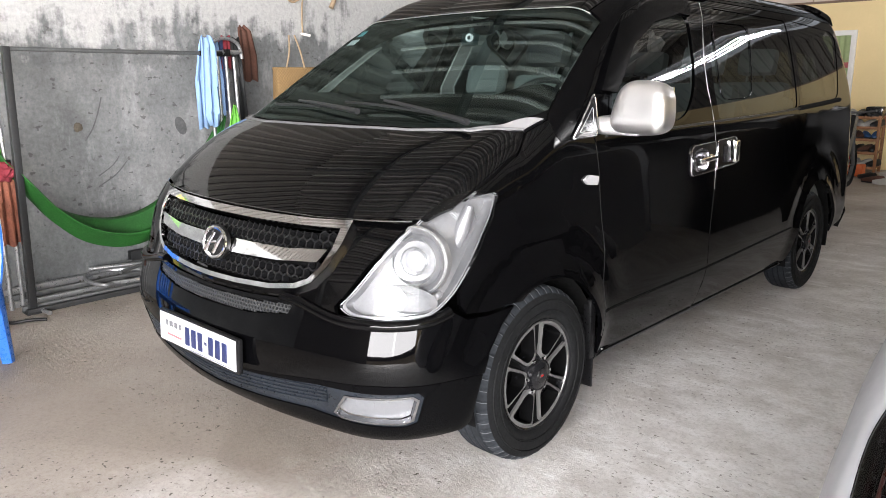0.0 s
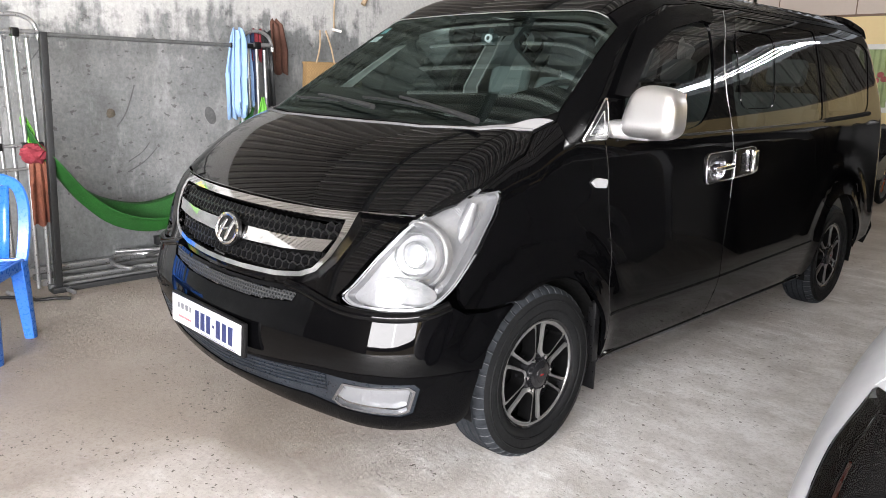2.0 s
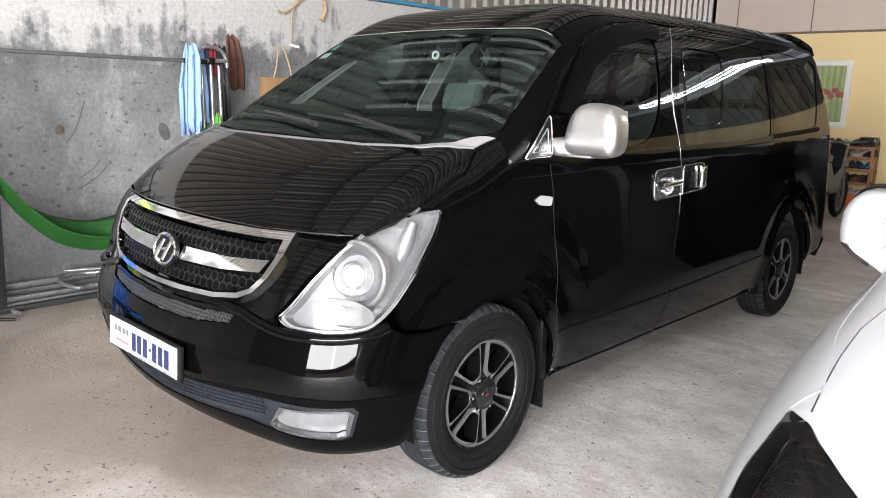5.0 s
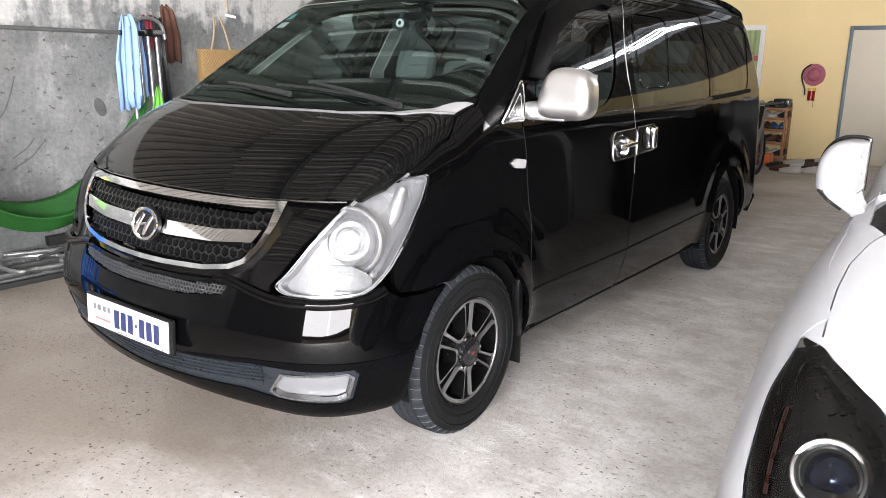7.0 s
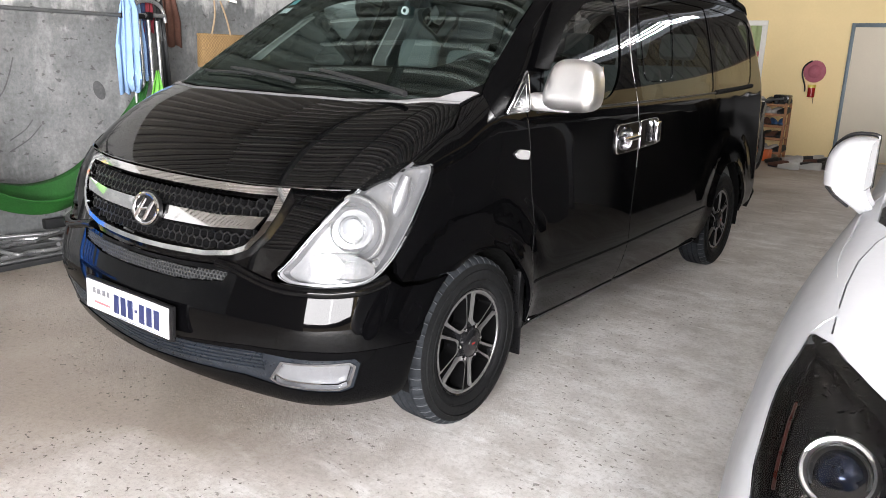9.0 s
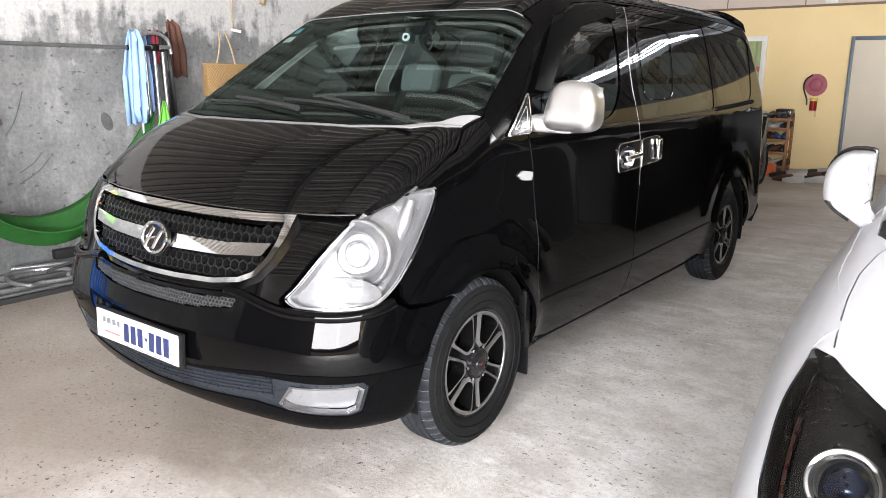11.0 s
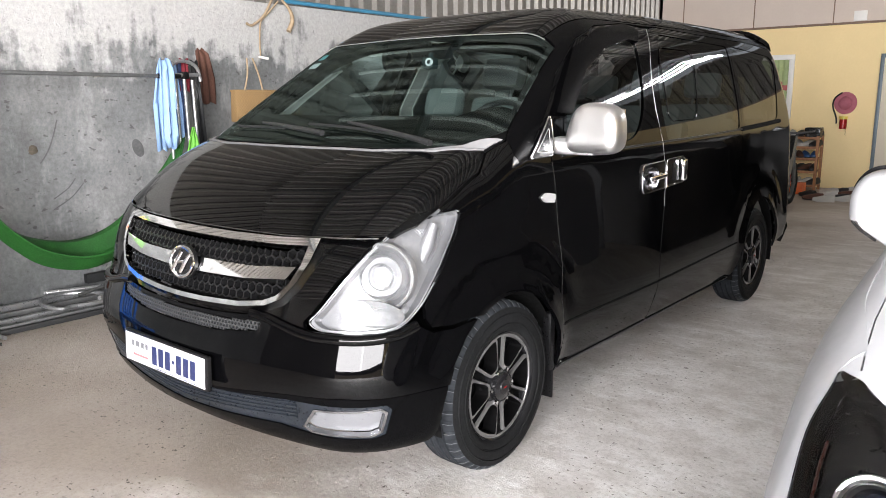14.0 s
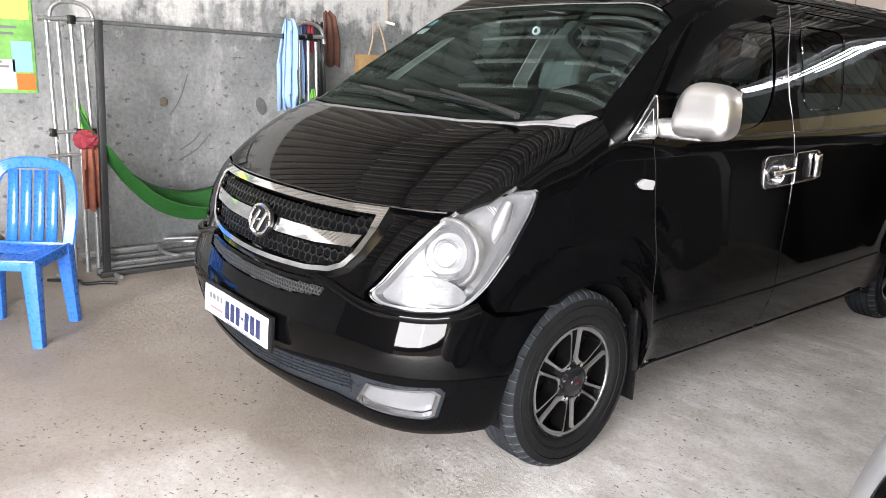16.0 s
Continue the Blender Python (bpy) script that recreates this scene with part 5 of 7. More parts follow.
tail = skin("tailgate", TAIL, "b", van_field, PAINT, van, holes=(TAIL_GLASS,), cell=0.08)
skin("tailgate_glass", TAIL_GLASS, "b", van_field, glass_sheet("tail_glass", (0.30, 0.31, 0.30)), tail, cell=0.08, lift=-0.004, depth=0.0)
skin("rear_bumper", both([(0.0, 0.50), (0.86, 0.52), (0.90, 0.45), (0.86, 0.32), (0.0, 0.30)]), "b", van_field, PAINT, van, cell=0.08, lift=0.03, depth=0.05)
boxed("underbody", (-0.80, 0.35, 0.24), (0.80, 4.9, 0.34), INNER, van, 0.02)

# pillar beside the windscreen and rail along the roof
screen_edge, _ = on_body(van_field, "z", np.array(dense([(0.888, 0.957), (0.876, 0.985), (0.839, 1.15), (0.804, 1.32), (0.773, 1.49), (0.765, 1.506), (0.709, 1.510), (0.709, 1.8), (0.709, 2.4), (0.709, 3.0), (0.704, 4.2), (0.664, 4.72)], 0.06)))
door_top = [(4.72, 1.825), (4.2, 1.849), (3.70, 1.849), (2.62, 1.857), (2.50, 1.852), (2.25, 1.852), (1.9, 1.816), (1.66, 1.739), (1.40, 1.579), (1.24, 1.429), (1.10, 1.309), (1.04, 1.236), (0.985, 1.232), (0.962, 1.262)]
pair_skin("roof_rail", [(float(p[1]), float(p[2])) for p in screen_edge] + door_top, "x", van_field, DULLED_BLACK, van, cell=0.04, lift=0.001, depth=0.015)
# wipers: an arm from the cowl, and a blade on the glass
for arm, blade in (([(0.72, 0.705), (0.52, 0.738), (0.165, 0.815)], [(-0.108, 0.828), (0.16, 0.800), (0.486, 0.766)]), ([(0.145, 0.685), (-0.10, 0.732), (-0.42, 0.812)], [(-0.66, 0.845), (-0.42, 0.800), (-0.204, 0.765)])):
    p, _ = on_body(van_field, "z", np.array(dense(arm, 0.05)), 1.0, 0.035)
    wiper = tubed("wiper", [tuple(q) for q in p], 0.0075, WIPER_GREY, van, 8, False, "dull grey windscreen wiper", list(np.linspace(1.7, 0.8, len(p))))
    p, _ = on_body(van_field, "z", np.array(dense(blade, 0.05)), 1.0, 0.018)
    tubed("wiper_blade", [tuple(q) for q in p], 0.0065, WIPER_GREY, wiper, 6)
# dark inner shell under the hood and behind the front panels
skin("engine_bay", both([(0.0, 0.22), (0.55, 0.27), (0.78, 0.36), (0.90, 0.50), (0.925, 0.75), (0.92, 1.0), (0.90, 1.15), (0.6, 0.98), (0.0, 0.95)]), "z", van_field, INNER, van, cell=0.08, lift=-0.035, depth=0.0)


# wheels
def wheel(name, at, parent, side, label):
    """A tyre with shoulder blocks and a black alloy rim with six machined twin spokes; the outer face looks along +x."""
    hub = new(name)
    hub.parent = parent
    hub.matrix_basis = pose(*at, 0, 0, 0 if side > 0 else 180)
    hub["label"] = label
    R, W = 0.346, 0.108
    prof = [(-W + 0.02, 0.222), (-W + 0.004, 0.245), (-W, 0.285), (-W + 0.012, 0.322), (-W + 0.028, 0.338), (-0.062, R - 0.001), (-0.060, R - 0.009), (-0.052, R - 0.009), (-0.050, R), (-0.022, R + 0.001), (-0.020, R - 0.008), (-0.012, R - 0.008), (-0.010, R + 0.001),
            (0.012, R + 0.001), (0.014, R - 0.008), (0.022, R - 0.008), (0.024, R), (0.050, R), (0.052, R - 0.009), (0.060, R - 0.009), (0.062, R - 0.001), (W - 0.028, 0.338), (W - 0.012, 0.322), (W, 0.285), (W - 0.002, 0.262), (W - 0.006, 0.258), (W - 0.004, 0.245), (W - 0.014, 0.226), (W - 0.03, 0.218)]
    bm = bmesh.new()
    lathe(bm, prof[:4], 72, "X")
    lathe(bm, prof[22:], 96, "X")
    tyre = part("tyre", bm, RUBBER, hub, "dusty black rubber tyre")
    bm = bmesh.new()
    rings = lathe(bm, prof[3:23], 240, "X")
    for i, ring in enumerate(rings):
        if i % 5 == 0:
            for v in ring:
                if v.is_valid:
                    r = math.hypot(v.co.y, v.co.z)
                    if r > 0.318 and abs(v.co.x) > 0.055:
                        f = (r - 0.007) / r
                        v.co.y *= f
                        v.co.z *= f
    part("tread", bm, TREAD_DUST, tyre)
    bm = bmesh.new()
    for q in range(48):
        a = 2 * math.pi * (q + 0.12) / 48
        for s in (-1, 1):
            tube(bm, [(s * u, r * math.cos(a + da), r * math.sin(a + da)) for u, r, da in ((0.060, R - 0.0005, 0.0), (0.080, 0.3385, 0.006), (W - 0.012, 0.3228, 0.014))], 0.0013, 4)
    tagged(part("dusty_tread_edges", bm, TREAD, tyre), kind="stuff")
    bm = bmesh.new()
    for q in range(2):
        lathe(bm, [(W - 0.0035 - 0.002 * q, 0.300 - 0.040 * q), (W + 0.0015 - 0.002 * q, 0.299 - 0.040 * q), (W + 0.0015 - 0.002 * q, 0.296 - 0.040 * q), (W - 0.0035 - 0.002 * q, 0.295 - 0.040 * q)], 72, "X")
    part("sidewall_ring", bm, RUBBER, tyre)
    bm = bmesh.new()
    lathe(bm, [(-0.09, 0.222), (0.0, 0.205), (0.05, 0.203), (0.078, 0.207), (0.088, 0.213), (0.093, 0.222), (0.086, 0.224)], 72, "X")
    rim = part("rim", bm, RIM_BLACK, hub, "black alloy rim with machined twin spokes")
    bm = bmesh.new()
    lathe(bm, [(0.0835, 0.2045), (0.0858, 0.206), (0.0870, 0.212), (0.085, 0.2155)], 72, "X")
    part("rim_lip", bm, MACHINED, rim)
    bm = bmesh.new()
    lathe(bm, [(-0.02, 0.205), (-0.03, 0.10), (-0.02, 0.0)], 40, "X")
    part("brake_disc", bm, INNER, rim)
    for k in range(6):
        t = 2 * math.pi * k / 6
        rad = [0.062, 0.095, 0.135, 0.175, 0.207]
        half = [0.019, 0.021, 0.024, 0.027, 0.029]
        deep = [0.074, 0.076, 0.076, 0.076, 0.076]
        m = Matrix.Rotation(t, 4, "X")
        bm = bmesh.new()
        top, bot = [], []
        for r, h, d in zip(rad, half, deep):
            top.append([bm.verts.new(m @ Vector((d - (0.022 if abs(q) < 0.5 else 0.004), q * h, r))) for q in (-1.0, -0.62, -0.45, 0.45, 0.62, 1.0)])
            bot.append([bm.verts.new(m @ Vector((d - 0.055, q * h * 1.05, r))) for q in (-1.0, 1.0)])
        for a, b in zip(top, top[1:]):
            for q in range(5):
                bm.faces.new((a[q], a[q + 1], b[q + 1], b[q]))
        for (a, b), (c, d) in zip(zip(top, top[1:]), zip(bot, bot[1:])):
            bm.faces.new((a[0], b[0], d[0], c[0]))
            bm.faces.new((b[5], a[5], c[1], d[1]))
        bmesh.ops.recalc_face_normals(bm, faces=bm.faces)
        spoke = part("spoke", bm, SPOKE_BLACK, rim)
        # machined outline of the opening between this spoke and the next
        def outline(gap, top, foot, r):
            pts = []
            for s in (-1, 1):
                a = s * math.pi / 6
                along, over = Vector((math.sin(a), math.cos(a))), Vector((-s * math.cos(a), s * math.sin(a)))
                side_ = [along * foot + over * gap(0), along * top + over * gap(1)]
                rim_side = [Vector((top * math.sin(a * f), top * math.cos(a * f))) for f in (0.45, 0.2)]
                pts += [side_ + rim_side] if s < 0 else [rim_side[::-1] + side_[::-1]]
            poly = [(*p, rr) for p, rr in zip(pts[0] + pts[1], (0.022, 0.020, 0.02, 0.01, 0.01, 0.02, 0.020, 0.022))]
            return rounded(poly, r, 5)

        wide = outline(lambda f: 0.0105 + 0.0095 * f, 0.2085, 0.066, 0.03)
        slim = outline(lambda f: 0.0200 + 0.0115 * f, 0.1975, 0.082, 0.03)
        m = Matrix.Rotation(t + math.pi / 6, 4, "X")
        bm = bmesh.new()
        loops = [[bm.verts.new(m @ Vector((x0, p[0], p[1]))) for p in poly] for poly, x0 in ((wide, 0.068), (wide, 0.0815), (slim, 0.0845))]
        count = len(wide)
        for a, b in zip(loops, loops[1:]):
            for q in range(count):
                bm.faces.new((a[q], a[(q + 1) % count], b[(q + 1) % count], b[q]))
        bmesh.ops.recalc_face_normals(bm, faces=bm.faces)
        part("machined_edge", bm, MACHINED, spoke)
        bm = bmesh.new()
        loops = [[bm.verts.new(m @ Vector((x0, p[0], p[1]))) for p in slim] for x0 in (0.084, 0.02)]
        for q in range(count):
            bm.faces.new((loops[0][q], loops[1][q], loops[1][(q + 1) % count], loops[0][(q + 1) % count]))
        part("opening_wall", bm, SPOKE_BLACK, spoke)
    bm = bmesh.new()
    lathe(bm, [(0.04, 0.082), (0.074, 0.079), (0.080, 0.070), (0.080, 0.058), (0.098, 0.056), (0.104, 0.048), (0.106, 0.0)], 40, "X")
    for k in range(36):
        t = 2 * math.pi * k / 36
        box(bm, (0.083, -0.002, 0.055), (0.100, 0.002, 0.0605), 0, Matrix.Rotation(t, 4, "X"))
    cap = part("hub_cap", bm, RIM_BLACK, rim, "ribbed black hub cap")
    bm = bmesh.new()
    lathe(bm, [(0.1055, 0.030), (0.1075, 0.029), (0.1075, 0.0)], 28, "X")
    part("cap_disc", bm, RIM_BLACK, cap)
    for q in range(3):
        boxed("cap_mark", (0.1070, -0.009 + 0.007 * q, -0.003), (0.1085, -0.005 + 0.007 * q, 0.003), RED_LENS, cap, 0.0)
    for k in range(6):
        t = 2 * math.pi * (k + 0.5) / 6
        bm = bmesh.new()
        bmesh.ops.create_cone(bm, cap_ends=True, segments=6, radius1=0.010, radius2=0.008, depth=0.022, matrix=Matrix.Rotation(t, 4, "X") @ Matrix.Translation((0.083, 0, 0.069)) @ Matrix.Rotation(radians(90), 4, "Y"))
        part("wheel_nut", bm, CHROME, rim)
    return hub


wheel("wheel", (0.846, 0.872, 0.344), van, 1, "front wheel with dusty tyre and black alloy rim")
wheel("wheel", (-0.846, 0.872, 0.344), van, -1, "front wheel with dusty tyre and black alloy rim")
wheel("wheel", (0.826, 4.06, 0.344), van, 1, "rear wheel with dusty tyre and black alloy rim")
wheel("wheel", (-0.826, 4.06, 0.344), van, -1, "rear wheel with dusty tyre and black alloy rim")

# cabin of the van
boxed("cabin_floor", (-0.84, 1.0, 0.42), (0.84, 4.85, 0.46), INNER, van, 0.01)
bm = bmesh.new()
prof = [(0.90, 1.06), (0.92, 1.245), (1.02, 1.268), (1.22, 1.262), (1.36, 1.225), (1.42, 1.15), (1.40, 0.98), (1.34, 0.62)]
rows = []
for x in np.linspace(-0.83, 0.83, 23):
    hump = 0.035 * math.exp(-(((x - 0.42) / 0.22) ** 2)) - 0.03 * (abs(x) / 0.83) ** 3
    rows.append([bm.verts.new((x, y, z + (hump if z > 1.1 else 0))) for y, z in prof])
for a, b in zip(rows, rows[1:]):
    for k in range(len(prof) - 1):
        bm.faces.new((a[k], b[k], b[k + 1], a[k + 1]))
part("dashboard", bm, DASH, van, "dark textured dashboard")
bm = bmesh.new()
m = Matrix.Translation((0.43, 1.49, 1.31)) @ Matrix.Rotation(radians(52), 4, "X")
tube(bm, [m @ Vector((0.185 * math.cos(t), 0.185 * math.sin(t), 0)) for t in np.linspace(0, 2 * math.pi, 40, endpoint=False)], 0.015, 8, True)
for t in (0.1, math.pi - 0.1, -math.pi / 2):
    tube(bm, [m @ Vector((0.04 * math.cos(t), 0.04 * math.sin(t), -0.02)), m @ Vector((0.18 * math.cos(t), 0.18 * math.sin(t), 0))], 0.014, 6)
lathe(bm, [(-0.04, 0.07), (0.0, 0.065), (0.012, 0.04), (0.014, 0.0)], 20, "Z", m)
part("steering_wheel", bm, DARK_STEEL, van)


def cabin_seat(at, width, name="seat", rest=None):
    seat = new(name)
    seat.parent = van
    seat.matrix_basis = pose(*at)
    seat["label"] = "grey leather cabin seat with headrest"
    w = width / 2
    bm = bmesh.new()
    box(bm, (-w, -0.30, 0.0), (w, 0.22, 0.16), 0.05)
    part("cushion", bm, SEAT, seat)
    bm = bmesh.new()
    lean = Matrix.Translation((0, 0.16, 0.12)) @ Matrix.Rotation(radians(-16), 4, "X")
    box(bm, (-w, -0.07, 0.0), (w, 0.07, 0.62), 0.055, lean)
    for s in (-1, 1):
        box(bm, (s * w - 0.05, -0.11, 0.06), (s * w + 0.05, 0.02, 0.5), 0.04, lean)
    part("backrest", bm, SEAT, seat)
    bm = bmesh.new()
    box(bm, (-0.135, -0.06, 0.67), (0.135, 0.05, 0.86), 0.05, lean)
    for s in (-0.06, 0.06):
        tube(bm, [lean @ Vector((s, 0, 0.58)), lean @ Vector((s, 0, 0.70))], 0.008, 6)
    part("headrest", bm, rest or SEAT, seat)
    return seat


for x, y, z, wide, rest in ((0.34, 1.97, 0.70, 0.46, DASH), (-0.53, 1.95, 0.59, 0.44, SEAT), (-0.10, 2.0, 0.76, 0.36, DASH), (0.42, 2.95, 0.70, 0.5, SEAT), (-0.42, 2.95, 0.70, 0.5, SEAT), (0.42, 3.85, 0.70, 0.5, SEAT), (-0.42, 3.85, 0.70, 0.5, SEAT)):
    cabin_seat((x, y, z), wide, rest=rest)
# lining of the roof and the far pillars
skin("headliner", both([(0.0, 1.60), (0.60, 1.66), (0.64, 2.4), (0.64, 4.2), (0.58, 4.65), (0.0, 4.72)]), "z", van_field, HEADLINER, van, cell=0.12, lift=-0.06, depth=0.0)
for side in (0, 1):
    skin("pillar_lining", [(1.10, 1.31), (1.40, 1.52), (1.58, 1.64), (1.66, 1.66), (1.44, 1.50), (1.20, 1.31)], "x", van_field, CREAM, van, cell=0.05, lift=-0.045, depth=0.012, flip=bool(side))
    skin("pillar_lining", [(2.30, 0.8), (2.26, 1.25), (2.24, 1.42), (2.34, 1.68), (2.48, 1.78), (2.44, 1.62), (2.36, 1.42), (2.42, 1.25), (2.44, 0.8)], "x", van_field, CREAM, van, cell=0.08, lift=-0.045, depth=0.012, flip=bool(side))
    bm = bmesh.new()
    sg = -1 if side else 1
    box(bm, (min(sg * 0.86, sg * 0.82), 1.35, 0.6), (max(sg * 0.86, sg * 0.82), 4.8, 1.2), 0.01)
    part("side_lining", bm, CREAM, van)
# inside mirror, camera and screen stickers
bm = bmesh.new()
box(bm, (-0.12, -0.02, -0.035), (0.12, 0.02, 0.035), 0.018)
tube(bm, [(0, -0.005, 0.03), (0, -0.02, 0.055)], 0.010, 8)
inner_mirror = part("inside_mirror", bm, TRIM, van)
inner_mirror.matrix_basis = pose(0.06, 1.50, 1.70, 15)
bm = bmesh.new()
box(bm, (-0.038, -0.020, -0.027), (0.038, 0.020, 0.027), 0.008)
tube(bm, [(0, 0, 0.025), (0.0, 0.0, 0.05)], 0.012, 8)
dash_camera = part("dash_camera", bm, CAM_TEAL, van, "small dark dash camera behind the screen")
dash_camera.matrix_basis = pose(0.15, 1.372, 1.642, -12)
bm = bmesh.new()
lathe(bm, [(-0.028, 0.010), (-0.030, 0.019), (-0.018, 0.020)], 20, "Y")
part("camera_lens", bm, PLATE_WHITE, dash_camera).matrix_basis = pose(0.015, 0, 0)
for x, y, w in ((-0.665, 1.30, 0.07), (-0.665, 1.375, 0.055)):
    skin("screen_sticker", [(x, y), (x + w, y - 0.005), (x + w, y + 0.042), (x, y + 0.047)], "z", van_field, PLATE_WHITE if w > 0.06 else POSTER_CYAN, windscreen, cell=0.03, lift=-0.004, depth=0.0)

# ---- the white car ----
white = thing("white_car", "white hatchback with smoked headlamps and pale mirrors, parked beside the van", "car", (3.026, 0, 0))
W_LAMP = [(0.660, 0.955), (0.609, 0.955), (0.539, 0.936), (0.479, 0.916), (0.444, 0.900), (0.414, 0.882), (0.374, 0.80), (0.365, 0.72), (0.429, 0.69), (0.498, 0.73), (0.519, 0.772), (0.538, 0.795), (0.560, 0.833), (0.603, 0.886), (0.631, 0.93)]
W_LAMP_L = [(-s, z) for s, z in W_LAMP]
w_front = both([(0.0, 0.80), (0.30, 0.815), (0.372, 0.83), (0.42, 0.892), (0.448, 0.91), (0.483, 0.926), (0.543, 0.946), (0.612, 0.964), (0.66, 0.962), (0.70, 0.90), (0.70, 0.72), (0.70, 0.50), (0.70, 0.32), (0.65, 0.24), (0.0, 0.22)])
w_bumper = skin("front_bumper", w_front, "r", white_field, WHITE_PAINT, white, holes=(rounded(W_LAMP, 0.013), rounded(W_LAMP_L, 0.013), both([(0.0, 0.50), (0.35, 0.48), (0.30, 0.34), (0.0, 0.33)])), cell=0.02)
skin("air_intake", both([(0.0, 0.50), (0.35, 0.48), (0.30, 0.34), (0.0, 0.33)]), "r", white_field, INNER, w_bumper, cell=0.06, lift=-0.04, depth=0.0)
W_HOOD = both([(0.0, -0.33), (0.30, -0.28), (0.48, -0.20), (0.545, -0.13), (0.60, -0.06), (0.655, -0.005), (0.712, 0.06), (0.722, 0.16), (0.730, 0.28), (0.730, 0.40), (0.712, 0.52), (0.69, 0.585), (0.65, 0.635), (0.5, 0.68), (0.0, 0.70)])
skin("hood", W_HOOD, "z", white_field, WHITE_PAINT, white, cell=0.06, depth=0.015)
W_COWL = both([(0.0, 0.705), (0.5, 0.685), (0.65, 0.642), (0.695, 0.592), (0.735, 0.66), (0.745, 0.78), (0.72, 0.86), (0.5, 0.80), (0.0, 0.78)])
skin("cowl", W_COWL, "z", white_field, TRIM, white, cell=0.06, lift=-0.004)
W_SCREEN = both([(0.0, 0.785), (0.5, 0.805), (0.715, 0.865), (0.66, 1.2), (0.58, 1.48), (0.0, 1.42)])
w_screen = skin("windscreen", W_SCREEN, "z", white_field, GLASS_FRONT, white, cell=0.07, lift=-0.002, depth=0.0)
w_screen.visible_shadow = False
skin("roof", both([(0.0, 1.425), (0.58, 1.485), (0.60, 2.2), (0.58, 3.0), (0.0, 3.05)]), "z", white_field, WHITE_PAINT, white, cell=0.1, depth=0.012)
skin("rear_hatch", both([(0.0, 3.055), (0.57, 3.0), (0.62, 3.6), (0.60, 3.84), (0.0, 3.86)]), "z", white_field, GLASS_TINT, white, cell=0.1, depth=0.012)
skin("tail_panel", both([(0.0, 1.08), (0.60, 1.06), (0.72, 0.80), (0.72, 0.30), (0.0, 0.28)]), "b", white_field, WHITE_PAINT, white, cell=0.1)
W_ARCH, W_ARCH_R = (0.36, 0.31), (3.06, 0.31)
w_fender = arc(*W_ARCH, 0.355, 150, 2, 14) + [(0.72, 0.24), (0.98, 0.24), (1.0, 0.6), (1.0, 1.0), (0.95, 1.10), (0.74, 1.075), (0.60, 1.06), (0.42, 1.03), (0.28, 1.01), (0.16, 0.985), (0.10, 0.955), (0.06, 0.90), (0.045, 0.72), (0.04, 0.50)]
pair_skin("front_fender", w_fender, "x", white_field, WHITE_PAINT, white, cell=0.05)
skin_top = [(0.716, 0.06), (0.726, 0.16), (0.734, 0.28), (0.734, 0.40), (0.716, 0.52), (0.696, 0.59), (0.738, 0.66), (0.749, 0.78), (0.756, 0.86), (0.765, 1.0), (0.80, 1.0), (0.812, 0.8), (0.815, 0.4), (0.802, 0.2), (0.785, 0.06)]
pair_skin("fender_top", skin_top, "z", white_field, WHITE_PAINT, white, cell=0.04, lift=-0.0015, depth=0.006)
pair_skin("front_door", [(1.006, 0.25), (2.05, 0.25), (2.06, 1.03), (0.99, 1.02), (1.006, 0.6)], "x", white_field, WHITE_PAINT, white, cell=0.1)
pair_skin("rear_door", [(2.056, 0.25), (2.68, 0.25)] + arc(*W_ARCH_R, 0.36, 178, 120, 6) + [(2.95, 1.03), (2.066, 1.03)], "x", white_field, WHITE_PAINT, white, cell=0.1)
pair_skin("rear_quarter", arc(*W_ARCH_R, 0.36, 116, 2, 10) + [(3.44, 0.26), (3.86, 0.32), (3.86, 0.9), (3.80, 1.05), (2.955, 1.03)], "x", white_field, WHITE_PAINT, white, cell=0.1)
pair_skin("door_glass", rounded([(1.08, 1.03), (1.45, 1.28), (1.75, 1.385), (2.04, 1.41), (2.04, 1.035)], 0.03), "x", white_field, GLASS_TINT, white, cell=0.1, lift=-0.003, depth=0.0)
pair_skin("door_glass", rounded([(2.08, 1.035), (2.08, 1.41), (2.6, 1.36), (3.05, 1.22), (3.2, 1.05)], 0.03), "x", white_field, GLASS_TINT, white, cell=0.1, lift=-0.003, depth=0.0)
pair_skin("roof_pillar", [(0.86, 1.09), (0.955, 1.10), (1.06, 1.02), (1.10, 1.08), (1.45, 1.30), (1.75, 1.41), (2.1, 1.43), (2.65, 1.38), (3.1, 1.235), (3.3, 1.05), (3.5, 1.07), (3.2, 1.26), (2.9, 1.36), (2.3, 1.455), (1.7, 1.43), (1.45, 1.355), (1.15, 1.22)], "x", white_field, WHITE_PAINT, white, cell=0.08, lift=-0.001)
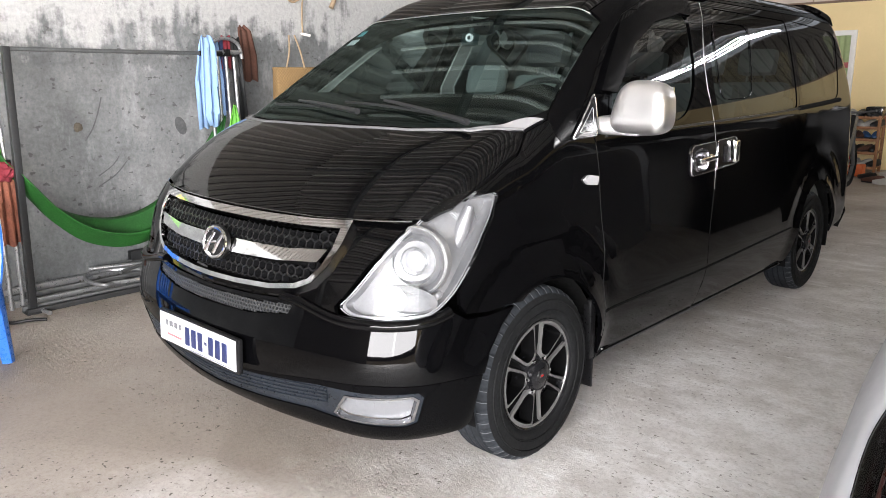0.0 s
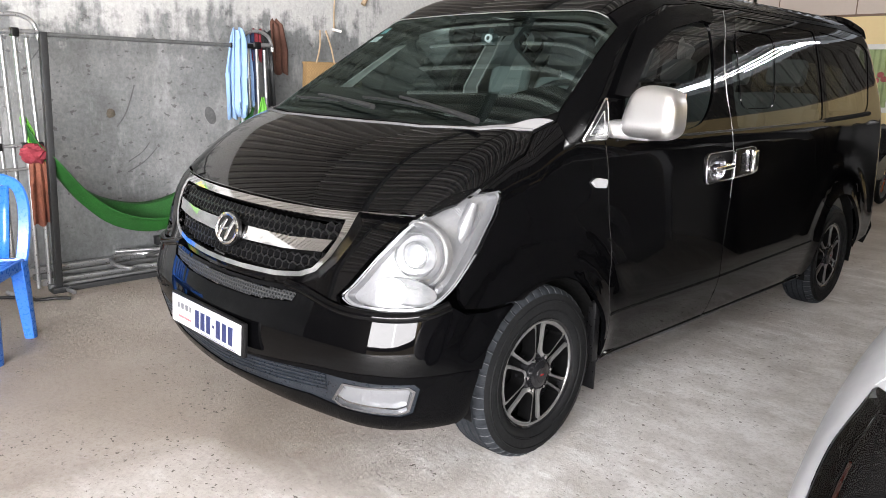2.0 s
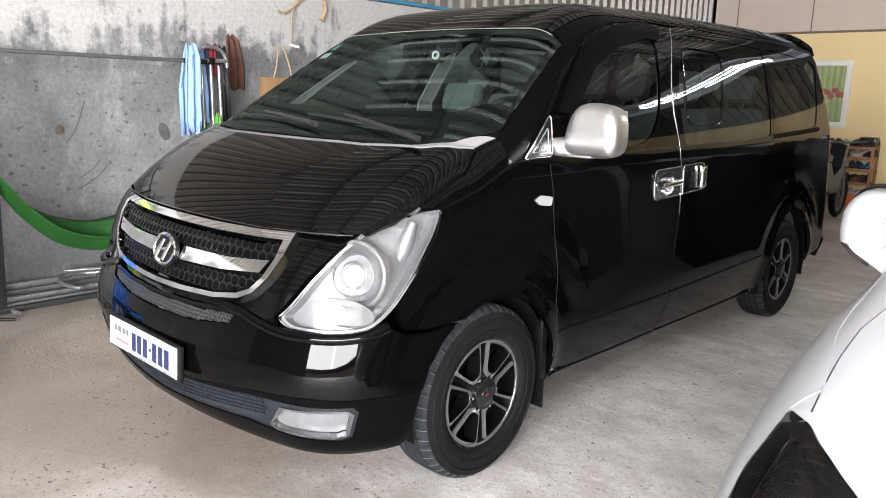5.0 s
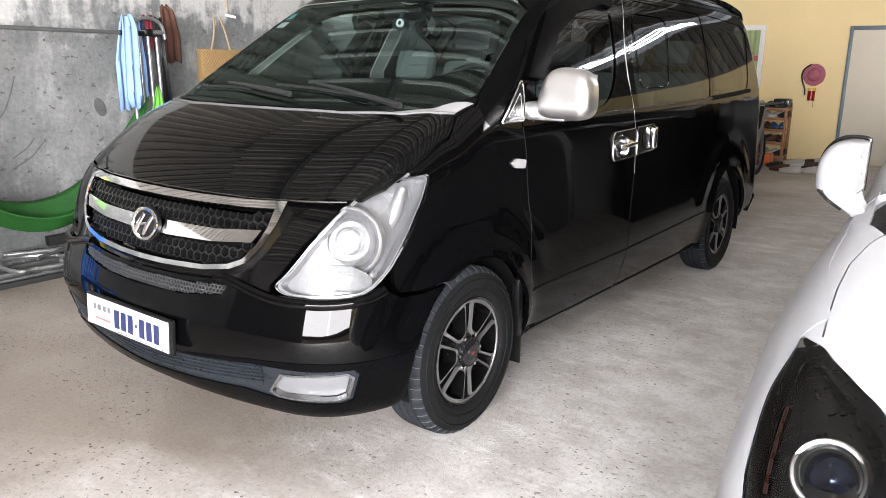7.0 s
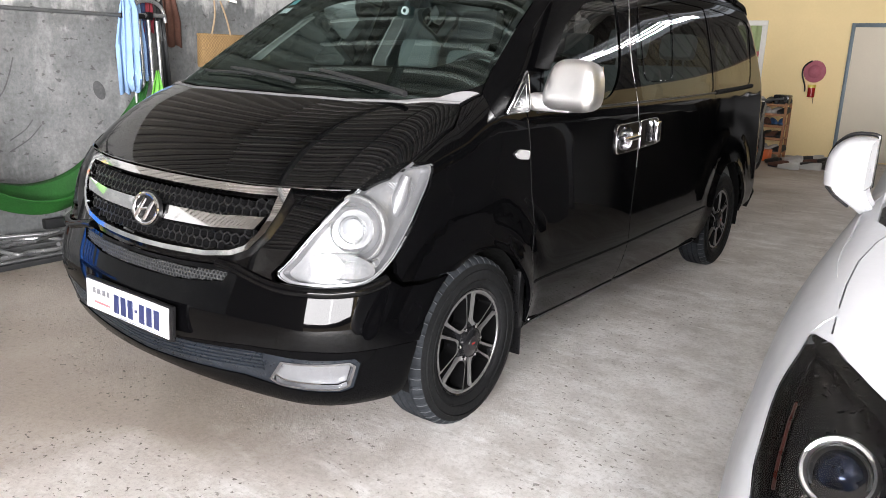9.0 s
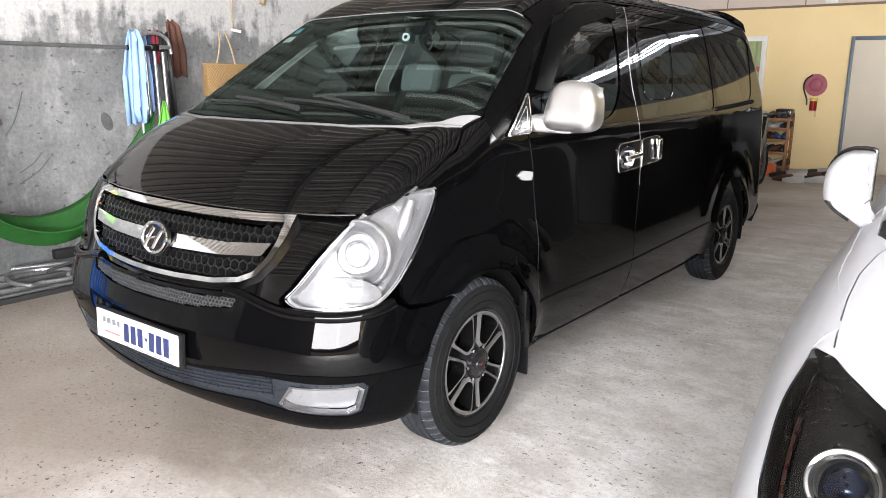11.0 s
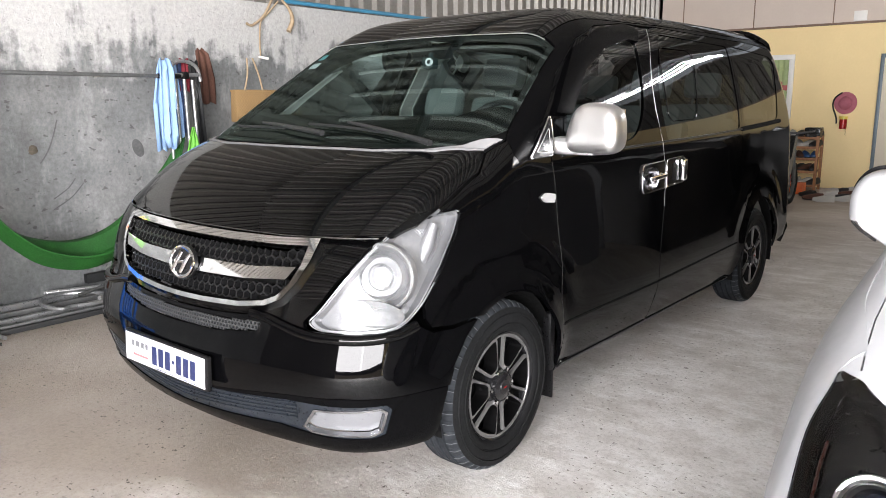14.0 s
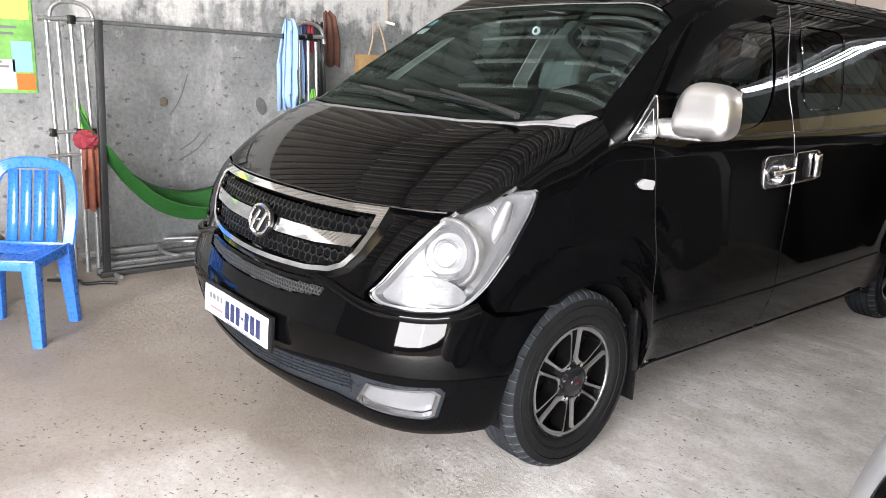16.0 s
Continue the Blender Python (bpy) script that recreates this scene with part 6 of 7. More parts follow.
for side in (0, 1):
    fl, sg = bool(side), (-1 if side else 1)
    lamp = skin("headlamp", rounded(W_LAMP, 0.013), "r", white_field, W_LAMP_GLASS, white, cell=0.02, lift=0.002, depth=0.01, flip=fl, label="smoked black headlamp with a round projector")
    skin("housing", rounded(W_LAMP, 0.013), "r", white_field, RIM_BLACK, lamp, cell=0.02, lift=-0.035, depth=0.0, flip=fl)
    band_skin("lamp_rim", rounded(W_LAMP, 0.013), rounded([(0.50 + (s - 0.50) * 0.90, 0.83 + (z - 0.83) * 0.90) for s, z in W_LAMP], 0.02), "r", white_field, RIM_BLACK, lamp, cell=0.02, lift=-0.002, depth=0.03, flip=fl)
    p, n = on_body(white_field, "r", np.array([(0.462, 0.853), (0.565, 0.80), (0.43, 0.765)]), 1.0, -0.03)
    p, n = p * (sg, 1, 1), n * (sg, 1, 1)
    d = (Vector(n[0]) * 0.5 + Vector((0, -1, 0)) * 0.5).normalized()
    m = Matrix.Translation(p[0]) @ d.to_track_quat("Z", "Y").to_matrix().to_4x4()
    bm = bmesh.new()
    lathe(bm, [(-0.03, 0.059), (0.012, 0.059), (0.018, 0.056), (0.016, 0.051), (-0.006, 0.048)], 36, "Z", m)
    part("projector_ring", bm, SATIN, lamp)
    bm = bmesh.new()
    lathe(bm, [(-0.03, 0.050), (0.002, 0.048), (0.004, 0.044), (-0.002, 0.041), (-0.02, 0.038)], 32, "Z", m)
    part("inner_ring", bm, GREY_STEEL, lamp)
    bm = bmesh.new()
    lathe(bm, [(-0.012, 0.040), (0.004, 0.034), (0.014, 0.022), (0.018, 0.0)], 28, "Z", m)
    # dark blue lens, its blue glint put into the colour
    part("projector_lens", bm, surface("blue_glint_lens", (0.02, 0.04, 0.10), 0.05, 0.5, 0.9, 30), lamp)
    bm = bmesh.new()
    lathe(bm, [(0.02, 0.055), (-0.01, 0.045), (-0.02, 0.0)], 24, "Z", Matrix.Translation(p[2]) @ d.to_track_quat("Z", "Y").to_matrix().to_4x4() @ Matrix.Diagonal((1.2, 0.6, 1, 1)))
    part("side_reflector", bm, REFLECTOR, lamp)
    bead("amber_strip", dense([(0.516, 0.79), (0.549, 0.845), (0.582, 0.89)], 0.02), "r", white_field, 0.0034, DARK_AMBER, lamp, -0.03, False, fl)
    for (cy, cz), r in ((W_ARCH, 0.36), (W_ARCH_R, 0.365)):
        bm = bmesh.new()
        rows = [[bm.verts.new((sg * x0, y, z)) for y, z in arc(cy, cz, r, -14, 194, 20)] for x0 in (0.5, 0.7, 0.82)]
        for a, b in zip(rows, rows[1:]):
            for k in range(20):
                bm.faces.new((a[k], a[k + 1], b[k + 1], b[k]))
        bm.faces.new(rows[0])
        part("wheel_arch_liner", bm, INNER, white)
    # mirror: a flat-bottomed shell in a dark rim, on a tapered foot
    bm = bmesh.new()
    bmesh.ops.create_uvsphere(bm, u_segments=32, v_segments=20, radius=1.0)
    for v in bm.verts:
        x, y, z = (math.copysign(abs(q) ** 0.7, q) for q in v.co)
        lean = 1.0 - 0.22 * max(0.0, z) ** 2
        v.co = (max(0.786, 0.818 + 0.077 * x * lean), 0.80 + 0.10 * y * (1 - 0.2 * x), max(1.152, 1.192 + 0.090 * z))
        v.co.y = min(v.co.y, 0.842)
    bmesh.ops.transform(bm, matrix=Matrix.Diagonal((sg, 1, 1, 1)), verts=bm.verts)
    bmesh.ops.recalc_face_normals(bm, faces=bm.faces)
    mir = part("wing_mirror", bm, MIRROR_WHITE, white, "glossy white mirror shell with a dark rim")
    rim_line = []
    for t in np.linspace(0, 2 * math.pi, 48, endpoint=False):
        x, z = (math.copysign(abs(q) ** 0.7, q) for q in (math.cos(t), math.sin(t)))
        rim_line.append((sg * max(0.786, 0.818 + 0.081 * x * (1.0 - 0.22 * max(0.0, z) ** 2)), 0.842, max(1.146, 1.192 + 0.095 * z)))
    tubed("mirror_rim", rim_line, 0.0055, RIM_BLACK, mir, 8, True)
    bm = bmesh.new()
    rings = []
    for x0, x1, y0, y1, z in ((0.788, 0.872, 0.75, 0.838, 1.153), (0.785, 0.862, 0.76, 0.85, 1.13), (0.77, 0.825, 0.79, 0.87, 1.098), (0.755, 0.795, 0.82, 0.90, 1.068)):
        rings.append([bm.verts.new((sg * x, y, z)) for x, y in ((x0, y0), (x1, y0), (x1, y1), (x0, y1))])
    for a, b in zip(rings, rings[1:]):
        for k in range(4):
            bm.faces.new((a[k], a[(k + 1) % 4], b[(k + 1) % 4], b[k]))
    bm.faces.new(rings[0])
    bm.faces.new(rings[-1][::-1])
    bmesh.ops.recalc_face_normals(bm, faces=bm.faces)
    bmesh.ops.bevel(bm, geom=list(bm.edges), offset=0.006, segments=2, affect="EDGES")
    part("mirror_foot", bm, MIRROR_WHITE, mir)
    tubed("foot_seam", [(sg * 0.882, 0.76, 1.148), (sg * 0.862, 0.775, 1.122), (sg * 0.828, 0.80, 1.094)], 0.004, RIM_BLACK, mir, 6)
boxed("underbody", (-0.7, 0.0, 0.17), (0.7, 3.7, 0.3), INNER, white, 0.02)
boxed("dashboard", (-0.62, 0.85, 0.8), (0.62, 1.15, 1.04), DASH, white, 0.04)
for x, y in ((0.36, 1.75), (-0.36, 1.75)):
    bm = bmesh.new()
    box(bm, (x - 0.24, y - 0.25, 0.35), (x + 0.24, y + 0.25, 0.6), 0.05)
    box(bm, (x - 0.23, y + 0.18, 0.55), (x + 0.23, y + 0.32, 1.1), 0.05)
    box(bm, (x - 0.12, y + 0.22, 1.12), (x + 0.12, y + 0.32, 1.28), 0.04)
    part("seat", bm, DASH, white)


def plain_wheel(at, parent, side):
    hub = new("wheel")
    hub.parent = parent
    hub.matrix_basis = pose(*at, 0, 0, 0 if side > 0 else 180)
    bm = bmesh.new()
    lathe(bm, [(-0.09, 0.2), (-0.095, 0.26), (-0.07, 0.302), (0.07, 0.302), (0.095, 0.26), (0.09, 0.2)], 48, "X")
    part("tyre", bm, RUBBER, hub)
    bm = bmesh.new()
    lathe(bm, [(0.02, 0.205), (0.085, 0.203), (0.075, 0.18), (0.06, 0.06), (0.07, 0.0)], 40, "X")
    part("rim", bm, MACHINED, hub)


for x, y in ((0.745, 0.36), (-0.745, 0.36), (0.745, 3.06), (-0.745, 3.06)):
    plain_wheel((x, y, 0.302), white, 1 if x > 0 else -1)

# ---- along the cement wall ----
def folding_stand(name, label, at, turn=0.0, group="folded steel stands"):
    """A folded hammock stand of steel tubes: two long loops, cross bars and legs."""
    ob = thing(name, label, "stand", at, turn, group)
    for k, (y, top) in enumerate(((-0.11, 1.66), (-0.045, 1.64), (0.03, 1.66), (0.10, 1.63))):
        tubed("upright", [(0.0, y, 0.01 + 0.02 * (k % 2)), (0.01 * k, y + 0.004, 0.8), (0.02, y - 0.01, top)], 0.014, STEEL, ob)
    tubed("top_loop", curved([(0.02, -0.10, 1.64), (0.02, -0.09, 1.72), (0.02, -0.03, 1.765), (0.02, 0.07, 1.765), (0.02, 0.14, 1.72), (0.02, 0.165, 1.62)], 5), 0.014, STEEL, ob)
    for z in (1.66, 0.96, 0.81):
        tubed("cross_bar", [(0.025, -0.17, z), (0.025, 0.16, z + 0.01)], 0.016 if z > 1 else 0.012, STEEL, ob)
    for y in (-0.13, 0.02, 0.11):
        boxed("black_joint", (0.0, y - 0.018, 0.935), (0.05, y + 0.018, 0.985), TRIM, ob, 0.006)
    boxed("black_joint", (0.0, 0.0, 1.635), (0.055, 0.045, 1.69), TRIM, ob, 0.006)
    tubed("foot_bar", [(0.0, -0.16, 0.014), (0.26, -0.12, 0.014)], 0.014, STEEL, ob)
    tubed("foot_bar", [(0.0, 0.14, 0.014), (0.26, 0.17, 0.014)], 0.014, STEEL, ob)
    return ob


folding_stand("folded_stand", "folded silver steel tube stand leaning by the wall", (-2.70, 0.09, 0.0))
folding_stand("folded_stand", "folded silver steel tube stand hung with towels", (-2.78, 1.83, 0.0))
post = thing("hammock_stand", "dark steel post with a long grey bar above the hammock", "steel frame", (-2.575, 0.205, 0.0))
boxed("post", (-0.022, -0.022, 0.0), (0.022, 0.022, 1.67), DARK_STEEL, post, 0.004).matrix_basis = pose(0, 0, 0, -1.4)
boxed("base_plate", (-0.05, -0.05, 0.0), (0.05, 0.05, 0.012), DARK_STEEL, post, 0.002)
tubed("top_bar", [(0.0, 0.05, 1.655), (-0.10, 0.75, 1.655), (-0.155, 1.505, 1.655)], 0.014, GREY_STEEL, post)
tubed("bar_end", [(-0.145, 1.40, 1.655), (-0.16, 1.595, 1.655)], 0.019, TRIM, post)


def draped(name, label, category, rows, material, thick=0.008):
    """A hanging cloth: rows of (centre, half width along y, fold depth), from top to bottom."""
    bm = bmesh.new()
    grid = []
    for i, ((x, y, z), half, fold) in enumerate(rows):
        grid.append([bm.verts.new((x + fold * math.sin(7 * u + 0.7 * i), y + half * u, z - 0.012 * math.sin(5 * u + i))) for u in np.linspace(-1, 1, 15)])
    for a, b in zip(grid, grid[1:]):
        for k in range(14):
            bm.faces.new((a[k], a[k + 1], b[k + 1], b[k]))
    ob = part(name, bm, material)
    mod = ob.modifiers.new("thickness", "SOLIDIFY")
    mod.thickness, mod.offset = thick, 0.0
    return tagged(ob, label, category)


draped("towel", "light blue towel hung over the steel stand", "towel", [((-2.80, 1.66, 1.10), 0.05, 0.01), ((-2.80, 1.67, 1.45), 0.07, 0.012), ((-2.76, 1.68, 1.72), 0.055, 0.012), ((-2.73, 1.68, 1.775), 0.045, 0.01), ((-2.69, 1.67, 1.70), 0.06, 0.012), ((-2.67, 1.655, 1.42), 0.065, 0.018), ((-2.66, 1.65, 1.22), 0.07, 0.02), ((-2.67, 1.66, 1.12), 0.045, 0.015)], BLUE_TOWEL, 0.012)
draped("towel", "second light blue towel behind the steel tubes", "towel", [((-2.83, 1.80, 1.74), 0.03, 0.008), ((-2.82, 1.80, 1.45), 0.05, 0.012), ((-2.81, 1.79, 1.18), 0.055, 0.015)], BLUE_TOWEL)
draped("navy_cloth", "dark navy cloth hung on the steel stand", "cloth", [((-2.86, 1.84, 1.755), 0.05, 0.008), ((-2.86, 1.84, 1.5), 0.05, 0.012), ((-2.85, 1.84, 1.22), 0.05, 0.015)], NAVY_CLOTH)
draped("red_cloth", "dark red cloth hung on the steel stand", "cloth", [((-2.88, 1.92, 1.79), 0.05, 0.008), ((-2.87, 1.92, 1.68), 0.045, 0.012), ((-2.87, 1.915, 1.54), 0.04, 0.012)], RED_CLOTH)
draped("dark_trousers", "dark grey trousers hung on the steel stand", "cloth", [((-2.86, 2.0, 1.78), 0.04, 0.008), ((-2.86, 2.01, 1.5), 0.045, 0.012), ((-2.86, 2.03, 1.1), 0.05, 0.012)], DARK_STEEL)
draped("brown_towel", "brown towel hung on the cement wall", "towel", [((-3.195, 2.28, 1.90), 0.03, 0.003), ((-3.185, 2.30, 1.86), 0.06, 0.008), ((-3.175, 2.32, 1.66), 0.075, 0.014), ((-3.18, 2.33, 1.45), 0.07, 0.014)], BROWN_CLOTH, 0.012)
draped("rust_cloth", "rust red patterned cloth hung on the steel stand", "cloth", [((-2.64, 0.165, 0.90), 0.045, 0.01), ((-2.63, 0.165, 0.72), 0.055, 0.015), ((-2.63, 0.165, 0.45), 0.06, 0.016)], RUST_CLOTH)
bm = bmesh.new()
bmesh.ops.create_icosphere(bm, subdivisions=3, radius=1.0)
for v in bm.verts:
    f = 1 + 0.5 * noise.noise(v.co * 2.6)
    v.co = (-2.62 + 0.05 * v.co.x * f, 0.145 + 0.08 * v.co.y * f, 0.915 + 0.06 * v.co.z * f)
tagged(part("red_bundle", bm, RED_CLOTH), "bundled crimson cloth on the steel stand", "cloth")

# hammock: a long folded strip of nylon
bm = bmesh.new()
spine = curved([(-2.72, 0.12, 1.10), (-2.69, 0.18, 0.92), (-2.66, 0.26, 0.80), (-2.64, 0.42, 0.575), (-2.63, 0.62, 0.42), (-2.63, 0.90, 0.355), (-2.64, 1.18, 0.43), (-2.67, 1.45, 0.66), (-2.71, 1.66, 0.92), (-2.75, 1.80, 1.18)], 6)
grid = []
for i, p in enumerate(spine):
    f = i / (len(spine) - 1)
    w = 0.02 + 0.145 * math.sin(math.pi * f) ** 0.8
    row = []
    for k in range(13):
        u = k / 12 * 2 - 1
        fold = 0.018 * math.sin(9 * u + 4 * f) * (0.4 + math.sin(math.pi * f))
        row.append(bm.verts.new((p.x + w * 1.0 * u + 0.3 * fold, p.y, p.z + 0.75 * w * u * u - 0.1 * w + fold + 0.35 * w * max(0, -u))))
    grid.append(row)
for a, b in zip(grid, grid[1:]):
    for k in range(12):
        bm.faces.new((a[k], a[k + 1], b[k + 1], b[k]))
hammock = part("hammock", bm, GREEN_CLOTH)
mod = hammock.modifiers.new("thickness", "SOLIDIFY")
mod.thickness, mod.offset = 0.006, 0.0
tagged(hammock, "dark green nylon hammock slung between two stands", "hammock")
draped("lime_cloth", "bright lime end of the hammock tied to the stand", "cloth", [((-2.71, 0.12, 1.15), 0.012, 0.004), ((-2.69, 0.145, 1.05), 0.03, 0.008), ((-2.67, 0.17, 0.95), 0.04, 0.01), ((-2.66, 0.19, 0.84), 0.045, 0.01)], LIME_CLOTH)
draped("lime_cloth", "bright lime end of the hammock tied to the stand", "cloth", [((-2.70, 1.86, 1.26), 0.012, 0.004), ((-2.69, 1.85, 1.19), 0.03, 0.008), ((-2.68, 1.84, 1.10), 0.055, 0.01), ((-2.67, 1.82, 1.0), 0.075, 0.01)], LIME_CLOTH)

# steel frames lying at the foot of the wall
pile = thing("lying_steel_frames", "flat steel frames lying on the floor along the wall", "steel frames", (0, 0, 0))
for x, z, mat_ in ((-2.55, 0.018, DARK_STEEL), (-2.63, 0.02, GREY_STEEL), (-2.78, 0.02, STEEL), (-2.96, 0.02, GREY_STEEL), (-3.08, 0.03, STEEL)):
    boxed("rail", (x - 0.018, 0.16, 0.0), (x + 0.018, 3.4, 2 * z), mat_, pile, 0.004)
tubed("bent_tube", curved([(-2.68, 0.72, 0.055), (-2.80, 0.66, 0.07), (-2.95, 0.70, 0.08), (-3.0, 0.86, 0.08), (-2.9, 1.06, 0.07), (-2.72, 1.10, 0.06), (-2.66, 0.96, 0.055), (-2.70, 0.80, 0.055)], 5, True), 0.015, STEEL, pile, 8, True)
tubed("bent_tube", curved([(-2.66, 0.98, 0.085), (-2.9, 1.3, 0.10), (-3.05, 1.5, 0.10), (-2.95, 1.8, 0.10), (-2.7, 2.0, 0.085)], 5), 0.015, STEEL, pile)
tubed("straight_tube", [(-3.02, 0.75, 0.11), (-2.72, 1.7, 0.10)], 0.015, STEEL, pile)
tubed("straight_tube", [(-2.72, 0.85, 0.12), (-3.08, 1.6, 0.12)], 0.013, GREY_STEEL, pile)
boxed("dark_bracket", (-3.14, 1.10, 0.10), (-3.08, 1.55, 0.17), DARK_STEEL, pile, 0.004)
tagged(tubed("strap", curved([(-2.62, -0.15, 0.012), (-2.5, 0.0, 0.016), (-2.42, 0.02, 0.012), (-2.36, 0.12, 0.02), (-2.33, 0.2, 0.012)], 6), 0.011, TRIM), "dark strap lying on the floor by the post", "strap")

# woven bag on a rope, hooks and rope ends
bag = thing("woven_bag", "woven straw bag hanging from a rope on the wall", "bag", (-3.14, 2.78, 1.28))
bm = bmesh.new()
box(bm, (-0.04, -0.225, 0.0), (0.04, 0.225, 0.28), 0.018)
for v in bm.verts:
    v.co.x *= 1.25 - 0.5 * v.co.z / 0.28 + 0.3 * math.cos(5 * v.co.y)
part("bag_body", bm, WOVEN, bag)
bm = bmesh.new()
box(bm, (-0.036, -0.228, 0.262), (0.036, 0.228, 0.284), 0.008)
part("bag_rim", bm, WOVEN, bag)
for s in (-1, 1):
    tubed("handle", curved([(0.02, -0.02 + s * 0.03 - 0.02, 0.56), (0.03, -0.02 + s * 0.06, 0.42), (0.03, -0.02 + s * 0.10, 0.27)], 6), 0.008, ROPE, bag, 6)
tagged(tubed("hook_peg", [(-3.2, 2.91, 1.86), (-3.12, 2.88, 1.85), (-3.10, 2.93, 1.84)], 0.012, WHITE_PVC), "pale peg tied to the wall rope", "peg")
tagged(tubed("hanging_rope", curved([(-3.16, 3.12, 2.36), (-3.17, 3.0, 2.24), (-3.17, 2.92, 2.16), (-3.17, 2.90, 2.0), (-3.17, 2.90, 1.84)], 6), 0.007, ROPE), "tan rope hanging down the wall", "rope")
tagged(tubed("knotted_rope", curved([(-3.16, 3.05, 2.37), (-3.16, 2.95, 2.22), (-3.16, 2.82, 2.13), (-3.15, 2.75, 2.14)], 6), 0.011, ROPE), "frayed rope end on the wall top", "rope")
tagged(tubed("frayed_rope", curved([(-3.16, 3.16, 2.38), (-3.15, 3.24, 2.30), (-3.15, 3.27, 2.20), (-3.15, 3.22, 2.10)], 6), 0.014, ROPE, taper=list(np.linspace(0.7, 1.7, 19))), "frayed rope end on the wall top", "rope")

# poster
poster = boxed("poster", (-3.199, -0.62, 1.18), (-3.190, 0.0, 1.86), POSTER, None, 0.001)
tagged(poster, "glossy green and yellow printed poster on the wall", "poster")
for lo, hi, mat_ in (((-0.60, 1.66), (-0.02, 1.80), POSTER_YELLOW), ((-0.14, 1.32), (-0.02, 1.52), POSTER_CYAN), ((-0.12, 1.20), (-0.01, 1.31), ORANGE), ((-0.34, 1.205), (-0.125, 1.40), POSTER_PALE), ((-0.55, 1.45), (-0.30, 1.64), POSTER_CYAN)):
    boxed("printed_patch", (-3.1895, lo[0], lo[1]), (-3.187, hi[0], hi[1]), mat_, poster, 0.0)
for z, y0, y1 in ((1.375, -0.33, -0.20), (1.345, -0.33, -0.16), (1.73, -0.5, -0.2), (1.60, -0.28, -0.10), (1.56, -0.28, -0.12)):
    boxed("printed_bar", (-3.1868, y0, z), (-3.1855, y1, z + 0.016), INK_GREY, poster, 0.0)

# blue plastic chair
chair = thing("plastic_chair", "blue moulded plastic chair with a slatted back", "chair", (-1.71, -0.49, 0.0), 53.0)
bm = bmesh.new()
grid = []
for j in range(9):
    v = j / 8
    row = []
    for i in range(9):
        u = i / 8 * 2 - 1
        row.append(bm.verts.new((u * (0.21 - 0.02 * v), -0.21 + 0.42 * v, 0.445 - 0.02 * math.cos(u * 1.5) * math.sin(math.pi * v) - 0.012 * (v > 0.9))))
    grid.append(row)
for j in range(8):
    for i in range(8):
        if not (i in (2, 3, 4, 5) and j in (4,) and i % 2 == 0):
            bm.faces.new((grid[j][i], grid[j][i + 1], grid[j + 1][i + 1], grid[j + 1][i]))
seat_ob = part("seat", bm, BLUE_PLASTIC, chair)
mod = seat_ob.modifiers.new("thickness", "SOLIDIFY")
mod.thickness = 0.02
bm = bmesh.new()
for lo, hi in (((-0.21, -0.215, 0.395), (0.21, -0.195, 0.45)), ((-0.215, -0.21, 0.395), (-0.195, 0.21, 0.45)), ((0.195, -0.21, 0.395), (0.215, 0.21, 0.45)), ((-0.19, 0.19, 0.395), (0.19, 0.21, 0.45))):
    box(bm, lo, hi, 0.006)
part("apron", bm, BLUE_PLASTIC, chair)
for sx in (-1, 1):
    for sy in (-1, 1):
        bm = bmesh.new()
        rings = []
        for f in (0.0, 0.4, 0.8, 1.0):
            z = 0.44 * (1 - f)
            w = 0.036 - 0.012 * f
            cx, cy = sx * (0.185 + 0.02 * f), sy * (0.185 + 0.025 * f)
            rings.append([bm.verts.new((cx + a * w, cy + b * w, z)) for a, b in ((-1, -1), (0, -1.25), (1, -1), (1.25, 0), (1, 1), (0, 0.4), (-1, 1), (0.4, 0))])
        for a, b in zip(rings, rings[1:]):
            for k in range(8):
                bm.faces.new((a[k], a[(k + 1) % 8], b[(k + 1) % 8], b[k]))
        bm.faces.new(rings[-1])
        bmesh.ops.recalc_face_normals(bm, faces=bm.faces)
        part("leg", bm, BLUE_PLASTIC, chair)
bm = bmesh.new()
hoop = curved([(-0.195, 0.20, 0.42), (-0.215, 0.225, 0.58), (-0.205, 0.27, 0.75), (-0.15, 0.295, 0.845), (0.0, 0.305, 0.87), (0.15, 0.295, 0.845), (0.205, 0.27, 0.75), (0.215, 0.225, 0.58), (0.195, 0.20, 0.42)], 6)
rings = []
for i, p in enumerate(hoop):
    a, b = hoop[max(i - 1, 0)], hoop[min(i + 1, len(hoop) - 1)]
    d = (b - a).normalized()
    out = Vector((0, 1, 0.15)).normalized()
    side = d.cross(out).normalized()
    rings.append([bm.verts.new(p + side * q * 0.032 + out * w) for q, w in ((-1, 0), (-0.8, 0.012), (0.8, 0.012), (1, 0), (0.8, -0.010), (-0.8, -0.010))])
for a, b in zip(rings, rings[1:]):
    for k in range(6):
        bm.faces.new((a[k], a[(k + 1) % 6], b[(k + 1) % 6], b[k]))
bmesh.ops.recalc_face_normals(bm, faces=bm.faces)
part("back_hoop", bm, BLUE_PLASTIC, chair)
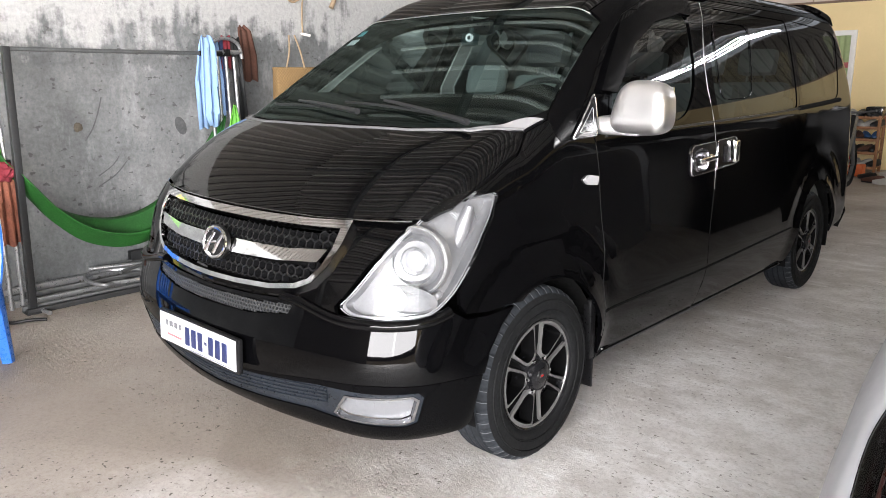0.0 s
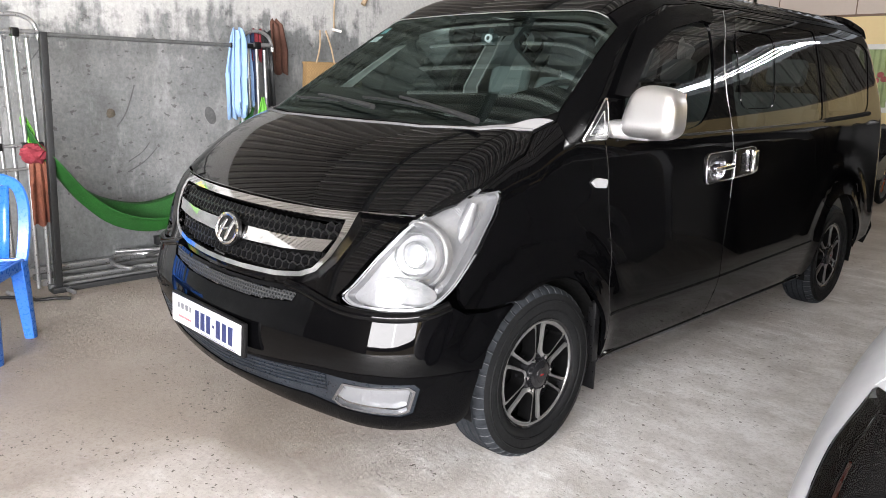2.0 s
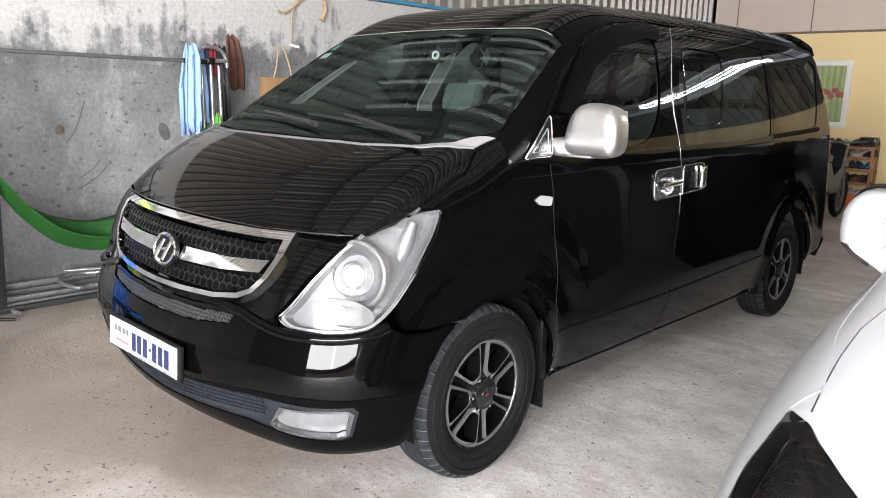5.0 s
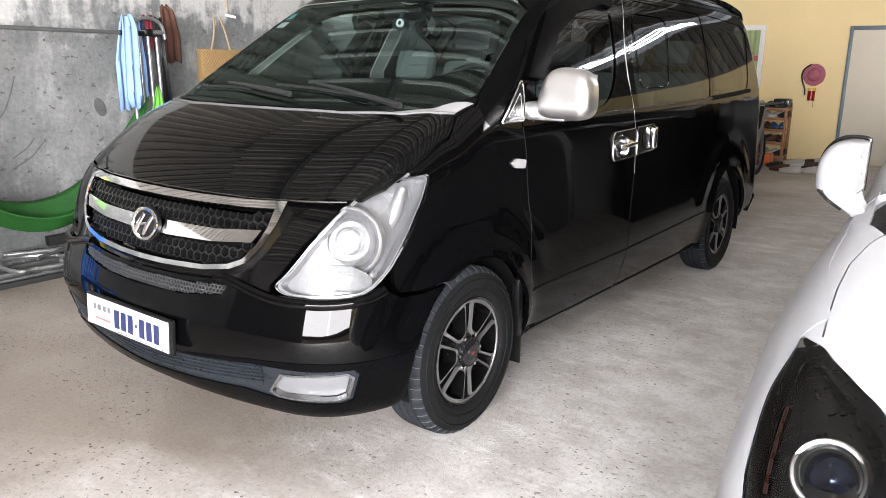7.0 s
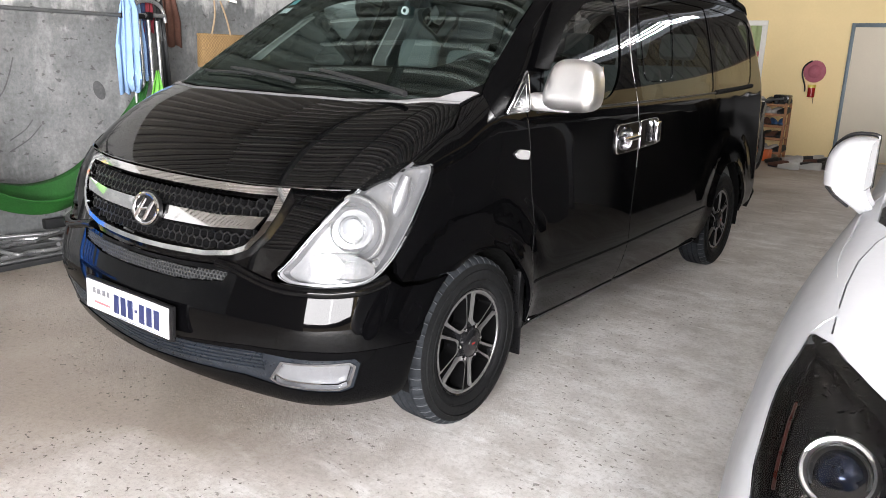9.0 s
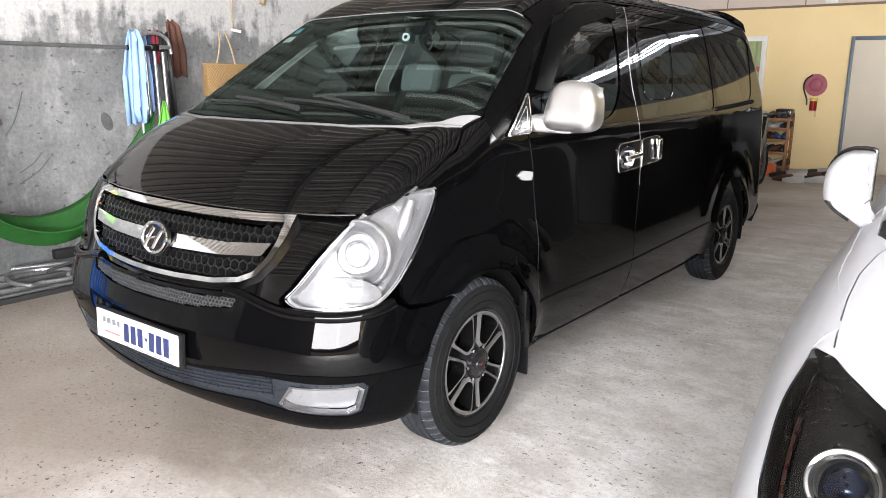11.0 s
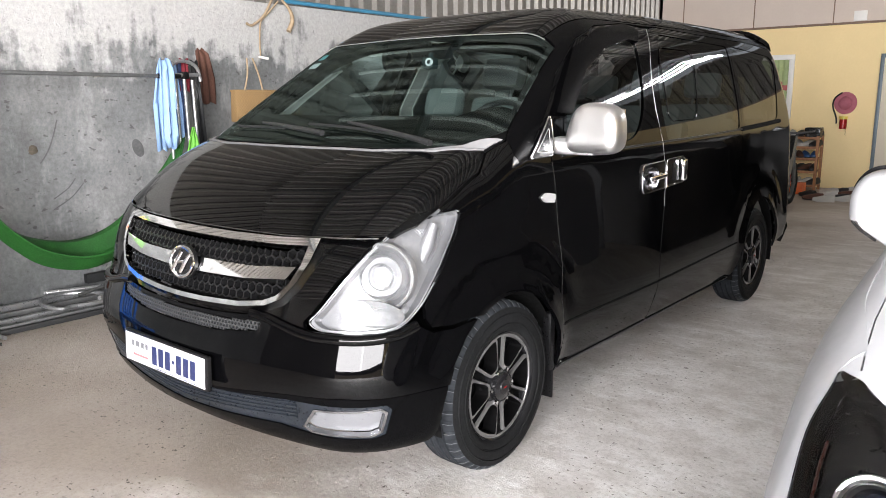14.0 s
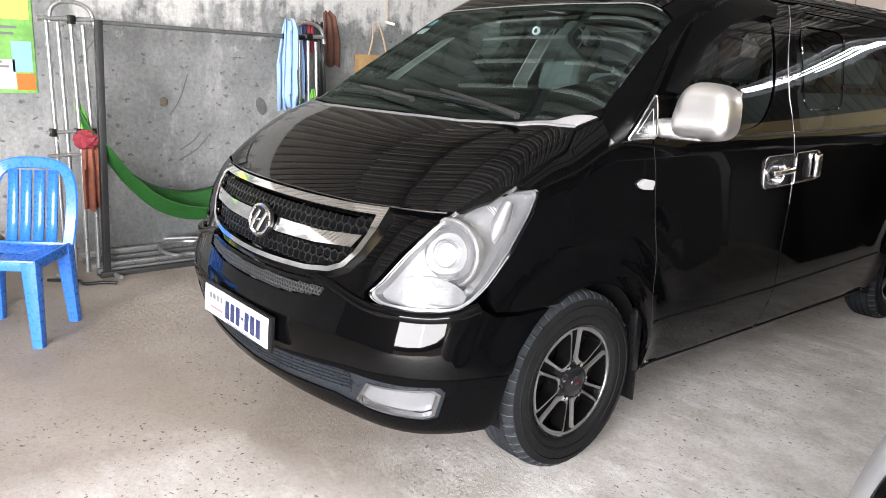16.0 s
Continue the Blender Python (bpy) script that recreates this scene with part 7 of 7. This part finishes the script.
for k in range(4):
    x = -0.105 + 0.07 * k
    bm = bmesh.new()
    strip = [[bm.verts.new((x + q * 0.027, y, z)) for q in (-1, 1)] for y, z in ((0.205, 0.44), (0.235, 0.56), (0.265, 0.70), (0.29, 0.83))]
    for a, b in zip(strip, strip[1:]):
        bm.faces.new((a[0], a[1], b[1], b[0]))
    slat = part("back_slat", bm, BLUE_PLASTIC, chair)
    mod = slat.modifiers.new("thickness", "SOLIDIFY")
    mod.thickness = 0.012
# carved wooden stool leg showing beside the chair
stool = thing("wooden_stool", "dark carved wooden stool on the floor", "stool", (-2.32, -0.62, 0.0), 10)
bm = bmesh.new()
lathe(bm, [(0.36, 0.0), (0.36, 0.19), (0.385, 0.2), (0.40, 0.19), (0.40, 0.0)], 28, "Z")
part("seat", bm, DARK_WOOD, stool)
for t in (0.4, 1.97, 3.54, 5.11):
    tubed("leg", curved([(0.13 * math.cos(t), 0.13 * math.sin(t), 0.36), (0.17 * math.cos(t), 0.17 * math.sin(t), 0.2), (0.15 * math.cos(t), 0.15 * math.sin(t), 0.08), (0.20 * math.cos(t), 0.20 * math.sin(t), 0.0)], 5), 0.024, DARK_WOOD, stool, 8)

# ---- at the back wall ----
win = thing("window_1", "white-framed window with a green flowered curtain", "window", (0, BACK_Y, 0))
win["kind"] = "structure"
for lo, hi in (((-1.72, 2.06), (-0.96, 2.14)), ((-1.72, 1.10), (-0.96, 1.18)), ((-1.04, 1.18), (-0.96, 2.06)), ((-1.72, 1.18), (-1.64, 2.06)), ((-1.58, 1.18), (-1.52, 2.06))):
    boxed("window_frame", (lo[0], -0.045, lo[1]), (hi[0], 0.0, hi[1]), WHITE_PVC, win, 0.005)
bm = bmesh.new()
cols = [[bm.verts.new((x, -0.022 + 0.012 * math.sin(x * 70), z)) for z in (1.17, 1.6, 2.07)] for x in np.linspace(-1.64, -1.03, 80)]
for a, b in zip(cols, cols[1:]):
    for k in range(2):
        bm.faces.new((a[k], b[k], b[k + 1], a[k + 1]))
curtain = part("curtain", bm, CURTAIN, win, "green curtain with a row of red flowers")
for k in range(9):
    bm = bmesh.new()
    bmesh.ops.create_icosphere(bm, subdivisions=2, radius=0.05, matrix=Matrix.Translation((-1.50 + 0.055 * k, -0.036, 1.63 + 0.05 * math.sin(k * 2.3))) @ Matrix.Diagonal((1, 0.08, 0.9, 1)))
    part("flower_print", bm, FLOWER, curtain)
door = thing("door_1", "pale painted steel door in a blue-grey frame, closed", "door", (0, BACK_Y, 0))
door["kind"] = "structure"
boxed("leaf", (0.33, -0.035, 0.02), (1.22, -0.004, 2.04), DOOR_PAINT, door, 0.004)
boxed("frame_side", (0.28, -0.06, 0.0), (0.33, 0.0, 2.10), BLUE_STEEL, door, 0.004)
boxed("frame_side", (1.22, -0.06, 0.0), (1.27, 0.0, 2.10), BLUE_STEEL, door, 0.004)
boxed("frame_head", (0.33, -0.06, 2.04), (1.22, 0.0, 2.10), BLUE_STEEL, door, 0.004)
for z, x0, x1 in ((1.93, 0.80, 0.92), (1.93, 0.94, 0.985), (1.87, 0.80, 0.85), (1.87, 0.87, 0.93)):
    boxed("printed_bar", (x0, -0.0375, z), (x1, -0.036, z + 0.02), TRIM, door, 0.0)
bm = bmesh.new()
box(bm, (-0.16, BACK_Y - 0.005, 2.61), (0.02, BACK_Y + 0.03, 2.76), 0.004)
tagged(part("paper_notice", bm, WHITE_PVC), "pale paper notice on the beige boards", "notice")
# straw hat and red tin on the wall
hat = thing("straw_hat", "pink straw hat hung on the yellow wall", "hat", (-0.155, BACK_Y - 0.03, 1.36))
bm = bmesh.new()
lathe(bm, [(-0.045, 0.0), (-0.04, 0.06), (-0.02, 0.09), (-0.004, 0.10), (0.006, 0.165), (0.014, 0.165), (0.014, 0.0)], 32, "Y", Matrix.Diagonal((1, 1, 1.05, 1)))
part("brim", bm, PINK_STRAW, hat)
tubed("dark_strap", curved([(-0.05, -0.02, 0.165), (-0.15, -0.02, 0.08), (-0.17, -0.02, -0.05), (-0.11, -0.02, -0.22), (-0.10, -0.02, -0.32)], 6), 0.012, TRIM, hat)
tin = thing("red_tin", "red and yellow hanging tin under the straw hat", "tin", (-0.155, BACK_Y - 0.06, 0.96))
bm = bmesh.new()
lathe(bm, [(0.0, 0.0), (0.0, 0.055), (0.15, 0.055), (0.15, 0.0)], 20, "Z")
part("body", bm, RED_LENS, tin)
bm = bmesh.new()
lathe(bm, [(0.15, 0.0), (0.15, 0.06), (0.195, 0.06), (0.195, 0.0)], 20, "Z")
part("lid", bm, POSTER_YELLOW, tin)
tubed("wire", [(0.04, 0, 0.0), (0.045, 0, -0.10)], 0.004, TRIM, tin, 6)

# shoe rack with shoes
rack = thing("shoe_rack", "orange-brown wooden shoe rack full of shoes", "shoe rack", (-0.72, 11.48, 0.0))
for x in (-0.34, 0.34):
    for y in (-0.14, 0.14):
        boxed("post", (x - 0.02, y - 0.02, 0.0), (x + 0.02, y + 0.02, 0.86), WOOD, rack, 0.003)
for z in (0.08, 0.30, 0.50, 0.68, 0.83):
    for k in range(4):
        boxed("slat", (-0.36, -0.155 + 0.08 * k, z), (0.36, -0.095 + 0.08 * k, z + 0.016), WOOD, rack, 0.002)
    boxed("rail", (-0.36, -0.165, z - 0.025), (0.36, -0.156, z + 0.016), WOOD, rack, 0.002)


def shoe(at, turn, size, material, label, sole=WHITE_SHOE):
    ob = thing("shoe", label, "shoe", at, turn, "shoes by the back wall")
    bm = bmesh.new()
    grid = []
    for i in range(11):
        f = i / 10
        w = 0.045 * (0.75 + 0.5 * math.sin(math.pi * min(1, f * 0.8 + 0.1))) * (1 - 0.5 * max(0, f - 0.85) / 0.15)
        h = (0.085 - 0.02 * f * 0.5) if f < 0.4 else 0.075 - 0.045 * (f - 0.4) / 0.6
        row = [bm.verts.new((size * w * math.cos(t), size * (-0.13 + 0.27 * f), size * (0.018 + h * max(0.0, math.sin(t)) ** 0.8))) for t in np.linspace(0, math.pi, 9)]
        grid.append(row)
    for a, b in zip(grid, grid[1:]):
        for k in range(8):
            bm.faces.new((a[k], a[k + 1], b[k + 1], b[k]))
    bm.faces.new(grid[0])
    bm.faces.new(grid[-1][::-1])
    bmesh.ops.recalc_face_normals(bm, faces=bm.faces)
    part("upper", bm, material, ob)
    bm = bmesh.new()
    outline = [(size * 0.048 * math.cos(t) * (1 + 0.1 * math.sin(t)), size * (0.005 + 0.138 * math.sin(t))) for t in np.linspace(0, 2 * math.pi, 20, endpoint=False)]
    low_, up_ = [bm.verts.new((x, y, 0.0)) for x, y in outline], [bm.verts.new((x, y, size * 0.02)) for x, y in outline]
    for k in range(20):
        bm.faces.new((low_[k], low_[(k + 1) % 20], up_[(k + 1) % 20], up_[k]))
    bm.faces.new(up_)
    bm.faces.new(low_[::-1])
    part("sole", bm, sole, ob)
    return ob


rnd = random.Random(5)
for z, kinds in ((0.846, (BLACK_SHOE, BLACK_SHOE, WHITE_SHOE, BLACK_SHOE)), (0.696, (BLACK_SHOE, BLACK_SHOE, BLACK_SHOE, WHITE_SHOE, WHITE_SHOE)), (0.516, (BLUE_SHOE, BLUE_SHOE, WHITE_SHOE, BROWN_CLOTH)), (0.316, (BROWN_CLOTH, BLACK_SHOE)), (0.096, (WHITE_SHOE, WHITE_SHOE, BLACK_SHOE))):
    for k, mat_ in enumerate((kinds * 3)[:6]):
        words = {"black_shoe": "black shoe on the wooden rack", "pale_shoe": "pale grey trainer on the wooden rack", "blue_shoe": "blue sandal on the wooden rack"}
        shoe((-1.0 + 0.112 * k + rnd.uniform(-0.01, 0.01), 11.44, z), rnd.uniform(150, 210), 1.0, mat_, words.get(mat_.name, "brown shoe on the wooden rack"), BLACK_SHOE if mat_ is not WHITE_SHOE else WHITE_SHOE)
bm = bmesh.new()
box(bm, (-0.60, 11.36, 0.85), (-0.36, 11.6, 0.99), 0.03)
tagged(part("grey_bag", bm, GREY_TRIM), "folded dark grey bag on the shoe rack", "bag")
for x, y, turn, mat_ in ((-0.10, 11.05, 70, WHITE_SHOE), (0.02, 11.12, 100, BLACK_SHOE), (0.22, 11.25, 60, WHITE_SHOE), (0.30, 11.1, 80, BLACK_SHOE), (-0.12, 10.2, 80, BROWN_CLOTH), (0.05, 10.1, 95, WHITE_SHOE), (0.18, 10.35, 85, BLACK_SHOE), (0.30, 10.3, 90, WHITE_SHOE), (0.48, 10.5, 90, BLACK_SHOE), (0.60, 10.45, 85, BLACK_SHOE), (0.45, 11.3, 70, BLACK_SHOE), (0.12, 11.38, 85, WHITE_SHOE), (0.36, 11.42, 75, BLACK_SHOE), (0.58, 11.2, 100, BLACK_SHOE), (0.70, 11.35, 95, WHITE_SHOE), (-0.28, 10.55, 60, BLACK_SHOE), (-0.02, 10.6, 110, WHITE_SHOE), (0.15, 10.75, 85, BROWN_CLOTH), (0.42, 10.85, 95, BLACK_SHOE)):
    shoe((x, y, 0.0), turn, 1.05, mat_, {"black_shoe": "black shoe on the concrete floor", "pale_shoe": "pale grey trainer on the concrete floor"}.get(mat_.name, "brown sandal on the concrete floor"), BLACK_SHOE if mat_ is not WHITE_SHOE else WHITE_SHOE)
bm = bmesh.new()
box(bm, (-0.62, 10.75, 0.0), (-0.40, 10.95, 0.17), 0.01)
tagged(part("orange_box", bm, ORANGE), "small orange plastic box on the floor", "box")
bm = bmesh.new()
lathe(bm, [(0.0, 0.0), (0.0, 0.05), (0.26, 0.05), (0.31, 0.02), (0.36, 0.02), (0.36, 0.0)], 18, "Z", Matrix.Translation((-0.66, 11.2, 0.0)))
tagged(part("red_bottle", bm, RED_LENS), "red bottle standing by the shoe rack", "bottle")

# motorbike behind the van
bike = thing("motorbike", "dark motorbike with a red tail lamp parked behind the van", "motorbike", (-0.28, 8.3, 0.0), 0.0)


def bike_wheel(y):
    bm = bmesh.new()
    tube(bm, [(0, y + 0.25 * math.cos(t), 0.29 + 0.25 * math.sin(t)) for t in np.linspace(0, 2 * math.pi, 40, endpoint=False)], 0.042, 10, True)
    w = part("wheel", bm, RUBBER, bike)
    bm = bmesh.new()
    lathe(bm, [(-0.02, 0.215), (0.02, 0.215), (0.02, 0.2), (-0.02, 0.2), (-0.02, 0.215)], 32, "X", Matrix.Translation((0, y, 0.29)))
    for k in range(8):
        t = math.pi * k / 4
        tube(bm, [(0, y, 0.29), (0, y + 0.21 * math.cos(t), 0.29 + 0.21 * math.sin(t))], 0.006, 6)
    part("rim", bm, GREY_STEEL, w)


bike_wheel(0.0)
bike_wheel(1.22)
bm = bmesh.new()
prof = [(-0.28, 0.66), (-0.1, 0.60), (0.25, 0.52), (0.5, 0.36), (0.85, 0.36), (1.0, 0.62), (1.12, 0.92), (1.0, 0.96), (0.88, 0.68), (0.62, 0.58), (0.45, 0.76), (0.0, 0.80), (-0.30, 0.76)]
lo_ = [[bm.verts.new((s * 0.09, y, z)) for y, z in prof] for s in (-1, 1)]
for k in range(len(prof)):
    j = (k + 1) % len(prof)
    bm.faces.new((lo_[0][k], lo_[0][j], lo_[1][j], lo_[1][k]))
bm.faces.new(lo_[0])
bm.faces.new(lo_[1][::-1])
bmesh.ops.recalc_face_normals(bm, faces=bm.faces)
part("body", bm, RIM_BLACK, bike)
boxed("saddle", (-0.11, -0.30, 0.77), (0.11, 0.46, 0.86), TRIM, bike, 0.035)
boxed("rear_guard", (-0.07, -0.36, 0.42), (0.07, -0.26, 0.62), TRIM, bike, 0.02)
bm = bmesh.new()
bmesh.ops.create_uvsphere(bm, u_segments=16, v_segments=10, radius=1.0, matrix=Matrix.Translation((0.02, -0.32, 0.655)) @ Matrix.Diagonal((0.10, 0.05, 0.06, 1)))
part("tail_lamp", bm, RED_LENS, bike)
tubed("handlebar", curved([(-0.32, 0.98, 1.02), (-0.12, 1.06, 0.99), (0.12, 1.06, 0.99), (0.32, 0.98, 1.02)], 6), 0.014, GREY_STEEL, bike)
tubed("fork", [(0.06, 1.04, 0.95), (0.06, 1.22, 0.29)], 0.02, GREY_STEEL, bike)
tubed("side_stand", [(-0.06, 0.55, 0.34), (-0.22, 0.62, 0.0)], 0.012, GREY_STEEL, bike)



def covered(x0, x1, y0, y1, height, seed, label):
    """An unseen dark heap, draped to the floor, added to darken the van's reflections."""
    bm = bmesh.new()
    bmesh.ops.create_grid(bm, x_segments=36, y_segments=40, size=1.0)
    for v in bm.verts:
        ex, ey = 1 - abs(v.co.x) ** 6, 1 - abs(v.co.y) ** 6
        h = height * min(1.0, 1.6 * ex) * min(1.0, 1.6 * ey) * (1 + 0.16 * noise.noise(Vector((v.co.x * 2.5 + seed, v.co.y * 3, 0.3))))
        v.co = ((x0 + x1) / 2 + (x1 - x0) / 2 * v.co.x, (y0 + y1) / 2 + (y1 - y0) / 2 * v.co.y, max(0.0, h))
    tagged(part("unseen_dark_heap", bm, TRIM), label, "covered goods", "covered goods in the back corner")


# added heaps out of view, mirrored as dark in the van's doors
covered(2.7, 4.5, 6.3, 9.2, 0.95, 1, "low unseen heap added to darken the van's side reflections")
covered(4.6, 6.4, 5.8, 9.4, 1.1, 4, "unseen dark heap added beside the yellow wall")
covered(2.9, 6.4, 9.5, 11.6, 1.3, 7, "unseen dark heap added by the back wall")
covered(1.75, 2.88, 9.9, 11.75, 1.3, 11, "small unseen dark heap added beside the door")
